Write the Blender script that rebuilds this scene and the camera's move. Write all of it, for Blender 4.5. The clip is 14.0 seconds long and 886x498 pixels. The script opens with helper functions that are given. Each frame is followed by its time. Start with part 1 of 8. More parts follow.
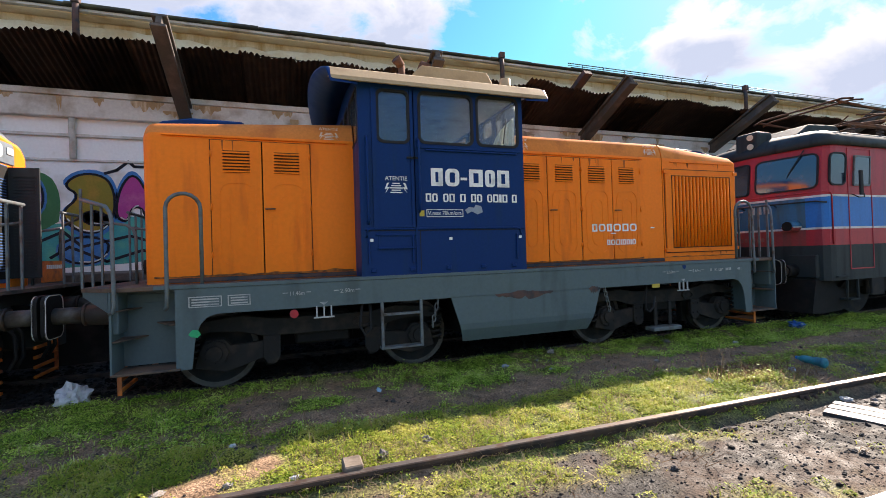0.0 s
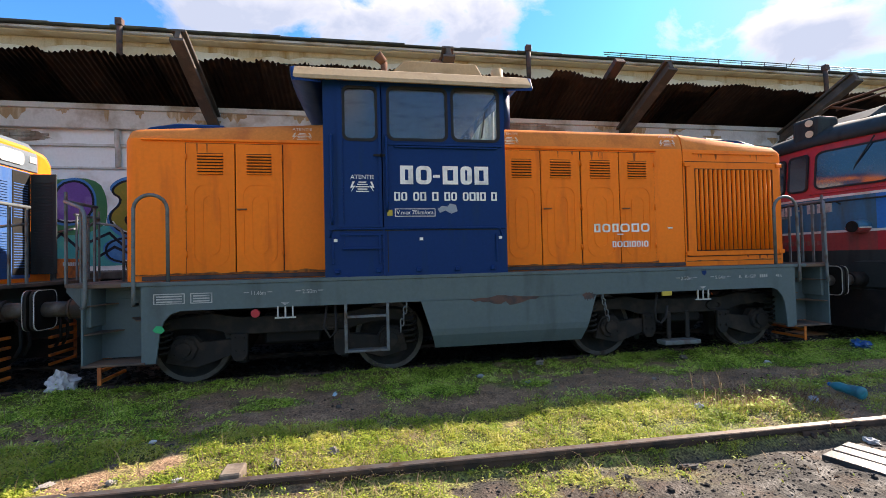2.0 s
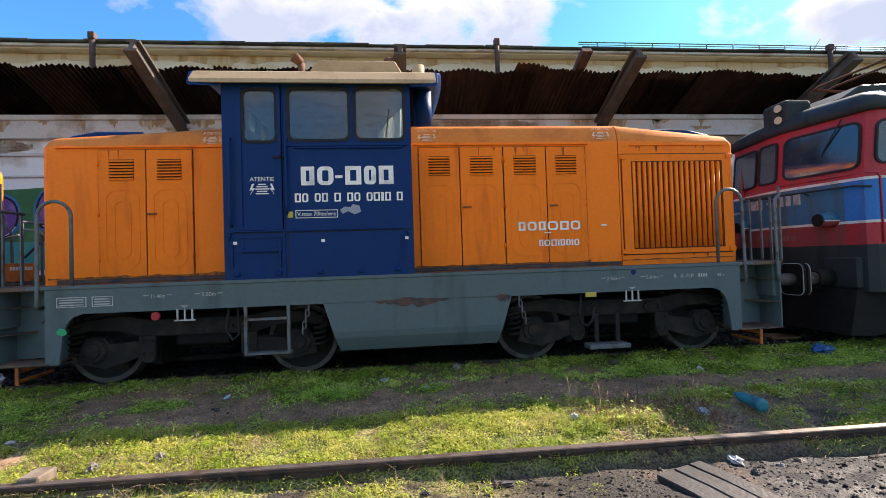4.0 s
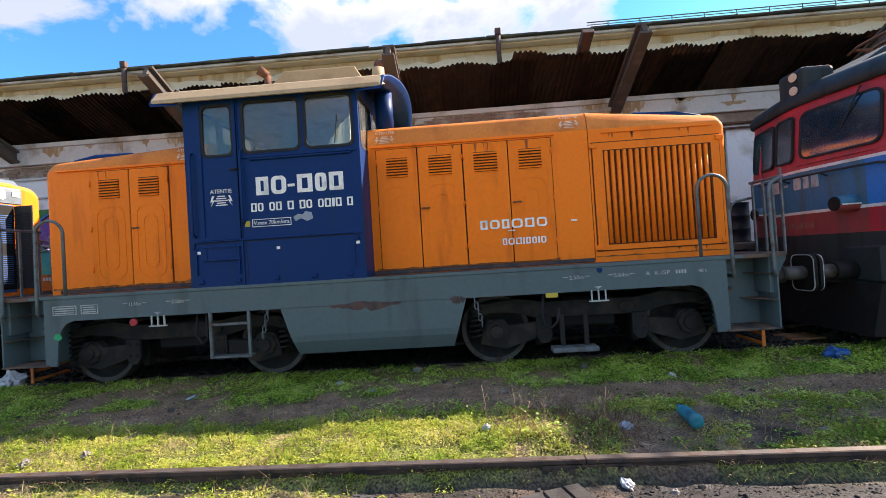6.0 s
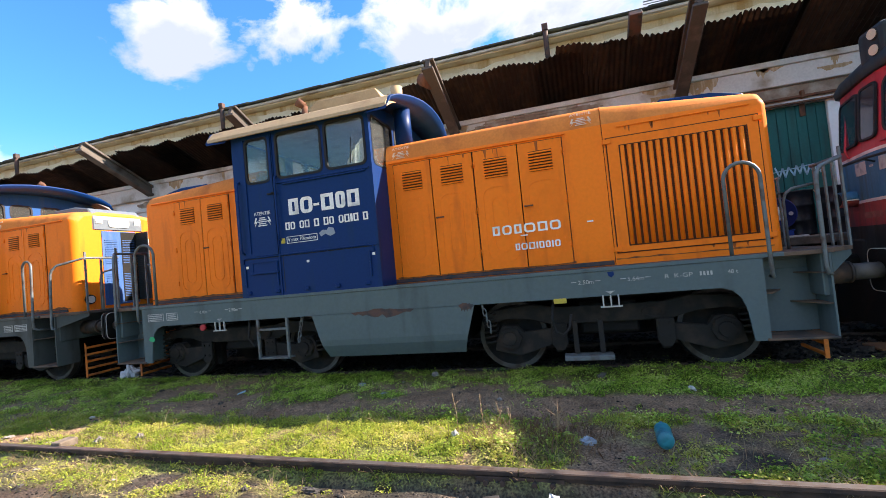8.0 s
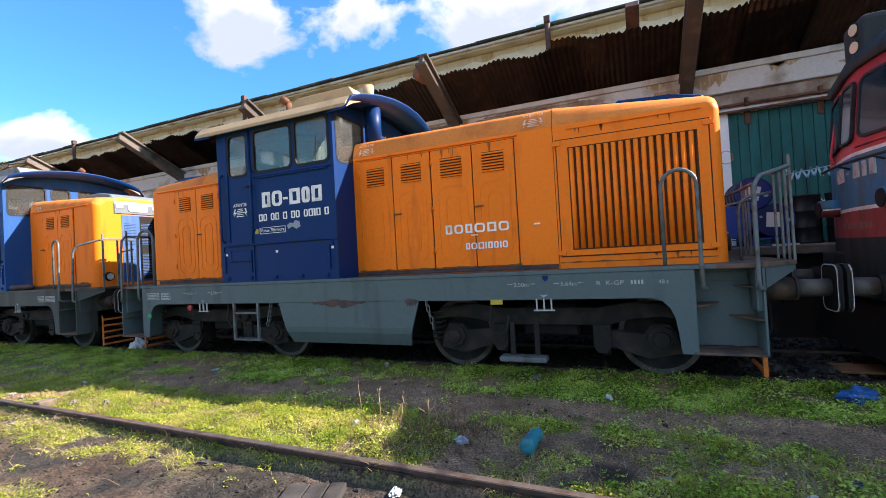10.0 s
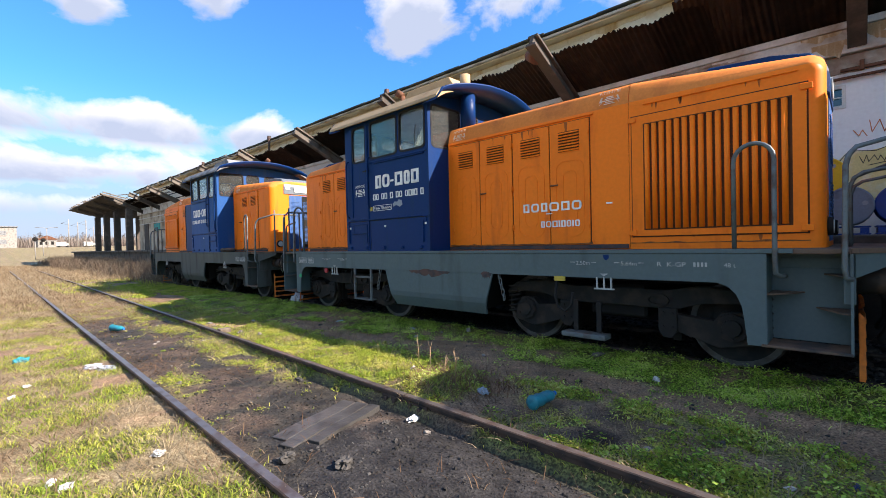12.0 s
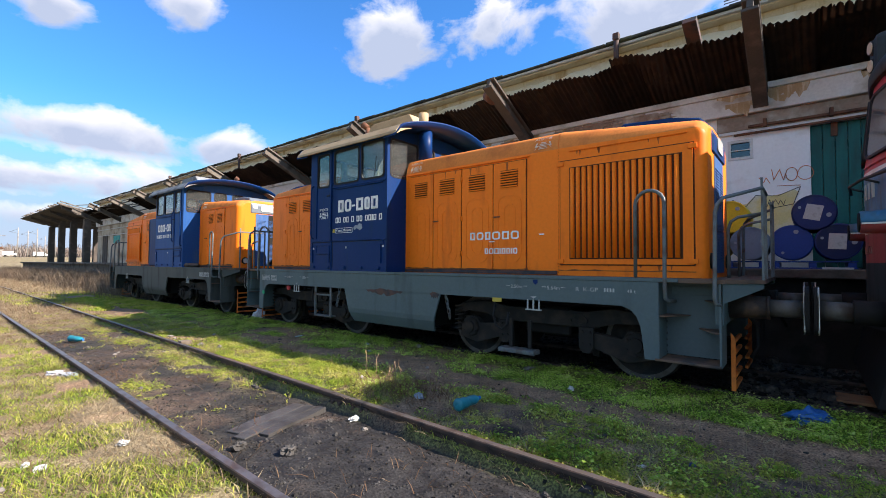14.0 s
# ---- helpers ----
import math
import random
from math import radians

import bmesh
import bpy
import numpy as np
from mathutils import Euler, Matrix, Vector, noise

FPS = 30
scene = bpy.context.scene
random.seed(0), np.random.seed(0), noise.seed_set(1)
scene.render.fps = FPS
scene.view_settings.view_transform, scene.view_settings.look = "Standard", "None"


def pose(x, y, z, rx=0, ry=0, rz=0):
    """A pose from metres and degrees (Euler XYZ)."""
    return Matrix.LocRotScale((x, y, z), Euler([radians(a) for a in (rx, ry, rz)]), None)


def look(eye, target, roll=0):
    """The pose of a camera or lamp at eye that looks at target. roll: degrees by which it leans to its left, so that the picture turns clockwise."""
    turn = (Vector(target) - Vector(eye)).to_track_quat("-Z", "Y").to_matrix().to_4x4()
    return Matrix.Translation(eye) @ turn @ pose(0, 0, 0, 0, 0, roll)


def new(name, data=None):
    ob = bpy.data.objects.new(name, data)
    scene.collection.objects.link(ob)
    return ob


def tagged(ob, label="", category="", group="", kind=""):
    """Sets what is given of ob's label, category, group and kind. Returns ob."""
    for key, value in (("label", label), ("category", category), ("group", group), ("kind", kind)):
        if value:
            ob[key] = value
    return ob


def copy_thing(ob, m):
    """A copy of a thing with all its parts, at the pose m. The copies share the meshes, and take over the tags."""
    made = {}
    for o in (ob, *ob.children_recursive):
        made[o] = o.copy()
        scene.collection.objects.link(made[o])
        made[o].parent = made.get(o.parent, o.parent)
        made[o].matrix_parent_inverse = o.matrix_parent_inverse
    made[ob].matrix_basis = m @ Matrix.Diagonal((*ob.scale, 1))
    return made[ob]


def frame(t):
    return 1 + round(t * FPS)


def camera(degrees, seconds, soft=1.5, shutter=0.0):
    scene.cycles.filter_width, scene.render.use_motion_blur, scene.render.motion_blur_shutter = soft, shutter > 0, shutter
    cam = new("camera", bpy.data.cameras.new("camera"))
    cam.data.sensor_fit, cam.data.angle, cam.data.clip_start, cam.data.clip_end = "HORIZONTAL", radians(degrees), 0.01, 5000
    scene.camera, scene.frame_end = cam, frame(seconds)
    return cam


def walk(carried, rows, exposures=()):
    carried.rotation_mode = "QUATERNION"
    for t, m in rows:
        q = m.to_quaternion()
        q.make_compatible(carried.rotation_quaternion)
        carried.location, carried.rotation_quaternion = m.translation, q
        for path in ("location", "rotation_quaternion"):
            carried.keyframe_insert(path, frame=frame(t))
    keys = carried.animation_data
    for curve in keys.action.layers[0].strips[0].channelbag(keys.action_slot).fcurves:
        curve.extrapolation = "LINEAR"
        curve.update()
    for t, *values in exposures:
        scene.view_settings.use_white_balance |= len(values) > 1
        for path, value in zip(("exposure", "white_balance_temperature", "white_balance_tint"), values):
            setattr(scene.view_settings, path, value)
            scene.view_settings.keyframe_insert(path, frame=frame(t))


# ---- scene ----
cam = camera(90.2, 14.0, soft=0.9)
PATH = [
    (0, (-2.216, -5.5, 1.553), (-1.552, -3.614, 1.573), -1.8),
    (0.5, (-1.844, -5.55, 1.537), (-1.225, -3.649, 1.568), -2.6),
    (1, (-1.567, -5.521, 1.531), (-1.002, -3.603, 1.561), -1.8),
    (1.5, (-1.233, -5.457, 1.505), (-0.75, -3.516, 1.537), -0.7),
    (2, (-0.88, -5.548, 1.495), (-0.528, -3.58, 1.538), -1.3),
    (2.5, (-0.444, -5.621, 1.477), (-0.157, -3.642, 1.526), -0.9),
    (3, (-0.003, -5.606, 1.461), (0.257, -3.624, 1.517), -0.7),
    (5.3, (1.743, -5.67, 1.521), (1.78, -3.67, 1.549), -3.8),
    (5.5, (1.896, -5.667, 1.526), (1.894, -3.667, 1.56), -3.8),
    (6, (2.241, -5.581, 1.511), (2.14, -3.584, 1.542), -3.6),
    (6.5, (2.616, -5.502, 1.522), (2.465, -3.508, 1.547), -4.2),
    (7, (2.956, -5.537, 1.512), (2.557, -3.578, 1.564), -4.7),
    (7.2, (3.062, -5.54, 1.503), (2.625, -3.59, 1.564), -5.0),
    (9.3, (4.367, -5.323, 1.509), (3.592, -3.48, 1.555), -4.4),
    (9.5, (4.483, -5.278, 1.499), (3.708, -3.434, 1.535), -4.0),
    (10, (4.842, -5.221, 1.529), (4.055, -3.383, 1.563), -3.2),
    (10.5, (5.21, -5.25, 1.489), (4.267, -3.487, 1.532), -3.3),
    (11, (5.482, -5.181, 1.433), (4.488, -3.446, 1.456), -3.0),
    (11.5, (5.705, -5.105, 1.407), (4.533, -3.485, 1.377), -0.8),
    (12, (6.041, -5.104, 1.419), (4.673, -3.645, 1.392), -1.3),
    (12.5, (6.27, -5.197, 1.438), (4.908, -3.732, 1.419), 0.9),
    (13, (6.411, -5.346, 1.437), (5.071, -3.862, 1.454), 0.7),
    (13.5, (6.545, -5.436, 1.448), (5.25, -3.912, 1.497), 0.7),
    (14, (6.7, -5.405, 1.434), (5.433, -3.859, 1.504), 0.4),
]
EXPOSURES = [(0.0, 1.78, 7100, 19), (5.5, 1.93, 7100, 19), (7.0, 2.08, 7100, 19), (9.5, 2.04, 7000, 19), (11.0, 2.0, 6900, 18), (12.0, 1.72, 6800, 18), (14.0, 1.6, 6650, 17)]
walk(cam, [(t, look(eye, target, roll)) for t, eye, target, roll in PATH], EXPOSURES)

# ---------------------------------------------------------------- light
SUN_DIR = Vector((1.30, 0.62, 1.0)).normalized()
sun_data = bpy.data.lights.new("sun", "SUN")
sun_data.energy, sun_data.angle, sun_data.color = 4.3, radians(0.53), (1.0, 0.93, 0.82)
sun = new("sun", sun_data)
sun.matrix_world = look(SUN_DIR * 60, (0, 0, 0))

world = bpy.data.worlds.new("sky")
scene.world = world
world.use_nodes = True
wn, wl = world.node_tree.nodes, world.node_tree.links
wn.clear()


def wnode(kind, **props):
    n = wn.new(kind)
    for k, v in props.items():
        n.inputs[k].default_value = v
    return n


def wmath(op, a, b=None):
    n = wn.new("ShaderNodeMath")
    n.operation = op
    for i, v in enumerate((a, b)):
        if v is None:
            continue
        if isinstance(v, (int, float)):
            n.inputs[i].default_value = v
        else:
            wl.new(v, n.inputs[i])
    return n.outputs[0]


sky = wn.new("ShaderNodeTexSky")
sky.sky_type = "NISHITA"
sky.sun_disc = False
sky.sun_elevation, sky.sun_rotation = math.asin(SUN_DIR.z), math.atan2(SUN_DIR.x, SUN_DIR.y)
sky.air_density, sky.dust_density, sky.ozone_density = 1.0, 0.6, 2.5
coord = wn.new("ShaderNodeTexCoord")
sep = wn.new("ShaderNodeSeparateXYZ")
wl.new(coord.outputs["Generated"], sep.inputs[0])
azimuth = wmath("MULTIPLY", wmath("ARCTAN2", sep.outputs[0], sep.outputs[1]), 180 / math.pi)
elevation = wmath("MULTIPLY", wmath("ARCSINE", sep.outputs[2]), 180 / math.pi)
dome = wn.new("ShaderNodeCombineXYZ")
wl.new(azimuth, dome.inputs[0]), wl.new(elevation, dome.inputs[1])
# fair-weather clouds: middle (azimuth, elevation) and half size, in degrees
# (150, 36) and later are unseen, added behind the camera to brighten shade
CLOUDS = ((8, 29, 24, 7), (-33, 29, 7, 4.5), (-47, 28, 6, 4), (-14, 29, 12, 5), (-70, 27, 4.5, 2.2), (-82, 24, 4.5, 2.0), (52, 21, 12, 4.5), (66, 16, 12, 5),
          (-80, 13.0, 12, 2.6), (-64.5, 13.2, 6, 2.4), (-80, 8.2, 14, 2.0), (-76, 4.6, 18, 1.2), (-108, 14, 10, 4), (100, 25, 25, 8), (150, 36, 40, 20), (-150, 36, 36, 19), (-178, 64, 70, 12), (120, 60, 40, 8), (-118, 48, 18, 9), (-178, 22, 40, 7), (112, 42, 18, 7), (-135, 62, 25, 7))
field, above = None, None
for az, el, ra, re in CLOUDS:
    mp = wn.new("ShaderNodeMapping")
    mp.vector_type = "TEXTURE"
    mp.inputs["Location"].default_value, mp.inputs["Scale"].default_value = (az, el, 0), (ra, re, 1)
    wl.new(dome.outputs[0], mp.inputs[0])
    ln = wn.new("ShaderNodeVectorMath")
    ln.operation = "LENGTH"
    wl.new(mp.outputs[0], ln.inputs[0])
    near = wmath("SUBTRACT", 1.35, ln.outputs["Value"])
    field = near if field is None else wmath("MAXIMUM", field, near)
    mp = wn.new("ShaderNodeMapping")
    mp.vector_type = "TEXTURE"
    mp.inputs["Location"].default_value, mp.inputs["Scale"].default_value = (az, el + 0.6 * re, 0), (ra, re, 1)
    wl.new(dome.outputs[0], mp.inputs[0])
    ln = wn.new("ShaderNodeVectorMath")
    ln.operation = "LENGTH"
    wl.new(mp.outputs[0], ln.inputs[0])
    near = wmath("SUBTRACT", 1.35, ln.outputs["Value"])
    above = near if above is None else wmath("MAXIMUM", above, near)
stretch = wn.new("ShaderNodeMapping")
stretch.inputs["Scale"].default_value = (0.07, 0.10, 1)
wl.new(dome.outputs[0], stretch.inputs[0])
puff = wnode("ShaderNodeTexNoise", Scale=1.35, Detail=10.0, Roughness=0.58, Distortion=0.3)
wl.new(stretch.outputs[0], puff.inputs["Vector"])
density = wmath("ADD", wmath("MULTIPLY", wmath("MAXIMUM", field, -0.5), 0.29), wmath("SUBTRACT", wmath("MULTIPLY", puff.outputs["Fac"], 1.3), 0.14))
edge = wn.new("ShaderNodeValToRGB")
edge.color_ramp.elements[0].position, edge.color_ramp.elements[1].position = 0.60, 0.77
wl.new(density, edge.inputs[0])
shade = wn.new("ShaderNodeValToRGB")
# bright tops, greyer undersides
shade.color_ramp.elements[0].position, shade.color_ramp.elements[1].position = 0.30, 0.78
shade.color_ramp.elements[0].color = (1.38, 1.68, 2.2, 1)
shade.color_ramp.elements[1].color = (3.1, 3.2, 3.3, 1)
lit = wmath("ADD", wmath("MULTIPLY", wmath("SUBTRACT", above, field), 0.42), wmath("SUBTRACT", 1.08, puff.outputs["Fac"]))
wl.new(lit, shade.inputs[0])
blue = wn.new("ShaderNodeMixRGB")
blue.blend_type = "MULTIPLY"
blue.inputs[0].default_value = 1.0
blue.inputs[2].default_value = (0.195, 0.52, 0.79, 1)
wl.new(sky.outputs[0], blue.inputs[1])
soft_sky = wn.new("ShaderNodeMixRGB")
soft_sky.blend_type = "DARKEN"
soft_sky.inputs[0].default_value = 1.0
soft_sky.inputs[2].default_value = (1.22, 2.25, 3.1, 1)
wl.new(blue.outputs[0], soft_sky.inputs[1])
mixed = wn.new("ShaderNodeMixRGB")
wl.new(edge.outputs[0], mixed.inputs[0])
haze = wn.new("ShaderNodeMixRGB")
low = wn.new("ShaderNodeMapRange")
low.interpolation_type = "SMOOTHSTEP"
low.inputs["From Min"].default_value, low.inputs["From Max"].default_value = 18.0, -1.0
low.inputs["To Min"].default_value, low.inputs["To Max"].default_value = 0.0, 0.85
wl.new(elevation, low.inputs["Value"])
wl.new(low.outputs[0], haze.inputs[0])
wl.new(soft_sky.outputs[0], haze.inputs[1])
haze.inputs[2].default_value = (1.5, 1.82, 2.28, 1)
wl.new(haze.outputs[0], mixed.inputs[1])
wl.new(shade.outputs[0], mixed.inputs[2])
back = wnode("ShaderNodeBackground", Strength=0.127)
wl.new(mixed.outputs[0], back.inputs[0])
wl.new(back.outputs[0], wn.new("ShaderNodeOutputWorld").inputs[0])

# ---------------------------------------------------------------- materials


def nodes_of(name):
    m = bpy.data.materials.new(name)
    m.use_nodes = True
    nt = m.node_tree
    return m, nt.nodes, nt.links, nt.nodes["Principled BSDF"]


def surface(name, base, dirt=None, amount=0.5, rough=0.6, metal=0.0, scale=3.0, fine=40.0, streak=False, bump=0.15, spread=0.18, vary=0.0, depth=0.01, spec=0.3):
    """Base colour with grain at two scales, a second colour in patches or upright streaks, and fine relief."""
    m, n, l, b = nodes_of(name)
    co = n.new("ShaderNodeTexCoord")
    big = n.new("ShaderNodeTexNoise")
    big.inputs["Scale"].default_value, big.inputs["Detail"].default_value = scale, 6.0
    if streak:
        mp = n.new("ShaderNodeMapping")
        mp.inputs["Scale"].default_value = (2.2, 2.2, 0.35)
        l.new(co.outputs["Object"], mp.inputs[0])
        l.new(mp.outputs[0], big.inputs["Vector"])
    else:
        l.new(co.outputs["Object"], big.inputs["Vector"])
    small = n.new("ShaderNodeTexNoise")
    small.inputs["Scale"].default_value, small.inputs["Detail"].default_value = fine, 4.0
    l.new(co.outputs["Object"], small.inputs["Vector"])
    grain = n.new("ShaderNodeMapRange")
    grain.inputs["To Min"].default_value, grain.inputs["To Max"].default_value = 1 - spread, 1 + spread
    l.new(small.outputs["Fac"], grain.inputs["Value"])
    tone = n.new("ShaderNodeMixRGB")
    tone.blend_type = "MULTIPLY"
    tone.inputs[0].default_value = 1.0
    l.new(grain.outputs[0], tone.inputs[2])
    mask = n.new("ShaderNodeMapRange")
    mask.inputs["From Min"].default_value, mask.inputs["From Max"].default_value = 0.66 - 0.35 * amount, 0.82 - 0.3 * amount
    l.new(big.outputs["Fac"], mask.inputs["Value"])
    mix = n.new("ShaderNodeMixRGB")
    mix.inputs[1].default_value = (*base, 1)
    mix.inputs[2].default_value = (*(dirt or [c * 0.55 for c in base]), 1)
    l.new(mask.outputs[0], mix.inputs[0])
    last = mix.outputs[0]
    if vary:
        info = n.new("ShaderNodeObjectInfo")
        rng = n.new("ShaderNodeMapRange")
        rng.inputs["To Min"].default_value, rng.inputs["To Max"].default_value = 1 - vary, 1 + vary
        l.new(info.outputs["Random"], rng.inputs["Value"])
        vm = n.new("ShaderNodeMixRGB")
        vm.blend_type = "MULTIPLY"
        vm.inputs[0].default_value = 1.0
        l.new(last, vm.inputs[1])
        l.new(rng.outputs[0], vm.inputs[2])
        last = vm.outputs[0]
    l.new(last, tone.inputs[1])
    l.new(tone.outputs[0], b.inputs["Base Color"])
    rr = n.new("ShaderNodeMapRange")
    rr.inputs["To Min"].default_value, rr.inputs["To Max"].default_value = max(0.03, rough - 0.1), min(1.0, rough + 0.15)
    l.new(big.outputs["Fac"], rr.inputs["Value"])
    l.new(rr.outputs[0], b.inputs["Roughness"])
    b.inputs["Metallic"].default_value = metal
    b.inputs["Specular IOR Level"].default_value = spec
    if bump:
        bp = n.new("ShaderNodeBump")
        bp.inputs["Strength"].default_value, bp.inputs["Distance"].default_value = bump, depth
        l.new(small.outputs["Fac"], bp.inputs["Height"])
        l.new(bp.outputs[0], b.inputs["Normal"])
    return m


def glass_of(name, tint, rough=0.03, dust=0.0):
    m, n, l, b = nodes_of(name)
    b.inputs["Base Color"].default_value = (*tint, 1)
    b.inputs["Transmission Weight"].default_value = 1.0
    b.inputs["IOR"].default_value = 1.55
    no = n.new("ShaderNodeTexNoise")
    no.inputs["Scale"].default_value, no.inputs["Detail"].default_value = 6.0, 5.0
    rr = n.new("ShaderNodeMapRange")
    rr.inputs["To Min"].default_value, rr.inputs["To Max"].default_value = rough, rough + 0.12
    l.new(no.outputs["Fac"], rr.inputs["Value"])
    l.new(rr.outputs[0], b.inputs["Roughness"])
    if dust:
        film = n.new("ShaderNodeBsdfDiffuse")
        film.inputs[0].default_value = (0.62, 0.64, 0.62, 1)
        amount = n.new("ShaderNodeMapRange")
        amount.inputs["To Min"].default_value, amount.inputs["To Max"].default_value = dust * 0.6, dust * 1.4
        l.new(no.outputs["Fac"], amount.inputs["Value"])
        mx = n.new("ShaderNodeMixShader")
        l.new(amount.outputs[0], mx.inputs[0])
        l.new(b.outputs[0], mx.inputs[1]), l.new(film.outputs[0], mx.inputs[2])
        l.new(mx.outputs[0], n["Material Output"].inputs[0])
    return m


M = {}
M["orange"] = surface("orange_paint", (0.95, 0.205, 0.012), (0.74, 0.145, 0.014), 0.24, 0.45, scale=2.2, fine=22, streak=True, bump=0.05, spread=0.10, vary=0.03, spec=0.16)
M["orange_roof"] = surface("faded_orange_roof", (0.72, 0.225, 0.055), (0.52, 0.15, 0.045), 0.42, 0.75, scale=2.5, fine=30, bump=0.08, spec=0.06)
M["yellow"] = surface("yellow_orange_paint", (0.80, 0.33, 0.03), (0.5, 0.18, 0.03), 0.35, 0.42, scale=2.0, fine=22, streak=True, bump=0.05)
M["blue"] = surface("dark_blue_paint", (0.0015, 0.027, 0.120), (0.006, 0.031, 0.095), 0.3, 0.42, scale=2.2, fine=25, streak=True, bump=0.05, spread=0.15, spec=0.14)
M["blue_faded"] = surface("faded_blue_paint", (0.010, 0.070, 0.24), (0.03, 0.085, 0.21), 0.4, 0.5, scale=2.2, fine=25, streak=True, bump=0.05, spread=0.15, spec=0.14)
M["blue_light"] = surface("light_blue_paint", (0.028, 0.095, 0.27), (0.06, 0.12, 0.25), 0.5, 0.5, scale=3, fine=25, streak=True, bump=0.05)
M["grey"] = surface("blue_grey_frame_paint", (0.085, 0.123, 0.130), (0.066, 0.090, 0.092), 0.25, 0.5, scale=1.8, fine=26, streak=True, bump=0.07, spread=0.14)
M["bare"] = surface("scraped_primer", (0.10, 0.055, 0.045), (0.035, 0.04, 0.045), 0.6, 0.7, scale=6, fine=60)
M["deck"] = surface("rusty_deck_plate", (0.13, 0.085, 0.06), (0.05, 0.045, 0.042), 0.55, 0.8, scale=4, fine=60, bump=0.3)
M["black"] = surface("oily_black_steel", (0.005, 0.0045, 0.004), (0.014, 0.011, 0.009), 0.5, 0.75, scale=5, fine=50, bump=0.25)
M["gear"] = surface("dusty_bogie_steel", (0.017, 0.016, 0.015), (0.042, 0.032, 0.025), 0.5, 0.8, scale=5, fine=50, bump=0.25)
M["tread"] = surface("worn_wheel_steel", (0.10, 0.09, 0.08), (0.06, 0.042, 0.032), 0.5, 0.55, metal=0.2, scale=6, fine=60)
M["rail_steel"] = surface("rusty_rail_side", (0.075, 0.048, 0.036), (0.035, 0.028, 0.025), 0.6, 0.8, scale=7, fine=60, bump=0.3)
M["rail_top"] = surface("dull_rail_head", (0.24, 0.21, 0.19), (0.15, 0.10, 0.075), 0.5, 0.36, metal=0.75, scale=8, fine=50, bump=0.08)
M["rubber"] = surface("black_rubber", (0.016, 0.016, 0.017), (0.03, 0.03, 0.03), 0.4, 0.7, bump=0.1)
M["tube"] = surface("grey_tube_paint", (0.13, 0.15, 0.155), (0.09, 0.07, 0.06), 0.45, 0.5, metal=0.2, scale=8, fine=60)
M["white"] = surface("white_lettering", (0.82, 0.80, 0.76), (0.60, 0.58, 0.55), 0.4, 0.6, scale=6, bump=0.03)
M["faint"] = surface("worn_pale_lettering", (0.42, 0.43, 0.41), (0.22, 0.24, 0.25), 0.45, 0.7, scale=9, bump=0.03)
M["salmon"] = surface("worn_pale_lettering_on_orange", (0.80, 0.62, 0.50), (0.66, 0.42, 0.28), 0.5, 0.7, scale=9, bump=0.03)
M["beige"] = surface("faded_beige_roof_paint", (0.44, 0.31, 0.175), (0.33, 0.22, 0.12), 0.4, 0.7, scale=3, fine=30, bump=0.1)
M["roof_grey"] = surface("weathered_grey_roof", (0.20, 0.21, 0.22), (0.10, 0.10, 0.11), 0.5, 0.75, scale=3, fine=30, bump=0.1)
M["glass"] = glass_of("dusty_cab_glass", (0.80, 0.88, 0.90), 0.015, 0.028)
M["glass_red"] = surface("tinted_window_glass", (0.012, 0.022, 0.035), (0.03, 0.04, 0.05), 0.4, 0.05, scale=4, bump=0.0, spec=0.6)
M["glass_red"].node_tree.nodes["Principled BSDF"].inputs["IOR"].default_value = 1.75
M["curtain"] = surface("pale_curtain", (0.55, 0.52, 0.40), (0.40, 0.36, 0.26), 0.5, 0.9, scale=5)
M["inside"] = surface("cab_lining", (0.20, 0.21, 0.20), (0.13, 0.135, 0.13), 0.5, 0.8, scale=4)
M["lamp"] = surface("lamp_lens", (0.50, 0.50, 0.48), (0.4, 0.4, 0.37), 0.3, 0.15, scale=10, bump=0.02)
M["lamp_warm"] = surface("amber_lamp_lens", (0.55, 0.45, 0.32), (0.40, 0.31, 0.22), 0.3, 0.15, scale=10, bump=0.02)
M["guard"] = surface("orange_guard_paint", (0.72, 0.19, 0.03), (0.35, 0.10, 0.04), 0.5, 0.6, scale=6, fine=40)
M["red"] = surface("faded_red_paint", (0.40, 0.030, 0.040), (0.30, 0.035, 0.045), 0.5, 0.4, scale=2, fine=25, streak=True, bump=0.05)
M["mid_blue"] = surface("bright_blue_band", (0.012, 0.16, 0.48), (0.03, 0.13, 0.34), 0.5, 0.4, scale=2, fine=25, streak=True, bump=0.05)
M["nose_blue"] = surface("sooty_blue_nose", (0.026, 0.135, 0.245), (0.045, 0.10, 0.13), 0.5, 0.45, scale=3, fine=25, streak=True)
M["nose_red"] = surface("sooty_red_nose", (0.28, 0.045, 0.045), (0.17, 0.055, 0.05), 0.5, 0.5, scale=3, fine=25, streak=True)
M["slot"] = surface("rusty_shade_slot", (0.075, 0.026, 0.010), (0.11, 0.038, 0.012), 0.5, 0.8, scale=8)
M["stripe"] = surface("off_white_stripe", (0.6, 0.6, 0.57), (0.45, 0.4, 0.33), 0.5, 0.5, scale=4, bump=0.03)
M["dark_green"] = surface("dark_green_grey_skirt", (0.022, 0.029, 0.030), (0.014, 0.017, 0.017), 0.5, 0.6, scale=3, fine=25, streak=True)
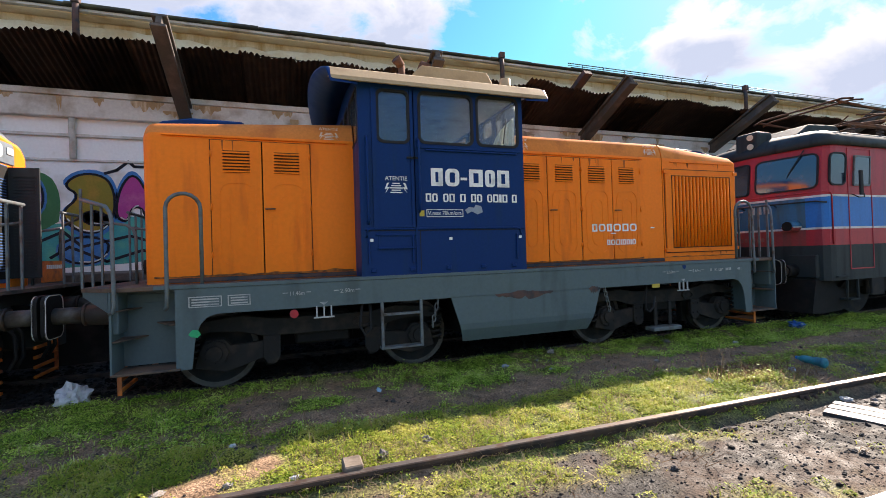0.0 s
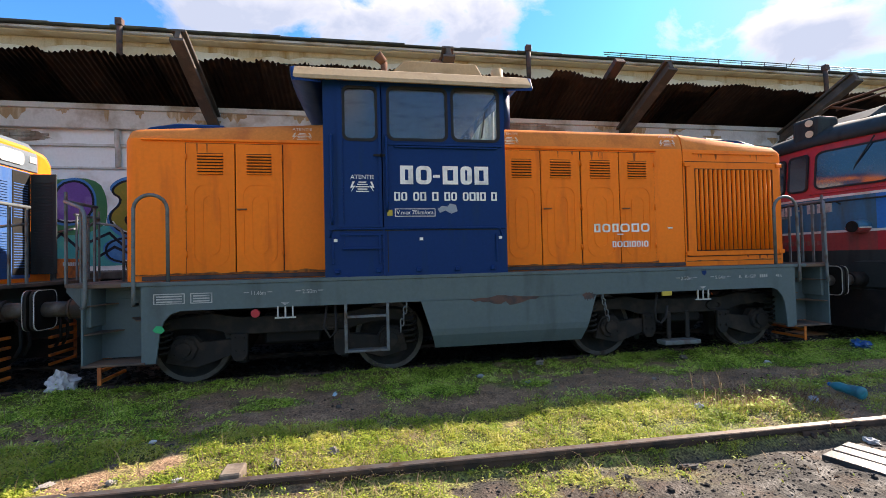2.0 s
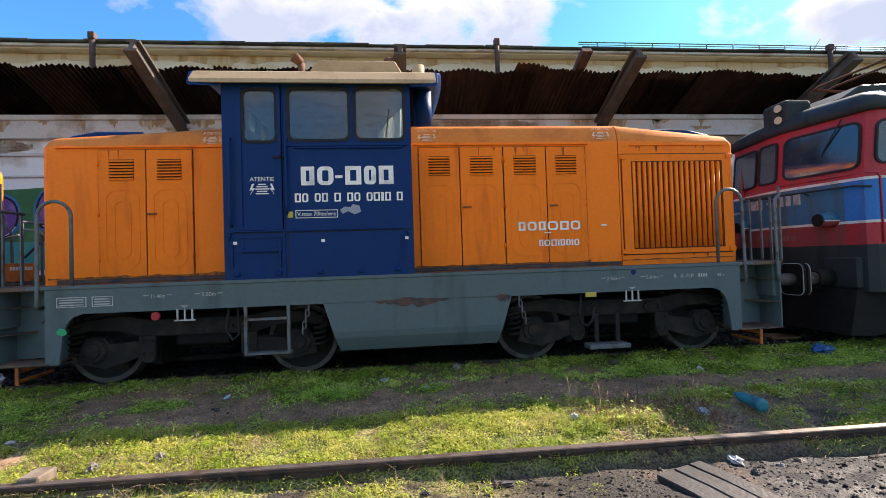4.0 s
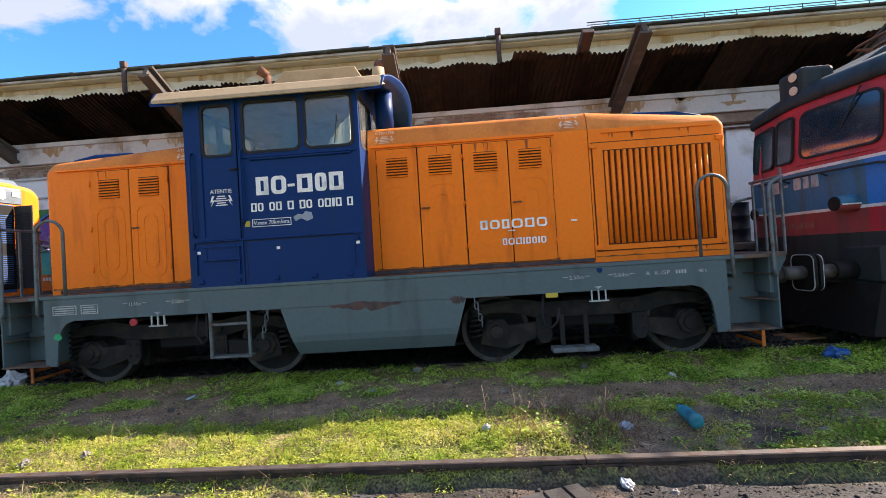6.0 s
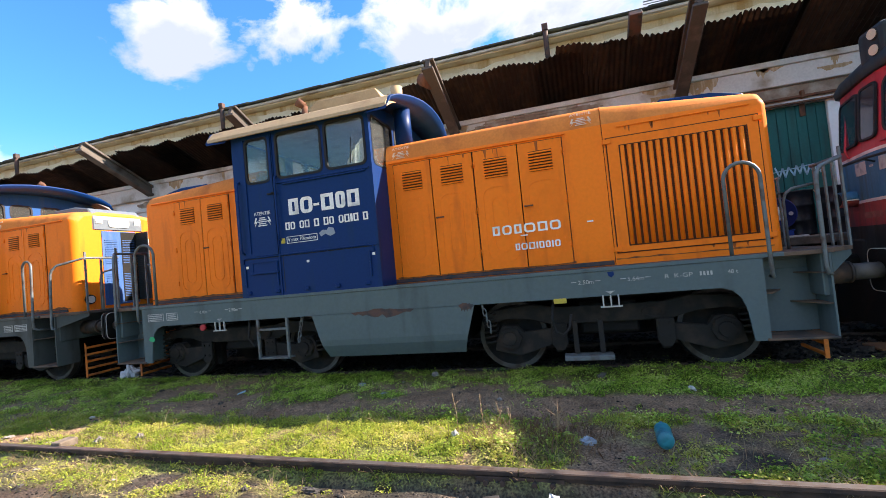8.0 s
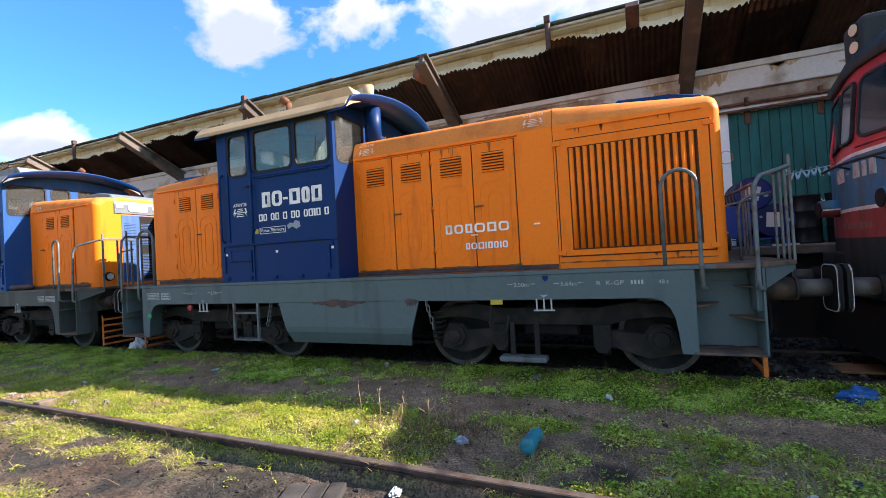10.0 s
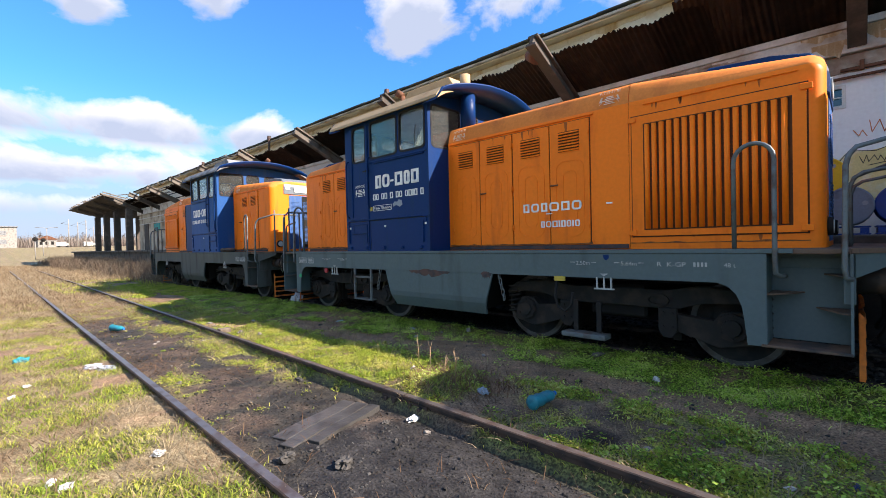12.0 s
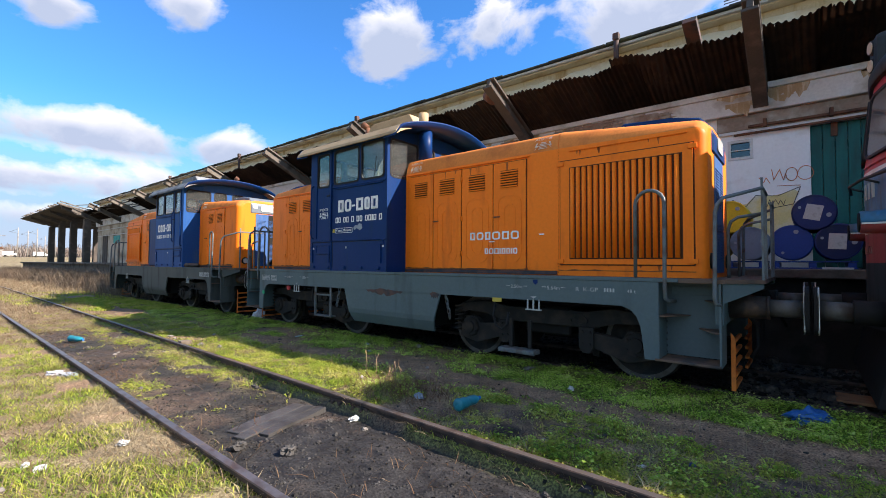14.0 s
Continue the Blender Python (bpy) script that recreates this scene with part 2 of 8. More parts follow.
M["plaster"] = surface("stained_white_plaster", (0.84, 0.83, 0.82), (0.50, 0.42, 0.33), 0.34, 0.9, scale=1.1, fine=18, bump=0.25, spread=0.08)
M["ochre"] = surface("peeling_ochre_plaster", (0.84, 0.74, 0.57), (0.66, 0.48, 0.27), 0.40, 0.9, scale=1.3, fine=16, bump=0.25, spread=0.1)
M["stain"] = surface("rusty_water_stain", (0.70, 0.56, 0.36), (0.48, 0.30, 0.13), 0.45, 0.9, scale=2.0, fine=30, streak=True, bump=0.2)
M["band_rust"] = surface("rust_brown_runs", (0.40, 0.27, 0.15), (0.62, 0.52, 0.38), 0.5, 0.9, scale=5.0, fine=40, streak=True, bump=0.15, spread=0.25)
M["shade_face"] = surface("shade_black_concrete", (0.016, 0.015, 0.014), (0.05, 0.042, 0.036), 0.4, 0.95, scale=2.2, fine=24, bump=0.4)
M["buffer_rust"] = surface("greasy_rusty_casting", (0.035, 0.026, 0.022), (0.11, 0.062, 0.038), 0.45, 0.55, scale=6, fine=40, bump=0.3)
M["mast_grey"] = surface("weathered_pale_concrete", (0.27, 0.255, 0.235), (0.17, 0.155, 0.14), 0.5, 0.9, scale=2, fine=12, bump=0.2)
M["grime"] = surface("dark_oily_grime", (0.16, 0.055, 0.016), (0.45, 0.13, 0.02), 0.5, 0.7, scale=9, fine=60, streak=True, bump=0.05)
M["ledge"] = surface("dirty_concrete_ledge", (0.64, 0.62, 0.59), (0.34, 0.27, 0.20), 0.42, 0.9, scale=1.6, fine=25, bump=0.3)
M["brick_wall"] = surface("exposed_brickwork", (0.27, 0.19, 0.14), (0.44, 0.38, 0.31), 0.55, 0.9, scale=2.5, fine=14, bump=0.6, spread=0.3, depth=0.03)
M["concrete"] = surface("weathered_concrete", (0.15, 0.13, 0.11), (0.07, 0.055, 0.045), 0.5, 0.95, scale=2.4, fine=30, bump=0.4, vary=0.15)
M["concrete_dark"] = surface("dark_concrete", (0.085, 0.072, 0.062), (0.15, 0.12, 0.10), 0.4, 0.95, scale=2.4, fine=30, bump=0.4, vary=0.15)
M["sheet"] = surface("sooty_corrugated_sheet", (0.034, 0.022, 0.016), (0.070, 0.042, 0.028), 0.5, 0.9, scale=2.5, fine=25, bump=0.3, vary=0.25)
M["tar"] = surface("tar_roof_edge", (0.05, 0.055, 0.05), (0.10, 0.11, 0.07), 0.5, 0.95, scale=2, fine=12, bump=0.6)
M["teal"] = surface("teal_plank_paint", (0.012, 0.115, 0.105), (0.02, 0.075, 0.07), 0.5, 0.7, scale=3, fine=25, streak=True, vary=0.15)
M["rust"] = surface("rust", (0.16, 0.07, 0.04), (0.07, 0.035, 0.025), 0.55, 0.9, scale=5, fine=40, bump=0.4)
M["drum_blue"] = surface("dark_blue_drum", (0.0075, 0.0165, 0.105), (0.02, 0.03, 0.10), 0.4, 0.4, scale=5, vary=0.3)
M["drum_mid"] = surface("blue_drum", (0.0112, 0.045, 0.255), (0.02, 0.05, 0.22), 0.4, 0.4, scale=5)
M["drum_grey"] = surface("grey_blue_drum", (0.17, 0.22, 0.29), (0.11, 0.14, 0.18), 0.4, 0.5, scale=5)
M["drum_yellow"] = surface("yellow_drum", (0.70, 0.46, 0.02), (0.5, 0.33, 0.03), 0.4, 0.5, scale=5)
M["drum_black"] = surface("black_drum", (0.012, 0.013, 0.016), (0.03, 0.03, 0.03), 0.4, 0.35, scale=5)
M["paper"] = surface("white_paper", (0.48, 0.48, 0.47), (0.36, 0.35, 0.33), 0.4, 0.8, scale=14, bump=0.1)
M["turquoise"] = surface("turquoise_plastic", (0.015, 0.21, 0.26), (0.02, 0.13, 0.17), 0.4, 0.3, scale=9)
M["blue_bag"] = surface("blue_plastic_bag", (0.015, 0.10, 0.30), (0.015, 0.05, 0.18), 0.4, 0.4, scale=14)
M["bag_grey"] = surface("greyish_white_plastic_bag", (0.50, 0.51, 0.54), (0.34, 0.34, 0.37), 0.4, 0.45, scale=14)
M["wood"] = surface("grey_weathered_wood", (0.19, 0.155, 0.12), (0.11, 0.085, 0.065), 0.5, 0.9, scale=6, fine=40, bump=0.4)
M["cardboard"] = surface("brown_cardboard", (0.26, 0.13, 0.06), (0.18, 0.09, 0.05), 0.4, 0.9, scale=6)
M["slab"] = surface("smooth_grey_slab", (0.05, 0.048, 0.046), (0.03, 0.028, 0.026), 0.5, 0.6, scale=5, fine=40, bump=0.4)
M["stone_dark"] = surface("sooty_stone", (0.06, 0.056, 0.052), (0.03, 0.028, 0.026), 0.5, 0.85, scale=10, fine=40, bump=0.4, vary=0.35)
M["rubble"] = surface("dark_rubble", (0.045, 0.036, 0.028), (0.14, 0.115, 0.09), 0.4, 0.9, scale=12, fine=40, bump=0.4)
M["stone"] = surface("grey_stone", (0.22, 0.20, 0.18), (0.12, 0.10, 0.09), 0.5, 0.9, scale=10, fine=40, bump=0.4, vary=0.35)
M["twig"] = surface("dry_stalk", (0.30, 0.21, 0.12), (0.2, 0.13, 0.08), 0.5, 0.9, scale=10)
M["green_mark"] = surface("green_paint_mark", (0.01, 0.35, 0.14), None, 0.3, 0.6)
M["yellow_mark"] = surface("yellow_paint_mark", (0.5, 0.38, 0.06), None, 0.3, 0.6)
M["silver"] = surface("silver_grey_panel", (0.27, 0.31, 0.36), (0.2, 0.23, 0.26), 0.4, 0.4, scale=4)
M["cap_silver"] = surface("silver_lamp_cowl", (0.13, 0.155, 0.18), (0.10, 0.12, 0.14), 0.4, 0.4, scale=4)
M["nose_mark"] = surface("faint_reddish_lettering", (0.24, 0.10, 0.085), (0.18, 0.07, 0.06), 0.5, 0.7, scale=9, bump=0.03)
M["old_plaster"] = surface("dirty_ochre_plaster", (0.50, 0.43, 0.33), (0.22, 0.16, 0.11), 0.6, 0.9, scale=0.9, fine=14, bump=0.3, spread=0.2)
M["grey_old"] = surface("dull_olive_grey_frame", (0.062, 0.072, 0.068), (0.035, 0.036, 0.032), 0.4, 0.6, scale=1.8, fine=26, streak=True, bump=0.07, spread=0.14)
M["far_bark"] = surface("hazy_bark", (0.13, 0.11, 0.10), (0.09, 0.08, 0.075), 0.5, 0.9, scale=2)
M["rust_run"] = surface("rusty_drip", (0.30, 0.075, 0.015), (0.50, 0.12, 0.015), 0.5, 0.7, scale=9, fine=60, streak=True, bump=0.05)
M["graf_green"] = surface("graffiti_green", (0.05, 0.17, 0.07), (0.10, 0.26, 0.10), 0.5, 0.8)
M["graf_teal"] = surface("graffiti_teal", (0.05, 0.33, 0.33), (0.10, 0.40, 0.30), 0.5, 0.8)
M["graf_olive"] = surface("graffiti_olive", (0.26, 0.20, 0.03), (0.38, 0.22, 0.04), 0.5, 0.8)
M["graf_pink"] = surface("graffiti_pink", (0.46, 0.06, 0.26), (0.55, 0.14, 0.30), 0.4, 0.8)
M["graf_blue"] = surface("graffiti_blue", (0.05, 0.19, 0.45), (0.12, 0.28, 0.5), 0.4, 0.8)
M["graf_purple"] = surface("graffiti_purple", (0.18, 0.08, 0.30), (0.30, 0.18, 0.42), 0.4, 0.8)
M["graf_black"] = surface("graffiti_outline", (0.02, 0.02, 0.03), None, 0.3, 0.8)
M["graf_white"] = surface("graffiti_white", (0.6, 0.63, 0.6), None, 0.3, 0.8)
M["graf_red"] = surface("graffiti_red_line", (0.62, 0.20, 0.09), None, 0.3, 0.8)
M["graf_yellow"] = surface("graffiti_yellow", (0.70, 0.58, 0.26), (0.72, 0.68, 0.50), 0.5, 0.8)
M["graf_sky"] = surface("graffiti_pale_blue_line", (0.35, 0.55, 0.65), None, 0.3, 0.8)

# ---------------------------------------------------------------- mesh tools


def box(bm, x0, x1, y0, y1, z0, z1, bev=0.0, seg=1):
    vs = [bm.verts.new(p) for p in ((x0, y0, z0), (x1, y0, z0), (x1, y1, z0), (x0, y1, z0), (x0, y0, z1), (x1, y0, z1), (x1, y1, z1), (x0, y1, z1))]
    fs = [bm.faces.new([vs[i] for i in q]) for q in ((3, 2, 1, 0), (4, 5, 6, 7), (0, 1, 5, 4), (1, 2, 6, 5), (2, 3, 7, 6), (3, 0, 4, 7))]
    if bev:
        es = list({e for f in fs for e in f.edges})
        bmesh.ops.bevel(bm, geom=es, offset=bev, segments=seg, affect="EDGES", profile=0.5)
    return vs


def prism(bm, pts, axis, a, b, bev=0.0):
    """A polygon of two coordinates, drawn out along the third axis from a to b."""
    def at(p, v):
        return {"x": (v, p[0], p[1]), "y": (p[0], v, p[1]), "z": (p[0], p[1], v)}[axis]
    lo, hi = [bm.verts.new(at(p, a)) for p in pts], [bm.verts.new(at(p, b)) for p in pts]
    n = len(pts)
    fs = [bm.faces.new(lo), bm.faces.new(hi[::-1])]
    fs += [bm.faces.new((lo[i], hi[i], hi[(i + 1) % n], lo[(i + 1) % n])) for i in range(n)]
    if bev:
        bmesh.ops.bevel(bm, geom=list({e for f in fs for e in f.edges}), offset=bev, segments=1, affect="EDGES")


def cyl(bm, p0, p1, r0, r1=None, seg=14, caps=True):
    p0, p1 = Vector(p0), Vector(p1)
    r1 = r0 if r1 is None else r1
    d = (p1 - p0).normalized()
    u = d.orthogonal().normalized()
    v = d.cross(u)
    rings = []
    for p, r in ((p0, r0), (p1, r1)):
        rings.append([bm.verts.new(p + r * (math.cos(a) * u + math.sin(a) * v)) for a in (2 * math.pi * i / seg for i in range(seg))])
    for i in range(seg):
        f = bm.faces.new((rings[0][i], rings[0][(i + 1) % seg], rings[1][(i + 1) % seg], rings[1][i]))
        f.smooth = True
    if caps:
        bm.faces.new(rings[0][::-1]), bm.faces.new(rings[1])


def pipe(bm, pts, r, seg=8):
    """A round tube along a line of points."""
    pts = [Vector(p) for p in pts]
    rings, u = [], None
    for i, p in enumerate(pts):
        d = (pts[min(i + 1, len(pts) - 1)] - pts[max(i - 1, 0)]).normalized()
        u = d.orthogonal().normalized() if u is None else (u - d * u.dot(d)).normalized()
        v = d.cross(u)
        rings.append([bm.verts.new(p + r * (math.cos(a) * u + math.sin(a) * v)) for a in (2 * math.pi * k / seg for k in range(seg))])
    for a, b in zip(rings, rings[1:]):
        for k in range(seg):
            f = bm.faces.new((a[k], a[(k + 1) % seg], b[(k + 1) % seg], b[k]))
            f.smooth = True
    bm.faces.new(rings[0][::-1]), bm.faces.new(rings[-1])


def arc(c, r, a0, a1, n, plane="xz", fixed=0.0):
    out = []
    for i in range(n + 1):
        a = radians(a0 + (a1 - a0) * i / n)
        p, q = c[0] + r * math.cos(a), c[1] + r * math.sin(a)
        out.append({"xz": (p, fixed, q), "yz": (fixed, p, q), "xy": (p, q, fixed)}[plane])
    return out


def rounded(x0, x1, z0, z1, r, n=4):
    pts = []
    for cx, cz, a in ((x1 - r, z1 - r, 0), (x0 + r, z1 - r, 90), (x0 + r, z0 + r, 180), (x1 - r, z0 + r, 270)):
        pts += [(cx + r * math.cos(radians(a + 90 * i / n)), cz + r * math.sin(radians(a + 90 * i / n))) for i in range(n + 1)]
    return pts


def ring(bm, outer, inner, axis, a, b):
    """A flat frame between two outlines with the same number of points."""
    def at(p, v):
        return {"x": (v, p[0], p[1]), "y": (p[0], v, p[1]), "z": (p[0], p[1], v)}[axis]
    n = len(outer)
    L = [[bm.verts.new(at(p, v)) for p in o] for o in (outer, inner) for v in (a, b)]
    for i in range(n):
        j = (i + 1) % n
        bm.faces.new((L[0][i], L[0][j], L[2][j], L[2][i]))
        bm.faces.new((L[1][i], L[3][i], L[3][j], L[1][j]))
        bm.faces.new((L[0][i], L[1][i], L[1][j], L[0][j]))
        bm.faces.new((L[2][i], L[2][j], L[3][j], L[3][i]))


def finish(bm, name, material):
    bmesh.ops.recalc_face_normals(bm, faces=bm.faces[:])
    me = bpy.data.meshes.new(name)
    bm.to_mesh(me)
    bm.free()
    if material is not None:
        me.materials.append(M[material] if isinstance(material, str) else material)
    return me


def plate(bm, x0, x1, z0, z1, holes, y0, y1):
    """One upright sheet with thickness and square openings."""
    xs = sorted({x0, x1} | {v for h in holes for v in h[:2]})
    zs = sorted({z0, z1} | {v for h in holes for v in h[2:]})
    def solid_at(i, k):
        if not (0 <= i < len(xs) - 1 and 0 <= k < len(zs) - 1):
            return False
        cx, cz = (xs[i] + xs[i + 1]) / 2, (zs[k] + zs[k + 1]) / 2
        return not any(h[0] < cx < h[1] and h[2] < cz < h[3] for h in holes)
    v = {(i, k, j): bm.verts.new((x, y, z)) for i, x in enumerate(xs) for k, z in enumerate(zs) for j, y in enumerate((y0, y1))}
    for i in range(len(xs) - 1):
        for k in range(len(zs) - 1):
            if not solid_at(i, k):
                continue
            for j in (0, 1):
                bm.faces.new((v[i, k, j], v[i + 1, k, j], v[i + 1, k + 1, j], v[i, k + 1, j]))
            for di, dk, a, b in ((-1, 0, (i, k), (i, k + 1)), (1, 0, (i + 1, k), (i + 1, k + 1)), (0, -1, (i, k), (i + 1, k)), (0, 1, (i, k + 1), (i + 1, k + 1))):
                if not solid_at(i + di, k + dk):
                    bm.faces.new((v[(*a, 0)], v[(*b, 0)], v[(*b, 1)], v[(*a, 1)]))
    bmesh.ops.delete(bm, geom=[q for q in bm.verts if not q.link_faces], context="VERTS")


def pieces(name, bm, material, parent, label=""):
    """Like part(), but every loose island of the mesh becomes a part of its own."""
    bm.verts.index_update()
    left, out = set(bm.verts), []
    while left:
        stack, seen = [min(left, key=lambda q: q.index)], set()
        while stack:
            q = stack.pop()
            if q in seen:
                continue
            seen.add(q)
            stack += [e.other_vert(q) for e in q.link_edges]
        left -= seen
        bit = B()
        at = {q: bit.verts.new(q.co) for q in sorted(seen, key=lambda q: q.index)}
        for f in sorted({f for q in seen for f in q.link_faces}, key=lambda f: [q.index for q in f.verts]):
            nf = bit.faces.new([at[q] for q in f.verts])
            nf.smooth = f.smooth
        out.append(part(name, bit, material, parent, label))
    bm.free()
    return out


def part(name, bm, material, parent, label=""):
    ob = new(name, finish(bm, name, material))
    ob.parent = parent
    if label:
        tagged(ob, label)
    return ob


def shared(name, me, parent, m=None, label=""):
    ob = new(name, me)
    ob.parent = parent
    if m is not None:
        ob.matrix_local = m
    if label:
        tagged(ob, label)
    return ob


def thing(name, m, label, category, group="", kind=""):
    ob = new(name)
    ob.empty_display_size = 0.2
    ob.matrix_world = m
    return tagged(ob, label, category, group, kind)


def solid(name, bm, material, label, category="", group="", kind=""):
    return tagged(new(name, finish(bm, name, material)), label, category, group, kind)


def words(name, text, size, m, material, parent, label="", bold=0.0, width=None):
    """Lettering in the built-in font as a thin mesh, lying in its own xy plane, left end at the origin."""
    cu = bpy.data.curves.new(name, "FONT")
    cu.body, cu.size, cu.extrude, cu.offset = text, size, 0.001, bold
    ob = bpy.data.objects.new(name, cu)
    scene.collection.objects.link(ob)
    me = bpy.data.meshes.new_from_object(ob.evaluated_get(bpy.context.evaluated_depsgraph_get()))
    bpy.data.objects.remove(ob)
    me.materials.clear()
    me.materials.append(M[material])
    if width:
        w = max(v.co.x for v in me.vertices) or 1.0
        for v in me.vertices:
            v.co.x *= width / w
    return shared(name, me, parent, m, label)


B = bmesh.new

# ---------------------------------------------------------------- shunting locomotives


def side_words(name, text, size, x, z, y, material, parent, side, label="", bold=0.0, width=None):
    """Lettering on an upright side; side -1 faces -y, +1 faces +y. x is where the text starts as it is read."""
    m = pose(x, y + side * 0.003, z, 90, 0, 0 if side < 0 else 180)
    return words(name, text, size, m, material, parent, label, bold, width)


def bar(bm, x0, x1, z0, z1, y, side):
    a, b = (y - 0.004, y + 0.001) if side < 0 else (y - 0.001, y + 0.004)
    box(bm, x0, x1, a, b, z0, z1)


def bolt_sign(bm, x0, z0, w, h, y, side):
    """The high-voltage warning as shapes: rows of writing between two flashes."""
    for i in range(5):
        inset = (0.24, 0.30, 0.22, 0.28, 0.34)[i]
        bar(bm, x0 + w * inset, x0 + w * (1 - inset), z0 + h * (0.02 + 0.17 * i), z0 + h * (0.10 + 0.17 * i), y, side)
    ya, yb = (y - 0.004, y + 0.001) if side < 0 else (y - 0.001, y + 0.004)
    for s in (0, 1):
        def fx(u):
            return x0 + w * (u if s == 0 else 1 - u)
        prism(bm, [(fx(0.10), z0 + h * 0.78), (fx(0.0), z0 + h * 0.30), (fx(0.12), z0 + h * 0.36), (fx(0.02), z0), (fx(0.22), z0 + h * 0.48), (fx(0.10), z0 + h * 0.44), (fx(0.19), z0 + h * 0.78)], "y", ya, yb)


def hood_shell(bm, x0, x1, z_top0, z_top1, half=0.91, z_low=1.29, z_side=3.07, ends=(False, False)):
    """A bonnet: upright sides, a leaning shoulder and a slightly crowned top; round corners at a free end."""
    d0, d1 = z_top0 - 3.36, z_top1 - 3.36
    def section(x, d, shrink, drop):
        h = half - shrink
        zt = z_top0 + (d - d0)
        pts = [(-h, z_low), (-h, z_side + d * 0.12 - 0.03 - drop), (-h + 0.004, z_side + d * 0.12 + 0.03 - drop), (-h + 0.025, z_side + 0.13 + d * 0.6 - drop), (-h + 0.06, zt - 0.065 - drop), (-h + 0.105, zt - 0.018 - drop), (-h + 0.17, zt + 0.006 - drop), (-0.4 * h, zt + 0.05 - drop)]
        pts = pts + [(-y, z) for y, z in pts[::-1]]
        return [bm.verts.new((x, y, z)) for y, z in pts]
    n = 4
    if ends[0]:
        rows = [(x0 + 0.13 * (1 - math.cos(radians(90 * i / n))), 0.13 * (1 - math.sin(radians(90 * i / n)))) for i in range(n + 1)]
    else:
        rows = [(x0, 0.0)]
    tail = [(x1 - 0.13 * (1 - math.cos(radians(90 * i / n))), 0.13 * (1 - math.sin(radians(90 * i / n)))) for i in range(n, -1, -1)] if ends[1] else [(x1, 0.0)]
    rows += tail
    secs = [section(x, d0 + (d1 - d0) * (x - x0) / (x1 - x0), s, 0.55 * s) for x, s in rows]
    for a, b in zip(secs, secs[1:]):
        for i in range(len(a) - 1):
            f = bm.faces.new((a[i], b[i], b[i + 1], a[i + 1]))
            f.smooth = True
    for f in (bm.faces.new(secs[0][::-1]), bm.faces.new(secs[-1])):
        for q in f.edges:
            q.smooth = False


def fade_top(ob):
    """The sun-bleached top of a bonnet."""
    ob.data.materials.append(M["orange_roof"])
    for p in ob.data.polygons:
        if p.normal.z > 0.18:
            p.material_index = 1


def grime(loco, x0, x1, side, y, seed, n=9, top=0.16):
    """Oily dirt along the bottom of a bonnet side, one strip with an uneven upper edge."""
    bm = B()
    m = 60
    up = []
    for i in range(m + 1):
        x = x0 + (x1 - x0) * i / m
        k = 0.5 + 0.5 * noise.noise(Vector((x * 1.7, seed, 0))) + 0.45 * noise.noise(Vector((x * 7.0, seed, 3)))
        up.append((x, 1.368 + top * 0.40 * max(0.03, k) ** 2.2))
    prism(bm, [(x0, 1.36)] + up + [(x1, 1.36)], "y", *sorted((y, y + side * 0.002)))
    part("grime", bm, "grime", loco, "oily brown grime along the bottom")


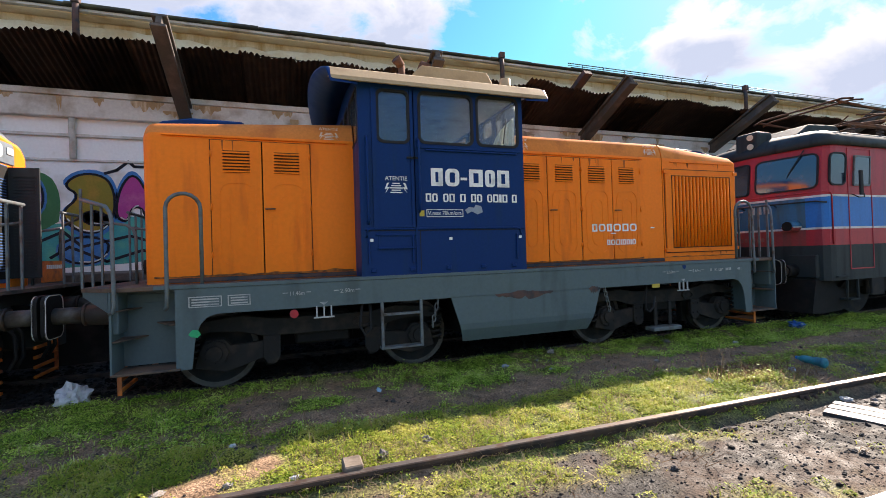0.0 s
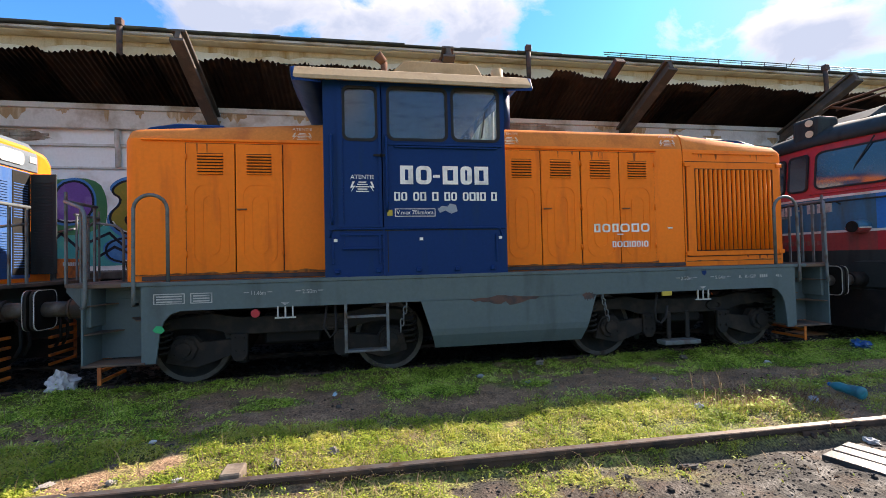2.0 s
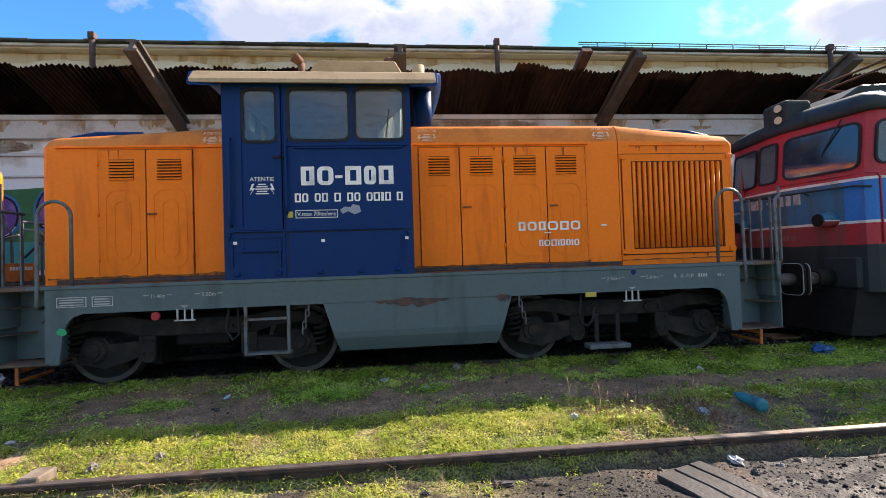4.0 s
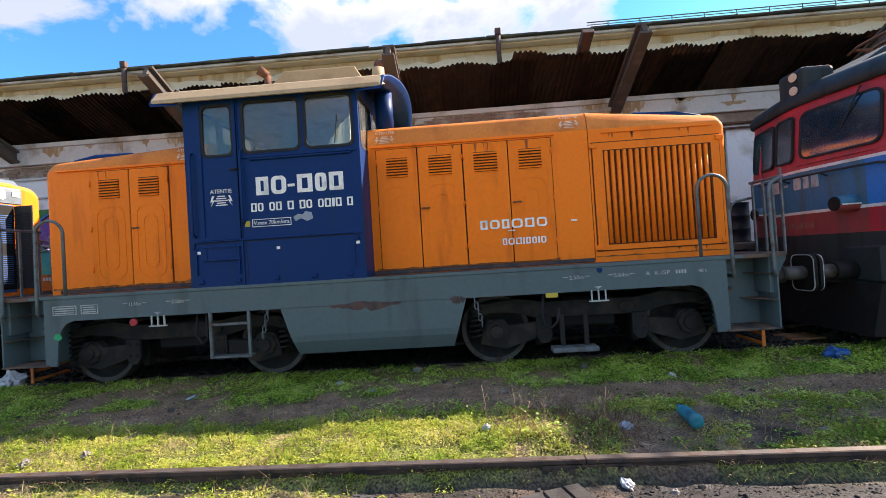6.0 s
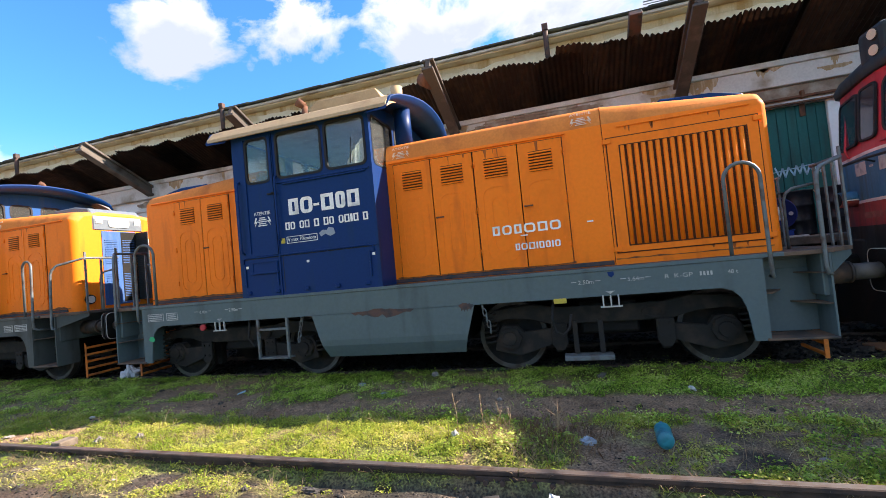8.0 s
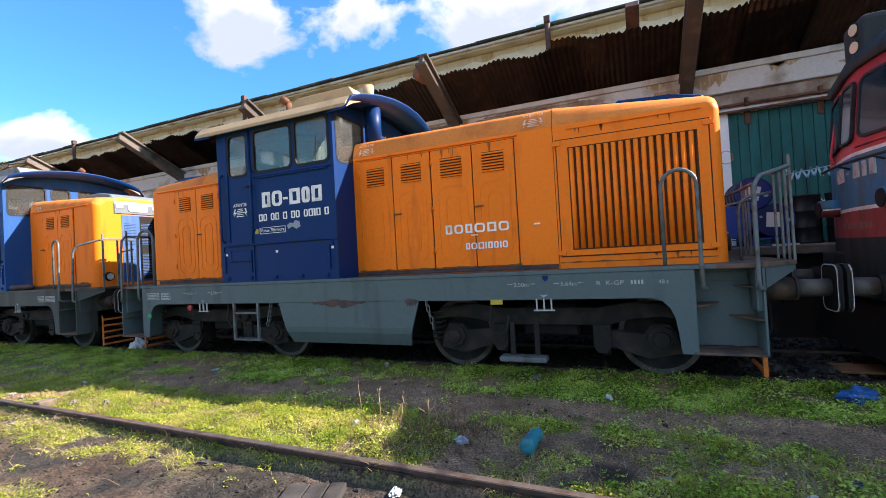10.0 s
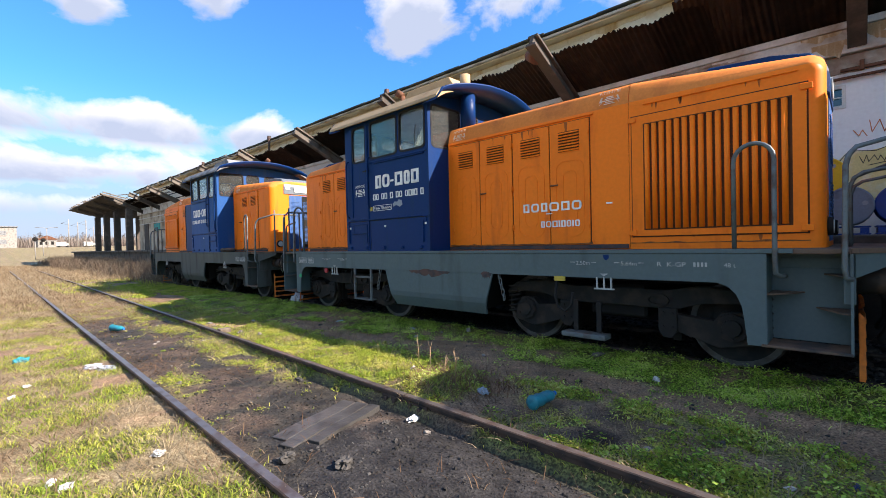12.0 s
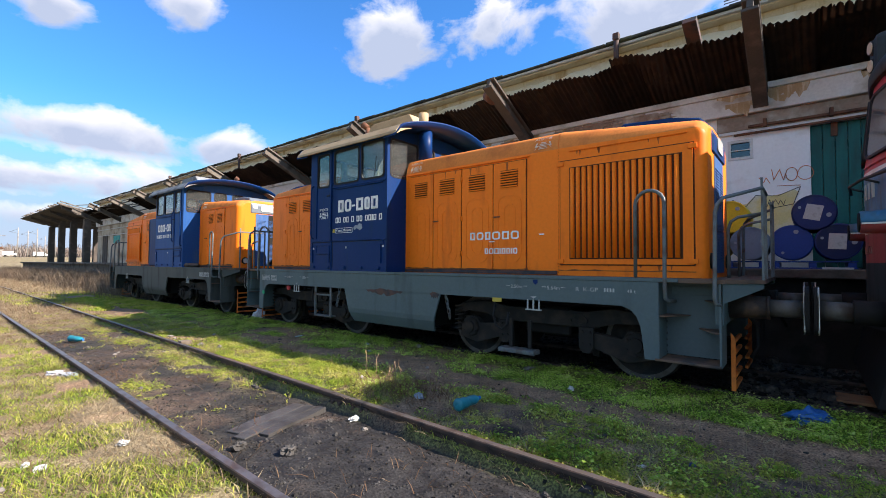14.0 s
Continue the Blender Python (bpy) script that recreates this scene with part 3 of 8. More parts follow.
def louvre_door(loco, x0, x1, side, paint, handle=True):
    """A bonnet door with six louvre slats at the top and a pressed panel with a round head."""
    y = side * 0.91
    ya, yb = (y - 0.022, y - 0.002) if side < 0 else (y + 0.002, y + 0.022)
    face = ya if side < 0 else yb
    bm = B()
    box(bm, x0 + 0.007, x1 - 0.007, ya, yb, 1.37, 3.025, 0.005)
    w = x1 - x0
    ins = 0.13 * w / 0.6
    pz1 = 2.52
    fa, fb = (face - 0.006, face + 0.002) if side < 0 else (face - 0.002, face + 0.006)
    for inset, z0, z1, r in ((0.62 * ins, 1.47, pz1, 0.15), (1.45 * ins, 1.60, pz1 - 0.14, 0.11)):
        outer = rounded(x0 + inset, x1 - inset, z0, z1, r)
        inner = rounded(x0 + inset + 0.024, x1 - inset - 0.024, z0 + 0.024, z1 - 0.024, r - 0.024)
        ring(bm, outer, inner, "y", fa, fb)
    door = part("hood_door", bm, paint, loco)
    lw = 0.31 * w / 0.6
    cx = (x0 + x1) / 2
    # a dark sheet puts the shade of the louvre opening into the colour
    bm = B()
    box(bm, cx - lw / 2, cx + lw / 2, *sorted((face - side * 0.004, face + side * 0.002)), 2.63, 2.90)
    part("louvre_shade_sheet", bm, "slot", door, "dark sheet painting the shade in the louvre opening")
    bm = B()
    box(bm, x0 - 0.004, x1 + 0.004, *sorted((y - side * 0.004, y + side * 0.003)), 1.362, 3.035)
    part("door_gap", bm, "slot", door, "dark gap round the door")
    bm = B()
    prism(bm, [(face - side * 0.001, 0.004), (face + side * 0.020, -0.013), (face + side * 0.021, -0.006), (face, 0.014)], "x", cx - lw / 2, cx + lw / 2)
    me = finish(bm, "louvre_slat", paint)
    for i in range(7):
        shared("louvre_slat", me, door, pose(0, 0, 2.645 + i * 0.039))
    if handle:
        bm = B()
        hx = x0 + 0.045 if side < 0 else x1 - 0.045
        cyl(bm, (hx, face, 2.18), (hx, face + side * 0.035, 2.18), 0.012, seg=8)
        box(bm, hx - 0.02, hx + 0.10, *sorted((face + side * 0.025, face + side * 0.04)), 2.17, 2.19, 0.003)
        part("door_handle", bm, "rust", door, "small rusty turn handle")
    bm = B()
    hx = x1 - 0.012 if handle else x0 + 0.012
    for z in (1.62, 2.2, 2.85):
        cyl(bm, (hx, face + side * 0.006, z - 0.04), (hx, face + side * 0.006, z + 0.04), 0.011, seg=8)
    pieces("hinge", bm, paint, door)
    return door


def wheelset(name, loco, x):
    """One axle with two wheels."""
    bm = B()
    cyl(bm, (x, -0.9, 0.46), (x, 0.9, 0.46), 0.075, seg=14)
    part("axle", bm, "black", loco)
    for s in (-1, 1):
        bm = B()
        prof = [(0.0, 0.83), (0.11, 0.83), (0.12, 0.76), (0.36, 0.745), (0.385, 0.80), (0.455, 0.805), (0.462, 0.70), (0.488, 0.685), (0.488, 0.665), (0.0, 0.665)]
        seg = 40
        rings = []
        for r, y in prof:
            if r == 0.0:
                rings.append([bm.verts.new((x, s * y, 0.46))])
            else:
                rings.append([bm.verts.new((x + r * math.cos(2 * math.pi * i / seg), s * y, 0.46 + r * math.sin(2 * math.pi * i / seg))) for i in range(seg)])
        for a, b in zip(rings, rings[1:]):
            for i in range(seg):
                j = (i + 1) % seg
                f = bm.faces.new([a[0], b[i], b[j]] if len(a) == 1 else [a[i], b[0], a[j]] if len(b) == 1 else [a[i], b[i], b[j], a[j]])
                f.smooth = True
        wh = part("wheel", bm, "gear", loco, "dark steel wheel with a worn rim")
        bm = B()
        cyl(bm, (x, s * 0.70, 0.46), (x, s * 0.808, 0.46), 0.463, seg=40, caps=False)
        ring(bm, [(x + 0.463 * math.cos(2 * math.pi * i / 40), 0.46 + 0.463 * math.sin(2 * math.pi * i / 40)) for i in range(40)], [(x + 0.405 * math.cos(2 * math.pi * i / 40), 0.46 + 0.405 * math.sin(2 * math.pi * i / 40)) for i in range(40)], "y", *sorted((s * 0.806, s * 0.812)))
        tyre = part("wheel_tyre", bm, "tread", loco, "worn bright wheel rim")


def bogie(loco, c):
    """A two-axle truck: side frames, axleboxes, rocker arms, springs, brake hangers."""
    bm = B()
    box(bm, c - 0.35, c + 0.35, -0.95, 0.95, 0.45, 0.85, 0.03)
    bog = part("bogie", bm, "black", loco, "dark oily steel bogie")
    for e in (-1, 1):
        bm = B()
        box(bm, *sorted((c + e * 1.5, c + e * 1.6)), -0.95, 0.95, 0.5, 0.72, 0.01)
        part("end_beam", bm, "black", bog)
    for s in (-1, 1):
        ya, yb = sorted((s * 0.93, s * 1.03))
        bm = B()
        top = [(-1.62, 0.70), (-1.45, 0.83), (-0.95, 0.88), (-0.6, 0.80), (0.6, 0.80), (0.95, 0.88), (1.45, 0.83), (1.62, 0.70)]
        low = [(1.60, 0.63), (1.30, 0.72), (0.98, 0.70), (0.70, 0.60), (-0.70, 0.60), (-0.98, 0.70), (-1.30, 0.72), (-1.60, 0.63)]
        prism(bm, [(c + x, z) for x, z in top + low], "y", ya, yb, 0.012)
        f = part("side_frame", bm, "gear", bog)
        f2 = s * 1.03
        bm = B()
        ring(bm, [(c + 0.5 + 0.13 * math.cos(radians(a)), 0.70 + 0.075 * math.sin(radians(a))) for a in range(0, 360, 30)],
             [(c + 0.5 + 0.10 * math.cos(radians(a)), 0.70 + 0.05 * math.sin(radians(a))) for a in range(0, 360, 30)], "y", *sorted((f2, f2 + s * 0.03)))
        part("frame_boss", bm, "gear", bog)
        for e in (-1, 1):
            ax = c + e * 1.25
            bm = B()
            arm = [(ax - 0.17, 0.50), (ax - 0.10, 0.62), (ax + 0.10, 0.62), (ax + 0.17, 0.52), (ax - e * 0.58, 0.56), (ax - e * 0.66, 0.40), (ax - e * 0.45, 0.33), (ax - e * 0.12, 0.22), (ax + e * 0.22, 0.30)]
            ang = sorted(arm, key=lambda p: math.atan2(p[1] - 0.42, p[0] - (ax - e * 0.2)))
            prism(bm, ang, "y", *sorted((s * 0.95, s * 1.06)), 0.01)
            part("rocker_arm", bm, "gear", bog)
            bm = B()
            cyl(bm, (ax, s * 1.0, 0.46), (ax, s * 1.11, 0.46), 0.165, 0.15, seg=8)
            cyl(bm, (ax, s * 1.1, 0.46), (ax, s * 1.14, 0.46), 0.095, 0.085, seg=16)
            for k in range(6):
                a = radians(60 * k + 30)
                cyl(bm, (ax + 0.125 * math.cos(a), s * 1.09, 0.46 + 0.125 * math.sin(a)), (ax + 0.125 * math.cos(a), s * 1.125, 0.46 + 0.125 * math.sin(a)), 0.018, seg=6)
            part("axlebox", bm, "gear", bog)
            bm = B()
            sx = ax + (-0.26 if c > 0 else 0.26) * (1 if e * c < 0 else -1)
            pipe(bm, [(sx + 0.085 * math.cos(k * 0.6), s * 0.99 + 0.085 * math.sin(k * 0.6), 0.36 + k * 0.0068) for k in range(64)], 0.017, 6)
            part("coil_spring", bm, "gear", bog)
            bm = B()
            px = c + e * 0.62
            prism(bm, [(px - 0.10, 0.62), (px + 0.10, 0.62), (px + 0.10, 0.36), (px + 0.05, 0.28), (px - 0.05, 0.28), (px - 0.10, 0.36)], "y", *sorted((s * 1.04, s * 1.09)), 0.008)
            for dz in (0.56, 0.40):
                cyl(bm, (px - 0.05, s * 1.08, dz), (px - 0.05, s * 1.11, dz), 0.02, seg=8)
                cyl(bm, (px + 0.05, s * 1.08, dz), (px + 0.05, s * 1.11, dz), 0.02, seg=8)
            part("pivot_bracket", bm, "gear", bog)
            bm = B()
            box(bm, ax - e * 0.60 - 0.05, ax - e * 0.60 + 0.05, s * 0.75 - 0.06, s * 0.75 + 0.06, 0.2, 0.6, 0.01)
            box(bm, ax - e * 0.55 - 0.04, ax - e * 0.55 + 0.04, s * 0.75 - 0.05, s * 0.75 + 0.05, 0.3, 0.56, 0.01)
            part("brake_shoe", bm, "black", bog)
    for e in (-1, 1):
        wheelset("wheel", bog, c + e * 1.25)


def half_glyphs(bm, x, z0, z1, widths, gap, y, side, weight=0.26):
    """A row of plain open blocks in place of a mark; a negative width leaves a space."""
    a, b = (y - 0.004, y + 0.001) if side < 0 else (y - 0.001, y + 0.004)
    for k, w in enumerate(widths):
        if w > 0:
            t = min(weight * (z1 - z0), 0.42 * w)
            r = min(w, z1 - z0) * 0.34 if k % 2 else 0.004
            if w < 0.5 * (z1 - z0):
                box(bm, x, x + w, a, b, z0, z1)
            else:
                ring(bm, rounded(x, x + w, z0, z1, r), rounded(x + t, x + w - t, z0 + t * 0.8, z1 - t * 0.8, max(0.003, r - t * 0.8)), "y", a, b)
        x += abs(w) + gap
    return x


def locomotive(m, label, second=False):
    grey = "grey_old" if second else "grey"
    loco = thing("shunting_locomotive", m, label, "locomotive", "coupled diesel locomotives")
    sides = (-1, 1)
    # frame: side plates with wheel arches, deck, underframe
    for s in sides:
        bm = B()
        edge_l = [(-4.40, 1.25), (-4.40, 0.37), (-4.25, 0.37), (-4.225, 0.60), (-4.205, 0.74), (-4.16, 0.85), (-4.09, 0.925), (-3.99, 0.96)]
        pts = edge_l + [(-x, z) for x, z in edge_l[::-1]]
        prism(bm, pts, "y", *sorted((s * 1.372, s * 1.40)))
        part("frame_side", bm, grey, loco)
        bm = B()
        rows = [(0.965, 0.0, 1.20), (0.60, 0.0, 1.085), (0.52, 0.012, 1.06), (0.44, 0.05, 1.035), (0.35, 0.10, 1.01)]
        back = [[bm.verts.new((x, s * (1.40 - i - 0.03), z)) for x in (-w, w)] for z, i, w in rows]
        front = [[bm.verts.new((x, s * (1.40 - i), z)) for x in (-w, w)] for z, i, w in rows]
        for q in (front, back):
            for a, b in zip(q, q[1:]):
                bm.faces.new((a[0], a[1], b[1], b[0]))
        for k in (0, 1):
            for i in range(len(rows) - 1):
                bm.faces.new((front[i][k], front[i + 1][k], back[i + 1][k], back[i][k]))
        bm.faces.new((front[0][0], front[0][1], back[0][1], back[0][0])), bm.faces.new((front[-1][0], front[-1][1], back[-1][1], back[-1][0]))
        part("tank_apron", bm, grey, loco)
        if s < 0 and not second:
            bm = B()
            rnd = random.Random(4)
            for x0, x1, z in ((-0.56, 0.38, 0.965), (0.99, 1.19, 0.965)):
                n = 16
                up = [(x0 + (x1 - x0) * i / n, z + 0.035 * math.sin(math.pi * i / n) * rnd.uniform(0.3, 1.2)) for i in range(n + 1)]
                dn = [(x0 + (x1 - x0) * i / n, z - 0.085 * math.sin(math.pi * i / n) ** 0.6 * rnd.uniform(0.4, 1.2) - 0.004) for i in range(n, -1, -1)]
                prism(bm, up + dn, "y", -1.403, -1.398)
            pieces("scraped_patch", bm, "bare", loco, "scraped rusty patch in the grey paint")
    bm = B()
    box(bm, -5.0, 5.0, -1.385, 1.385, 1.245, 1.292, 0.006)
    for e in (-1, 1):
        prism(bm, [(e * 4.99, -1.385), (e * 5.04, -1.385), (e * 5.36, -1.06), (e * 5.36, 1.06), (e * 5.04, 1.385), (e * 4.99, 1.385)], "z", 1.252, 1.295)
    part("deck", bm, "deck", loco, "rusty walkway deck plate")
    for s in sides:
        bm = B()
        box(bm, -4.6, 4.6, *sorted((s * 1.378, s * 1.41)), 1.252, 1.296, 0.004)
        part("deck_edge", bm, grey, loco)
    bm = B()
    box(bm, -4.9, 4.9, -0.55, 0.55, 0.85, 1.24)
    box(bm, -0.95, 0.95, -1.2, 1.2, 0.42, 1.2)
    box(bm, -4.38, 4.38, -1.3, 1.3, 1.02, 1.24)
    part("underframe", bm, "black", loco)
    for c in (-2.82, 2.82):
        bogie(loco, c)
    # ends: step wells, headstock, buffers, guards, rails
    for e in (-1, 1):
        for s in sides:
            bm = B()
            box(bm, *sorted((e * 4.40, e * 5.0)), *sorted((s * 1.02, s * 1.04)), 0.40, 1.245)
            box(bm, *sorted((e * 4.985, e * 5.005)), *sorted((s * 1.03, s * 1.40)), 0.37, 1.245)
            box(bm, *sorted((e * 4.385, e * 4.405)), *sorted((s * 1.03, s * 1.385)), 0.37, 1.245)
            pieces("step_well", bm, grey, loco)
            bm = B()
            box(bm, *sorted((e * 4.36, e * 5.0)), *sorted((s * 1.03, s * 1.42)), 0.368, 0.392, 0.004)
            part("step_board", bm, "deck", loco, "worn rusty bottom step")
            for x0, x1, z in ((4.405, 4.66, 0.86), (4.985, 4.74, 0.72), (4.985, 4.80, 1.04)):
                bm = B()
                prism(bm, [(e * x0, s * 1.04), (e * x1, s * 1.04), (e * (x0 * 0.8 + x1 * 0.2), s * 1.385), (e * x0, s * 1.385)], "z", z, z + 0.014)
                part("toe_step", bm, "deck", loco)
            bm = B()
            box(bm, *sorted((e * 4.47, e * 4.93)), *sorted((s * 1.04, s * 1.052)), 1.10, 1.20, 0.004)
            part("builders_plate", bm, grey, loco, "painted-over rectangular plate")
            # platform corner bracket
            bm = B()
            pts = [(e * 5.02, 1.25, s * 1.38), (e * 5.35, 1.25, s * 1.05), (e * 5.35, 1.20, s * 1.05), (e * 5.02, 1.04, s * 1.38)]
            lo = [bm.verts.new((x, y, z)) for x, z, y in pts]
            hi = [bm.verts.new((x - e * 0.012, y - s * 0.012, z)) for x, z, y in pts]
            bm.faces.new(lo), bm.faces.new(hi[::-1])
            for i in range(4):
                bm.faces.new((lo[i], lo[(i + 1) % 4], hi[(i + 1) % 4], hi[i]))
            part("corner_bracket", bm, grey, loco)
            # buffer
            bm = B()
            y = s * 0.875
            cyl(bm, (e * 4.98, y, 0.99), (e * 5.36, y, 0.99), 0.135, 0.12, seg=18)
            cyl(bm, (e * 5.36, y, 0.99), (e * 5.39, y, 0.99), 0.125, seg=18)
            buf = part("buffer", bm, "buffer_rust", loco)
            bm = B()
            cyl(bm, (e * 5.39, y, 0.99), (e * 5.67, y, 0.99), 0.092, seg=18)
            part("plunger", bm, "tread", buf)
            bm = B()
            outline = rounded(y - 0.20, y + 0.20, 0.75, 1.23, 0.09, 4)
            prism(bm, outline, "x", *sorted((e * 5.672, e * 5.715)))
            part("buffer_plate", bm, "black", buf)
            bm = B()
            ring(bm, outline, rounded(y - 0.191, y + 0.191, 0.759, 1.221, 0.083, 4), "x", *sorted((e * 5.668, e * 5.680)))
            part("plate_rim", bm, "stripe", buf, "white painted rim")
            # guard of cross bars below the headstock
            bm = B()
            prism(bm, [(e * 5.035, 0.06), (e * 5.08, 0.06), (e * 5.08, 0.64), (e * 5.035, 0.70)], "y", *sorted((s * 0.95, s * 0.965)), 0.003)
            guard = part("rail_guard", bm, "guard", loco, "orange painted rail guard with cross bars")
            for i in range(5):
                bm = B()
                z = 0.075 + i * 0.128
                box(bm, *sorted((e * 5.045, e * 5.085)), *sorted((s * 0.36, s * 0.949)), z, z + 0.04, 0.008)
                part("guard_bar", bm, "guard", guard)
            # hoop rail on the side of the bonnet
            bm = B()
            pts = [(e * 4.14, s * 1.34, 1.29)] + [(e * (4.305 - 0.165 * math.cos(radians(a))), s * (1.34 + 0.06 * a / 180), 2.14 + 0.165 * math.sin(radians(a))) for a in range(0, 181, 20)] + [(e * 4.47, s * 1.415, 1.20), (e * 4.475, s * 1.41, 1.07), (e * 4.50, s * 1.36, 1.04), (e * 4.53, s * 1.20, 1.035)]
            pipe(bm, pts, 0.021, 8)
            part("hoop_rail", bm, "tube", loco, "grey bent tube grab rail")
            # end railing
            bm = B()
            pts = [(e * 5.00, s * 1.39, 1.03), (e * 4.96, s * 1.42, 1.04), (e * 4.95, s * 1.42, 1.12), (e * 4.96, s * 1.40, 2.0), (e * 4.98, s * 1.38, 2.09), (e * 5.03, s * 1.34, 2.16), (e * 5.33, s * 1.10, 2.26), (e * 5.345, s * 1.05, 2.27), (e * 5.345, s * 0.45, 2.27)]
            pipe(bm, pts, 0.021, 8)
            rail = part("end_railing", bm, "tube", loco, "grey tubular end railing")
            for y in ((1.06, 0.90, 0.72, 0.50) if e > 0 else (1.06, 0.78, 0.50)):
                bm = B()
                box(bm, *sorted((e * 5.335, e * 5.355)), *sorted((s * (y - 0.017), s * (y + 0.017))), 1.29, 2.26 + (0.12 if y == 1.06 else 0))
                part("railing_post", bm, "tube", rail)
            bm = B()
            pts = [(e * 4.98, s * 0.55, 1.29), (e * 4.98, s * 0.55, 1.88), (e * 5.01, s * 0.55, 1.97), (e * 5.08, s * 0.54, 2.02), (e * 5.34, s * 0.46, 2.06)]
            pipe(bm, pts, 0.018, 8)
            part("inner_rail", bm, "tube", rail)
        bm = B()
        box(bm, *sorted((e * 4.94, e * 5.02)), -1.34, 1.34, 0.80, 1.25, 0.01)
        part("headstock", bm, grey, loco)
        bm = B()
        prism(bm, [(e * 5.0, 0.98), (e * 5.28, 1.0), (e * 5.36, 1.08), (e * 5.33, 1.15), (e * 5.26, 1.12), (e * 5.27, 1.06), (e * 5.0, 1.08)], "y", -0.04, 0.04)
        pipe(bm, [(e * 5.3, -0.06, 1.03), (e * 5.42, -0.06, 0.9), (e * 5.5, 0, 0.72), (e * 5.42, 0.06, 0.9), (e * 5.3, 0.06, 1.03)], 0.02, 6)
        part("coupling", bm, "black", loco)
        for y in (-0.45, -0.3, 0.3, 0.45):
            bm = B()
            pipe(bm, [(e * 5.0, y, 0.95), (e * 5.14, y, 0.93), (e * 5.24, y, 0.75), (e * 5.25, y, 0.5), (e * 5.18, y, 0.36)], 0.022, 6)
            part("brake_hose", bm, "rubber", loco)
    # bonnets
    bm = B()
    hood_shell(bm, -4.815, -2.365, 3.22, 3.36, ends=(True, False))
    fade_top(part("short_hood", bm, "orange", loco, "orange painted short bonnet"))
    bm = B()
    hood_shell(bm, -0.045, 2.972, 3.37, 3.37)
    fade_top(part("long_hood", bm, "orange", loco, "orange painted engine bonnet"))
    bm = B()
    hood_shell(bm, 2.98, 4.815, 3.37, 3.19, half=0.918, ends=(False, True))
    fade_top(part("radiator_hood", bm, "orange", loco, "orange radiator housing with rounded end corners"))
    for s in sides:
        for x0, x1, hd in ((-4.095, -3.505, False), (-3.505, -2.92, True), (0.065, 0.64, False), (0.64, 1.26, True), (1.265, 1.885, False), (1.885, 2.475, True)):
            louvre_door(loco, x0, x1, s, "dark_green" if (second and s > 0 and x0 == 0.065) else "orange", hd)
        # gutters above the doors
        for x0, x1, z in ((-4.6, -2.45, 3.055), (0.0, 2.52, 3.055), (3.15, 4.62, 3.03)):
            bm = B()
            box(bm, x0, x1, *sorted((s * 0.905, s * 0.935)), z, z + 0.016, 0.003)
            part("gutter", bm, "orange", loco)
        for x0, x1 in ((-0.04, 2.96), (-4.6, -2.37)):
            bm = B()
            box(bm, x0, x1, *sorted((s * 0.905, s * 0.93)), 1.30, 1.355, 0.004)
            part("bottom_sill", bm, "bare", loco, "rust-stained sill below the doors")
        grime(loco, -4.7, -2.4, s, s * 0.9325, 5 + s, 10)
        grime(loco, 0.0, 2.5, s, s * 0.9325, 9 + s, 9, 0.09)
        grime(loco, 2.99, 4.7, s, s * 0.9185, 12 + s, 6, 0.06)
        # rust running down from the gutters
        r = random.Random(91 + s)
        runs = [(r.uniform(a, b), 3.028, 0.9325) for a, b in ((-4.05, -3.0), (-4.05, -3.0), (0.1, 2.4), (0.1, 2.4), (0.1, 2.4), (0.1, 2.4), (0.1, 2.4), (0.1, 2.4))]
        runs += [(r.uniform(3.2, 4.55), 3.03, 0.9185) for _ in range(6)] + [(r.uniform(3.2, 4.5), 1.448, 0.9185) for _ in range(4)]
        for x, z, y in runs:
            bm = B()
            ln, wd = r.uniform(0.05, 0.22) * (0.45 if y < 0.93 else 1.0), r.uniform(0.006, 0.022)
            prism(bm, [(x - wd, z), (x + wd, z), (x + wd * 0.7, z - ln * 0.5), (x + wd * 0.15, z - ln), (x - wd * 0.2, z - ln * 0.9), (x - wd * 0.8, z - ln * 0.35)], "y", *sorted((s * y, s * (y + 0.0015))))
            part("rust_streak", bm, "rust_run", loco, "thin rust run")
        # radiator shutters
        bm = B()
        y0, y1 = sorted((s * 0.915, s * 0.94))
        ring(bm, [(4.68, 2.90), (3.02, 2.90), (3.02, 1.45), (4.68, 1.45)], [(4.56, 2.79), (3.165, 2.79), (3.165, 1.53), (4.56, 1.53)], "y", y0, y1)
        for x in (3.02, 4.68):
            for z in (1.49, 2.86):
                box(bm, x - 0.05, x + 0.05, *sorted((s * 0.935, s * 0.96)), z - 0.03, z + 0.03, 0.004)
        grille = part("radiator_grille", bm, "orange", loco, "orange shutter frame with upright slats")
        bm = B()
        ring(bm, [(4.695, 2.915), (3.005, 2.915), (3.005, 1.435), (4.695, 1.435)], [(4.68, 2.90), (3.02, 2.90), (3.02, 1.45), (4.68, 1.45)], "y", *sorted((s * 0.915, s * 0.9225)))
        ring(bm, [(4.57, 2.80), (3.155, 2.80), (3.155, 1.52), (4.57, 1.52)], [(4.555, 2.785), (3.17, 2.785), (3.17, 1.535), (4.555, 1.535)], "y", *sorted((s * 0.938, s * 0.9415)))
        pieces("dark_seam", bm, "slot", grille, "dark rusty seam round the shutter")
        # dark rusty sheet stands for the shaded depth between the slats
        bm = B()
        box(bm, 3.165, 4.56, *sorted((s * 0.917, s * 0.922)), 1.53, 2.79)
        part("slat_shade_sheet", bm, "slot", grille, "dark sheet painting the shade behind the slats")
        bm = B()
        w = 1.395 / 17
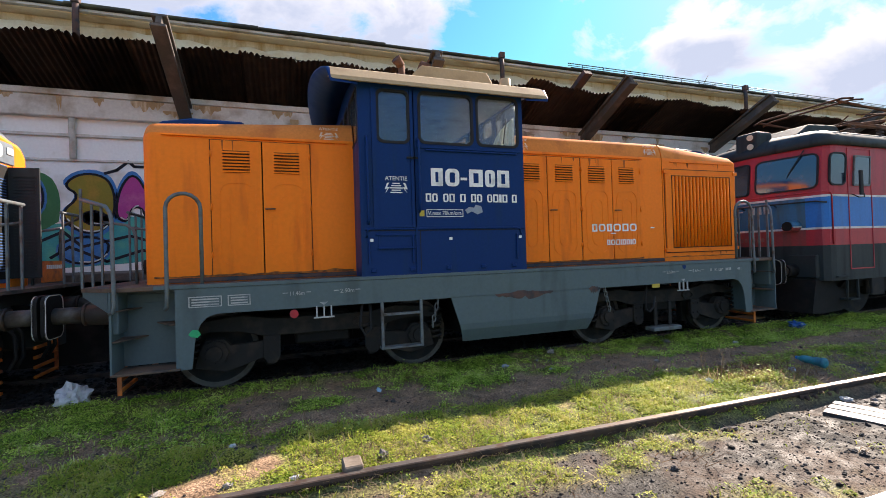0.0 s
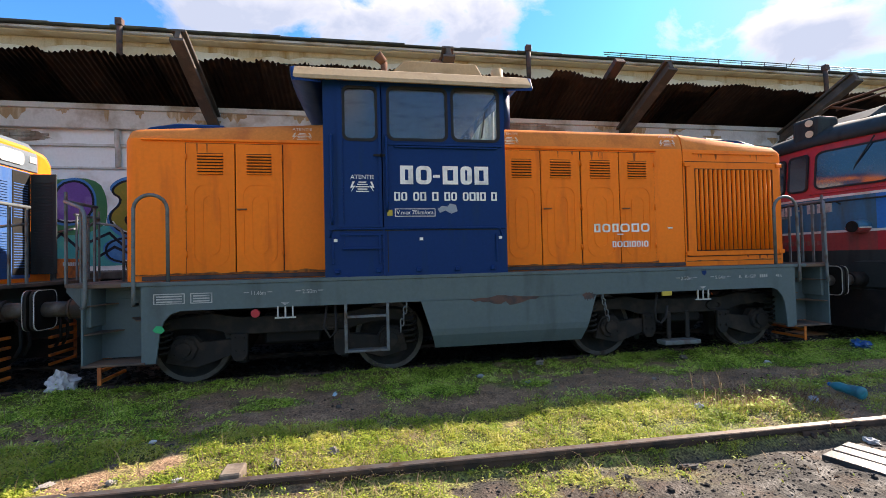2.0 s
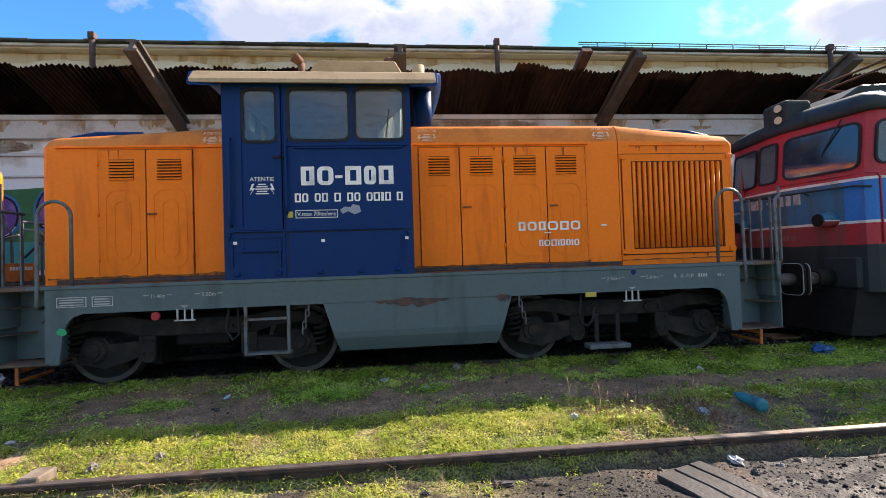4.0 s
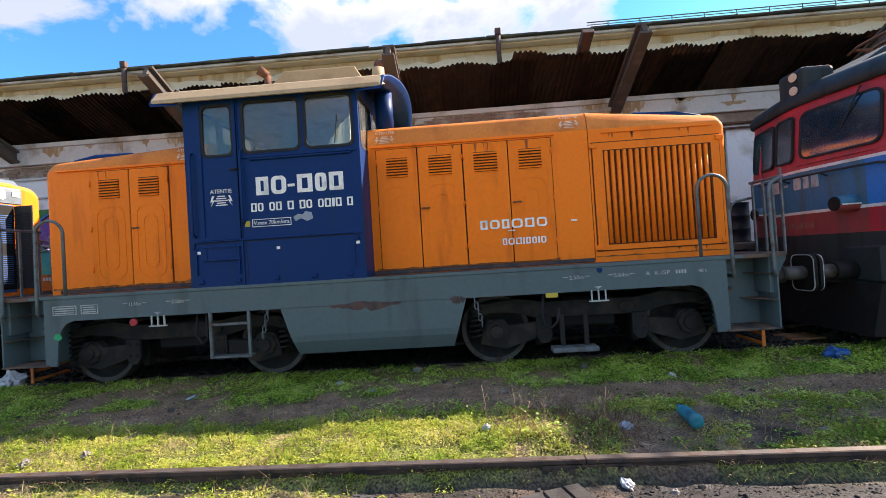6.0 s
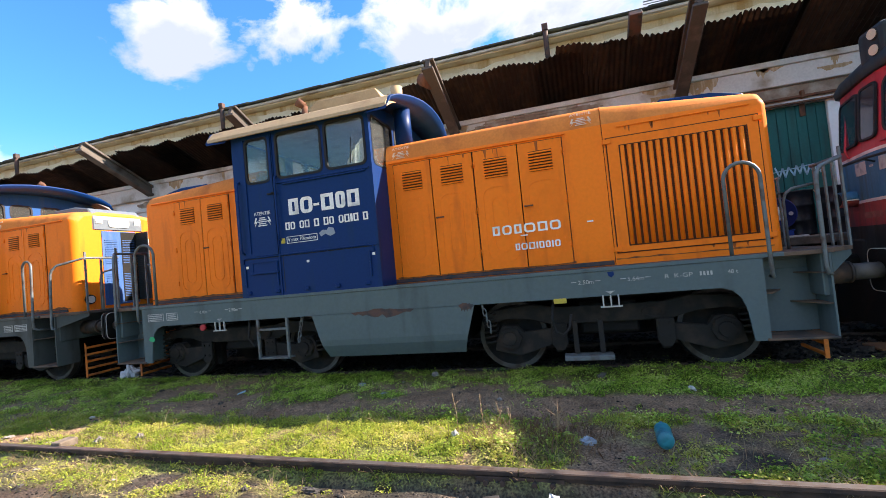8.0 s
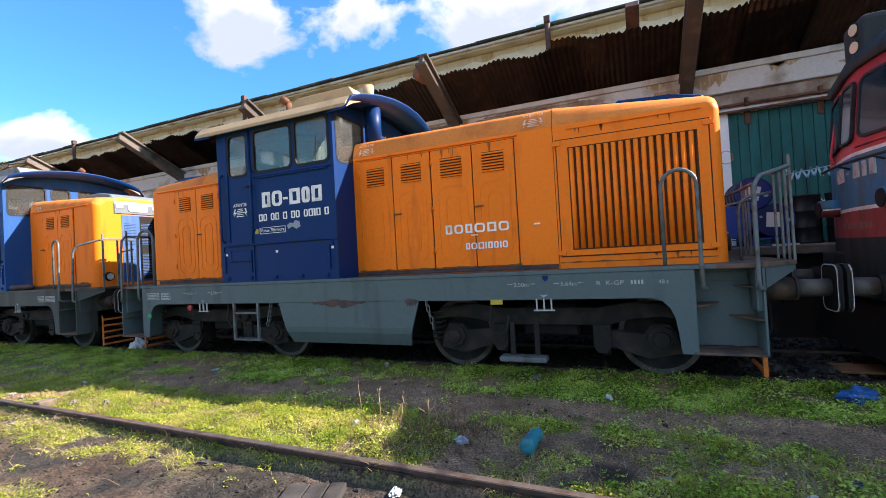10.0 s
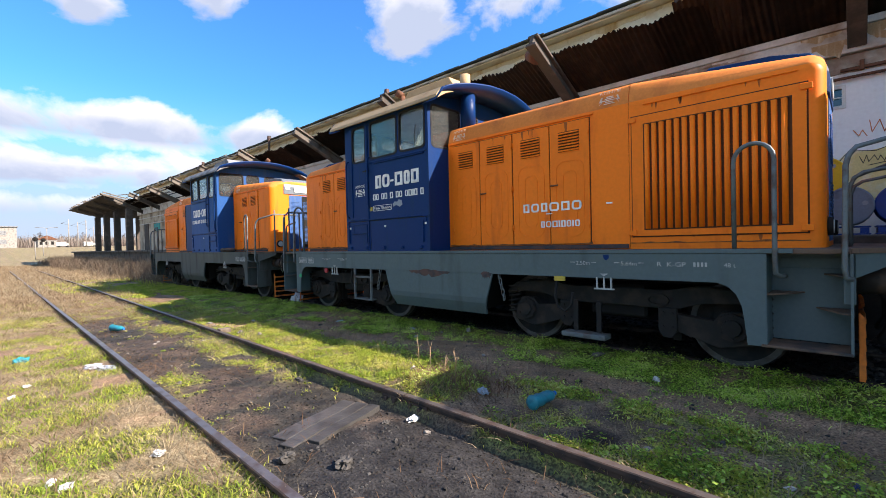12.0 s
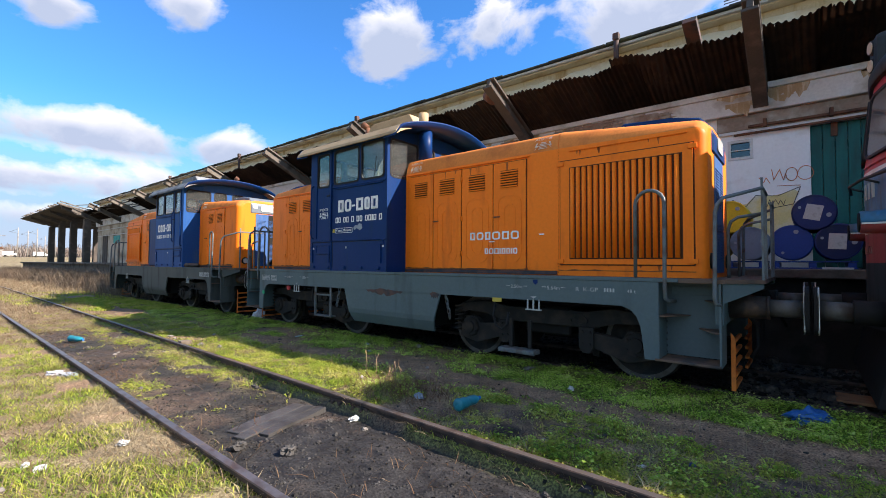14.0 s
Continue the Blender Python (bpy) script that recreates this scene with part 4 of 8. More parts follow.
        prism(bm, [(0.0, s * 0.925), (0.02 * w, s * 0.948), (0.10 * w, s * 0.958), (0.22 * w, s * 0.962), (0.38 * w, s * 0.960), (0.52 * w, s * 0.952), (0.62 * w, s * 0.940), (0.66 * w, s * 0.925)], "z", 1.535, 2.785)
        me = finish(bm, "slat", "orange")
        for p in me.polygons:
            p.use_smooth = abs(p.normal.z) < 0.5 and abs(p.normal.y) > 0.3
        for i in range(17):
            shared("slat", me, grille, pose(3.165 + w * (i + 0.04), 0, 0))
        # seams
        bm = B()
        box(bm, 2.968, 2.984, *sorted((s * 0.90, s * 0.906)), 1.3, 3.1)
        part("joint", bm, "black", loco)
    # bonnet ends: blue louvred panel, headlamp cap
    for e in (-1, 1):
        zt = 3.215 if e < 0 else 3.19
        bm = B()
        box(bm, *sorted((e * 4.81, e * 4.826)), -0.36, 0.36, 1.35, zt - 0.35, 0.004)
        pan = part("end_panel", bm, "blue_light", loco, "faded light blue end doors with louvres")
        bm = B()
        box(bm, 0, 0.012, -0.13, 0.13, 0, 0.012)
        me = finish(bm, "end_louvre", "blue_light")
        for s in sides:
            for z0 in (1.5, 2.2):
                for i in range(14):
                    shared("end_louvre", me, pan, pose(e * 4.83 - 0.006, s * 0.18, z0 + i * 0.036))
        bm = B()
        prism(bm, [(e * 4.835, zt - 0.34), (e * 4.835, zt - 0.10), (e * 4.80, zt - 0.0), (e * 4.70, zt + 0.115), (e * 4.35, zt + 0.18), (e * 3.75, zt + 0.17 + (0.05 if e > 0 else 0.0)), (e * 3.6, zt - 0.05)], "y", -0.52, 0.52, 0.02)
        cap = part("headlamp_cap", bm, "cap_silver" if (second and e < 0) else "blue", loco, "raised headlamp cowl on the bonnet end")
        bm = B()
        prism(bm, rounded(-0.22, 0.22, zt - 0.27, zt - 0.09, 0.06), "x", *sorted((e * 4.83, e * 4.85)))
        part("headlamp", bm, "lamp", cap, "white headlamp glass")
        for s in sides:
            bm = B()
            cyl(bm, (e * 4.80, s * 0.66, 1.50), (e * 4.86, s * 0.66, 1.50), 0.10, 0.09, seg=20)
            lamp = part("marker_lamp", bm, "black", loco, "round black marker lamp")
            bm = B()
            cyl(bm, (e * 4.86, s * 0.66, 1.50), (e * 4.868, s * 0.66, 1.50), 0.07, seg=20)
            part("lens", bm, "lamp", lamp)
    if second:
        zt = 3.215
        # one end door stands open; a black sheet paints the unlit engine space
        bm = B()
        box(bm, -4.832, -4.828, -0.36, -0.03, 1.4, 2.85)
        part("doorway_shade_sheet", bm, "black", loco, "black sheet standing in for the unlit open doorway")
        bm = B()
        box(bm, -5.16, -4.83, -0.385, -0.36, 1.4, 2.85, 0.004)
        od = part("open_end_door", bm, "dark_green", loco, "open dark grey louvred end door")
        bm = B()
        box(bm, -5.12, -4.88, -0.36, -0.345, 0, 0.014)
        me = finish(bm, "door_louvre", "dark_green")
        for i in range(30):
            shared("door_louvre", me, od, pose(0, 0, 1.5 + i * 0.042))
        bm = B()
        box(bm, -5.15, -5.135, -1.0, -0.40, 1.33, 1.62, 0.003)
        board = part("number_board", bm, "guard", loco, "orange board with pale marks")
        bm = B()
        for i in range(8):
            box(bm, -5.154, -5.149, -0.94 + i * 0.055, -0.90 + i * 0.055, 1.51, 1.565)
        pieces("board_mark", bm, "white", board)
        bm = B()
        for i in range(5):
            z = 2.72 - i * 0.25
            box(bm, -4.835, -4.80, -0.70, -0.56, z - 0.16, z)
        pieces("end_mark", bm, "white", loco, "white upright block mark")
        bm = B()
        for q in (-1, 1):
            prism(bm, rounded(q * 0.40 - 0.07, q * 0.40 + 0.07, zt - 0.20, zt - 0.11, 0.01), "x", -4.845, -4.83)
        pieces("lamp_plate", bm, "lamp", loco, "small white plate beside the headlamp")
    # cab
    cx0, cx1, zc, zr = -2.365, -0.045, 1.29, 3.74
    wins = ((-2.115, -1.72, 3.0, 3.65), (-1.565, -0.825, 3.015, 3.665), (-0.74, -0.13, 3.02, 3.68))
    for s in sides:
        bm = B()
        y0, y1 = sorted((s * 1.36, s * 1.395))
        plate(bm, cx0, cx1, zc, zr, wins, y0, y1)
        part("cab_side", bm, "blue_faded" if second else "blue", loco, "sun-faded blue cab side" if second else "dark blue painted cab side")
        for w in wins:
            bm = B()
            out = rounded(w[0] - 0.022, w[1] + 0.022, w[2] - 0.022, w[3] + 0.022, 0.09)
            ring(bm, out, rounded(w[0] + 0.012, w[1] - 0.012, w[2] + 0.012, w[3] - 0.012, 0.07), "y", *sorted((s * 1.375, s * 1.405)))
            wf = part("cab_window", bm, "rubber", loco, "rounded cab window in a black rubber seal")
            bm = B()
            box(bm, w[0], w[1], *sorted((s * 1.378, s * 1.384)), w[2], w[3])
            g = part("pane", bm, "glass", wf)
            g.visible_shadow = False
        # corner fillers that round the openings
        bm = B()
        for w in wins:
            for px, pz, ex, ez in ((w[0], w[2], 1, 1), (w[1], w[2], -1, 1), (w[0], w[3], 1, -1), (w[1], w[3], -1, -1)):
                prism(bm, [(px, pz), (px + ex * 0.06, pz), (px + ex * 0.02, pz + ez * 0.02), (px, pz + ez * 0.06)], "y", *sorted((s * 1.37, s * 1.394)))
        pieces("window_corner", bm, "blue", loco)
        # door and fittings
        bm = B()
        y0, y1 = sorted((s * 1.39, s * 1.412))
        ring(bm, [(-1.645, 3.70), (-2.20, 3.70), (-2.20, 1.90), (-1.645, 1.90)], [(-1.70, 3.67), (-2.135, 3.67), (-2.135, 1.94), (-1.70, 1.94)], "y", y0, y1)
        box(bm, -1.66, -1.635, y0, y1, 1.30, 3.70)
        box(bm, cx0 + 0.05, -0.06, *sorted((s * 1.39, s * 1.408)), 1.868, 1.892, 0.004)
        box(bm, -1.62, -0.09, *sorted((s * 1.39, s * 1.412)), 2.935, 2.96, 0.004)
        door = part("cab_door", bm, "blue", loco, "dark blue cab door with raised edges")
        bm = B()
        box(bm, -1.76, -1.60, *sorted((s * 1.42, s * 1.44)), 2.785, 2.81, 0.004)
        cyl(bm, (-1.66, s * 1.39, 2.80), (-1.66, s * 1.44, 2.80), 0.02, seg=8)
        part("door_handle", bm, "rubber", door)
        for x, z0, z1 in ((-2.27, 1.95, 3.05), (-1.60, 2.1, 3.05)):
            bm = B()
            pipe(bm, [(x, s * 1.39, z0), (x, s * 1.44, z0 + 0.03), (x, s * 1.45, z0 + 0.1), (x, s * 1.45, z1 - 0.1), (x, s * 1.44, z1 - 0.03), (x, s * 1.39, z1)], 0.016, 8)
            part("grab_rail", bm, "blue", loco)
        bm = B()
        ring(bm, [(-1.68, 1.81), (-2.15, 1.81), (-2.15, 1.62), (-1.68, 1.62)], [(-1.70, 1.79), (-2.13, 1.79), (-2.13, 1.64), (-1.70, 1.64)], "y", *sorted((s * 1.393, s * 1.404)))
        part("foot_recess", bm, "blue", loco, "shallow blue foot recess")
        bm = B()
        pipe(bm, [(-1.50, s * 1.395, 2.925), (-1.49, s * 1.41, 2.915), (-0.17, s * 1.41, 2.915), (-0.15, s * 1.395, 2.925)], 0.013, 6)
        part("rain_strip", bm, "blue", loco)
        bm = B()
        pipe(bm, [(-2.30, s * 1.395, 1.78), (-2.28, s * 1.405, 1.875), (-2.24, s * 1.405, 1.885), (-0.20, s * 1.405, 1.885), (-0.14, s * 1.405, 1.87), (-0.11, s * 1.395, 1.78)], 0.012, 6)
        part("panel_lip", bm, "blue", loco)
        bm = B()
        box(bm, -2.30, -0.11, *sorted((s * 1.3945, s * 1.3975)), 1.858, 1.872)
        box(bm, -1.602, -1.592, *sorted((s * 1.3945, s * 1.3975)), 1.34, 1.858)
        pieces("panel_seam", bm, "rubber", loco, "thin dark seam between the cab panels")
        bm = B()
        box(bm, -2.16, -1.67, *sorted((s * 1.39, s * 1.43)), 1.63, 1.655, 0.004)
        box(bm, -2.18, -1.65, *sorted((s * 1.39, s * 1.41)), 1.80, 1.83, 0.004)
        pieces("foot_step", bm, "blue", loco)
        bm = B()
        for x in (-2.22, -1.72, -1.22, -0.72, -0.25):
            box(bm, x - 0.035, x + 0.035, *sorted((s * 1.395, s * 1.425)), 1.335, 1.39, 0.01)
        for x in (-2.27, -1.70, -0.19):
            box(bm, x - 0.012, x + 0.012, *sorted((s * 1.395, s * 1.42)), 1.45, 1.80, 0.004)
        pieces("panel_catch", bm, "blue", loco)
        bm = B()
        for x, z in ((-2.235, 1.745), (-0.135, 1.755), (-1.178, 1.75)):
            bar(bm, x - 0.022, x + 0.022, z - 0.018, z + 0.018, s * 1.398, s)
        pieces("white_tab", bm, "white", loco)
        # wiper
        bm = B()
        pipe(bm, [(-0.36, s * 1.41, 3.05), (-0.31, s * 1.42, 3.40)], 0.008, 6)
        part("wiper", bm, "rubber", loco)
        # marks
        bm = B()
        t = -1 if s < 0 else 1
        xs0 = -1.43
        half_glyphs(bm, xs0, 2.445, 2.68, (0.165, 0.20), 0.035, s * 1.395, s)
        bar(bm, xs0 + 0.42, xs0 + 0.51, 2.53, 2.565, s * 1.395, s)
        half_glyphs(bm, xs0 + 0.545, 2.445, 2.68, (0.20, 0.15, 0.185), 0.035, s * 1.395, s)
        pieces("side_mark", bm, "white", loco, "row of white block marks")
        bm = B()
        half_glyphs(bm, -1.51, 2.235, 2.345, (0.075, 0.075, -0.05, 0.075, 0.075, -0.05, 0.08, -0.05, 0.075, 0.075, -0.05, 0.075, 0.08, 0.035, 0.075, -0.045, 0.075), 0.014, s * 1.395, s, 0.20)
        pieces("number_bar", bm, "white", loco)
        if s < 0:
            bm = B()
            ring(bm, [(-0.99, 2.135), (-1.505, 2.135), (-1.505, 2.035), (-0.99, 2.035)], [(-0.998, 2.127), (-1.497, 2.127), (-1.497, 2.043), (-0.998, 2.043)], "y", -1.4, -1.394)
            part("speed_plate", bm, "white", loco, "white-outlined speed limit plate")
            side_words("speed_words", "V.max 70km/ora", 0.075, -1.485, 2.062, -1.396, "white", loco, s, width=0.47)
            bm = B()
            bar(bm, -1.60, -1.535, 2.045, 2.12, -1.396, s)
            part("yellow_tab", bm, "yellow_mark", loco, "small yellow sticker")
            bm = B()
            prism(bm, [(-0.96, 2.13), (-0.90, 2.17), (-0.83, 2.16), (-0.80, 2.20), (-0.72, 2.18), (-0.70, 2.10), (-0.78, 2.07), (-0.86, 2.11), (-0.93, 2.08)], "y", -1.4, -1.394)
            part("torn_sticker", bm, "silver", loco, "torn silver sticker")
            side_words("warning_words", "ATENTIE", 0.075, -2.045, 2.505, -1.396, "white", loco, s, "white painted warning on the cab door", width=0.29)
            bm = B()
            bolt_sign(bm, -2.05, 2.34, 0.30, 0.17, -1.396, s)
            part("warning_sign", bm, "white", loco)
    # upper cab ends, floor, interior
    for xe, e in ((cx0, -1), (cx1, 1)):
        xa, xb = sorted((xe, xe - e * 0.035))
        bm = B()
        plate(bm, -1.36, 1.36, zc, zr, [(-1.31, -0.60, 3.02, 3.70), (-0.48, -0.10, 3.43, 3.70), (0.10, 0.48, 3.43, 3.70), (0.60, 1.31, 3.02, 3.70)], xa, xb)
        for q in bm.verts:
            q.co = Vector((q.co.y, q.co.x, q.co.z))
        prism(bm, [(-1.36, zr), (1.36, zr), (1.2, 3.90), (0.7, 4.04), (0, 4.09), (-0.7, 4.04), (-1.2, 3.90)], "x", xa, xb)
        part("cab_end", bm, "blue_faded" if second else "blue", loco, "blue painted cab end wall")
        for s in sides:
            for ya, yb, z0 in ((0.60, 1.31, 3.02), (0.10, 0.48, 3.43)):
                a, b = sorted((s * ya, s * yb))
                bm = B()
                ring(bm, rounded(a - 0.02, b + 0.02, z0 - 0.02, 3.72, 0.09), rounded(a + 0.012, b - 0.012, z0 + 0.012, 3.688, 0.07), "x", *sorted((xe + e * 0.006, xe - e * 0.02)))
                wf = part("end_window", bm, "rubber", loco, "cab end window in a rubber seal")
                bm = B()
                box(bm, *sorted((xe - e * 0.012, xe - e * 0.018)), a, b, z0, 3.70)
                g = part("pane", bm, "glass", wf)
                g.visible_shadow = False
    bm = B()
    prism(bm, [(-1.35, 3.73), (1.35, 3.73), (1.2, 3.78), (-1.2, 3.78)], "x", cx0 + 0.04, cx1 - 0.04)
    part("cab_ceiling", bm, "inside", loco, "pale cab ceiling")
    bm = B()
    box(bm, cx0 + 0.04, cx1 - 0.04, -1.355, 1.355, 1.9, 1.95)
    box(bm, cx0 + 0.04, cx0 + 0.5, -0.9, 0.9, 1.95, 2.95, 0.03)
    box(bm, cx1 - 0.5, cx1 - 0.04, -0.9, 0.9, 1.95, 3.0, 0.03)
    part("cab_interior", bm, "inside", loco, "pale cab desks and floor")
    bm = B()
    for s in sides:
        n = 14
        a = [bm.verts.new((-0.52 + 0.40 * i / n, s * (1.30 + 0.02 * math.sin(i * 2.2)), 3.02)) for i in range(n + 1)]
        b = [bm.verts.new((-0.45 + 0.33 * i / n, s * (1.30 + 0.02 * math.sin(i * 2.2)), 3.05 + 0.42 * (i / n) ** 0.6)) for i in range(n + 1)]
        for i in range(n):
            bm.faces.new((a[i], a[i + 1], b[i + 1], b[i]))
    cur = part("curtain", bm, "curtain", loco, "pale curtain drawn aside")
    sm = cur.modifiers.new("thick", "SOLIDIFY")
    sm.thickness = 0.006
    # roof
    def roof_pts(lift):
        return [(-1.53, 3.69 + lift), (-1.52, 3.74 + lift), (-1.40, 3.875 + lift), (-1.2, 3.965 + lift), (-0.8, 4.06 + lift), (-0.4, 4.115 + lift), (0, 4.13 + lift)]
    half = roof_pts(0.0)
    top = half + [(-y, z) for y, z in half[-2::-1]]
    under = [(1.50, 3.69), (1.30, 3.80), (0.8, 3.98), (0, 4.06), (-0.8, 3.98), (-1.30, 3.80), (-1.50, 3.69)]
    bm = B()
    prism(bm, top + under, "x", -2.69, 0.29)
    part("cab_roof", bm, "roof_grey" if second else "beige", loco, "weathered grey curved roof" if second else "faded beige curved cab roof")
    for e, xe in ((-1, -2.70), (1, 0.30)):
        bm = B()
        n = 24
        rim = []
        for i in range(n + 1):
            y = -1.535 + 3.07 * i / n
            q = max(j for j in range(len(top) - 1) if top[j][0] <= y + 0.006)
            (ya, za), (yb, zb) = top[q], top[q + 1]
            z = za + (zb - za) * min(1.0, max(0.0, (y - ya) / (yb - ya)))
            rim.append((y, z + 0.003, 0.012 + 0.17 * (1 - (y / 1.535) ** 2)))
        grid = [[bm.verts.new((xe + e * u * d - e * 0.004, y, z - 0.02 * u * d / 0.17 - t * (0.25 + 0.75 * (1 - (abs(y) / 1.535) ** 4)))) for y, z, d in rim] for t, u in ((0.0, 0.0), (0.0, 1.0), (0.03, 1.0), (0.15, 0.0))]
        wallx = (cx0 if e < 0 else cx1) + e * 0.003
        grid.append([bm.verts.new((wallx, y * 0.985, z - 0.165 * (0.25 + 0.75 * (1 - (abs(y) / 1.535) ** 4)))) for y, z, d in rim])
        for g0, g1 in zip(grid, grid[1:]):
            for i in range(n):
                f = bm.faces.new((g0[i], g0[i + 1], g1[i + 1], g1[i]))
                f.smooth = True
        for i in range(n):
            bm.faces.new((grid[-1][i], grid[-1][i + 1], grid[0][i + 1], grid[0][i]))
        bm.faces.new([g[0] for g in grid]), bm.faces.new([g[n] for g in grid][::-1])
        part("roof_visor", bm, "blue", loco, "blue painted roof visor")
    bm = B()
    prism(bm, [(-1.42, 4.02), (-0.18, 4.02), (-0.12, 4.20), (-0.22, 4.36), (-1.28, 4.36), (-1.42, 4.22)], "y", -0.66, 0.66, 0.01)
    part("roof_hatch", bm, "roof_grey" if second else "beige", loco, "raised roof hatch")
    bm = B()
    cyl(bm, (-1.56, -0.55, 4.0), (-1.56, -0.55, 4.36), 0.05, seg=12)
    cyl(bm, (-1.56, -0.55, 4.36), (-1.66, -0.6, 4.44), 0.06, 0.075, seg=12)
    part("roof_vent", bm, "rust", loco, "small rusty roof vent")
    for s in (-1,):
        bm = B()
        cyl(bm, (0.17, s * 0.62, 3.35), (0.17, s * 0.62, 3.98), 0.13, seg=20)
        part("exhaust_trunk", bm, "blue", loco, "blue painted exhaust trunk")
        bm = B()
        cyl(bm, (0.12, s * 0.62, 3.98), (0.12, s * 0.62, 4.30), 0.09, seg=16)
        part("exhaust_stack", bm, "beige", loco, "short exhaust stack")
    for s in sides:
        # sill writing and marks
        if s < 0:
            z = 1.115
            for txt, x, w in (("11.46m", -3.225, 0.17), ("2.50m", -2.64, 0.17), ("2.50m", 2.49, 0.18), ("5.64m", 3.04, 0.18)):
                side_words("length_words", txt, 0.068, x, z, -1.402, "faint", loco, s, width=w)
                bm = B()
                for q in (0, 1):
                    x0 = x - 0.075 if q == 0 else x + w + 0.015
                    bar(bm, x0, x0 + 0.06, z + 0.026, z + 0.036, -1.402, s)
                pieces("length_arrow", bm, "faint", loco)
            side_words("brake_words", "R  K-GP", 0.068, 3.43, z - 0.002, -1.402, "faint", loco, s, width=0.29)
            side_words("mass_words", "48 t", 0.06, 4.06, z, -1.402, "faint", loco, s, width=0.10)
            bm = B()
            for k in range(4):
                bar(bm, 3.79 + k * 0.035, 3.81 + k * 0.035, z, z + 0.045, -1.402, s)
            pieces("worn_writing", bm, "faint", loco)
        bm = B()
        for x0, w in ((-4.27, 0.33), (-3.88, 0.235)):
            ring(bm, [(x0 + w, 1.16), (x0, 1.16), (x0, 1.04), (x0 + w, 1.04)], [(x0 + w - 0.01, 1.15), (x0 + 0.01, 1.15), (x0 + 0.01, 1.05), (x0 + w - 0.01, 1.05)], "y", *sorted((s * 1.399, s * 1.405)))
            for k in range(3):
                bar(bm, x0 + 0.03, x0 + w - 0.03, 1.06 + k * 0.03, 1.075 + k * 0.03, s * 1.402, s)
        pieces("revision_mark", bm, "faint", loco, "pale painted table of small writing")
        for x in (-2.835, 2.84):
            bm = B()
            for k in (-0.085, 0.0, 0.085):
                box(bm, x + k - 0.008, x + k + 0.008, *sorted((s * 1.39, s * 1.41)), 0.83, 0.97)
            box(bm, x - 0.12, x + 0.12, *sorted((s * 1.385, s * 1.415)), 0.825, 0.84)
            prism(bm, [(x - 0.05, 1.015), (x + 0.05, 1.015), (x, 0.98)], "y", *sorted((s * 1.40, s * 1.404)))
            part("lifting_mark", bm, "faint", loco)
        # bonnet warning signs
        for x0, z0, w, h in ((-2.80, 3.105, 0.25, 0.17), (0.06, 3.12, 0.27, 0.18), (2.60, 3.14, 0.27, 0.18)):
            bm = B()
            bolt_sign(bm, 0, 0, w, h * 0.76, 0, s)
            if s > 0:
                bar(bm, 0.0, w, h * 0.86, h, 0, s)
            lean = pose(x0, s * 0.908, z0, 14 if s > 0 else -14)
            ob = part("warning_sign", bm, "salmon", loco, "worn pale warning sign")
            ob.matrix_local = lean
            if s < 0:
                words("warning_words", "ATENTIE", 0.052, lean @ pose(0.0, -0.004, h * 0.80, 90), "salmon", loco, width=w)
        if s < 0 and not second:
            # block marks on the bonnet doors
            bm = B()
            half_glyphs(bm, 1.45, 1.83, 1.955, (0.10, 0.13, 0.10, 0.15, 0.125, 0.14), 0.032, -0.937, s, 0.24)
            bar(bm, 2.68, 2.76, 1.875, 1.895, -0.918, s)
            bar(bm, 1.82, 1.92, 1.79, 1.805, -0.937, s)
            pieces("company_mark", bm, "white", loco, "row of white block marks")
            bm = B()
            half_glyphs(bm, 1.74, 1.605, 1.695, (0.06, 0.085, 0.08, 0.022, 0.065, 0.065, 0.022, 0.07), 0.017, -0.937, s, 0.22)
            pieces("company_mark_small", bm, "white", loco)
            bm = B()
            prism(bm, [(-4.28, 0.75), (-4.24, 0.80), (-4.18, 0.79), (-4.155, 0.74), (-4.19, 0.71), (-4.25, 0.72)], "y", -1.405, -1.398)
            part("green_dab", bm, "green_mark", loco, "dab of green paint")
            bm = B()
            box(bm, 2.19, 2.34, -1.41, -1.39, 0.905, 0.965, 0.003)
            part("yellow_plate", bm, "yellow_mark", loco, "small yellow plate")
            bm = B()
            prism(bm, [(2.83, 1.235), (2.90, 1.24), (2.905, 1.20), (2.87, 1.17), (2.84, 1.195)], "y", -1.405, -1.398)
            part("blue_dab", bm, "blue", loco, "dab of dark blue paint")
            # ladder below the cab
            bm = B()
            for x in (-2.13, -1.62):
                box(bm, x - 0.018, x + 0.018, -1.42, -1.38, 0.38, 0.965, 0.003)
            box(bm, -2.15, -1.60, -1.42, -1.28, 0.37, 0.395, 0.003)
            box(bm, -2.13, -1.62, -1.42, -1.36, 0.79, 0.82, 0.003)
            part("cab_ladder", bm, "tube", loco, "grey steel ladder below the cab")
            for x in (-1.38, 1.30):
                bm = B()
                for k in range(5):
                    zc2 = 0.93 - k * 0.075
                    d = 0.022
                    loop = [(x + (d * math.cos(a) if k % 2 else 0) + k * 0.02 * (1 if x > 0 else -1), -1.37 + (0 if k % 2 else d * math.cos(a)), zc2 + 0.048 * math.sin(a)) for a in (2 * math.pi * i / 10 for i in range(11))]
                    pipe(bm, loop, 0.009, 5)
                part("safety_chain", bm, "tube", loco, "hanging safety chain")
            # cable, foot board
            bm = B()
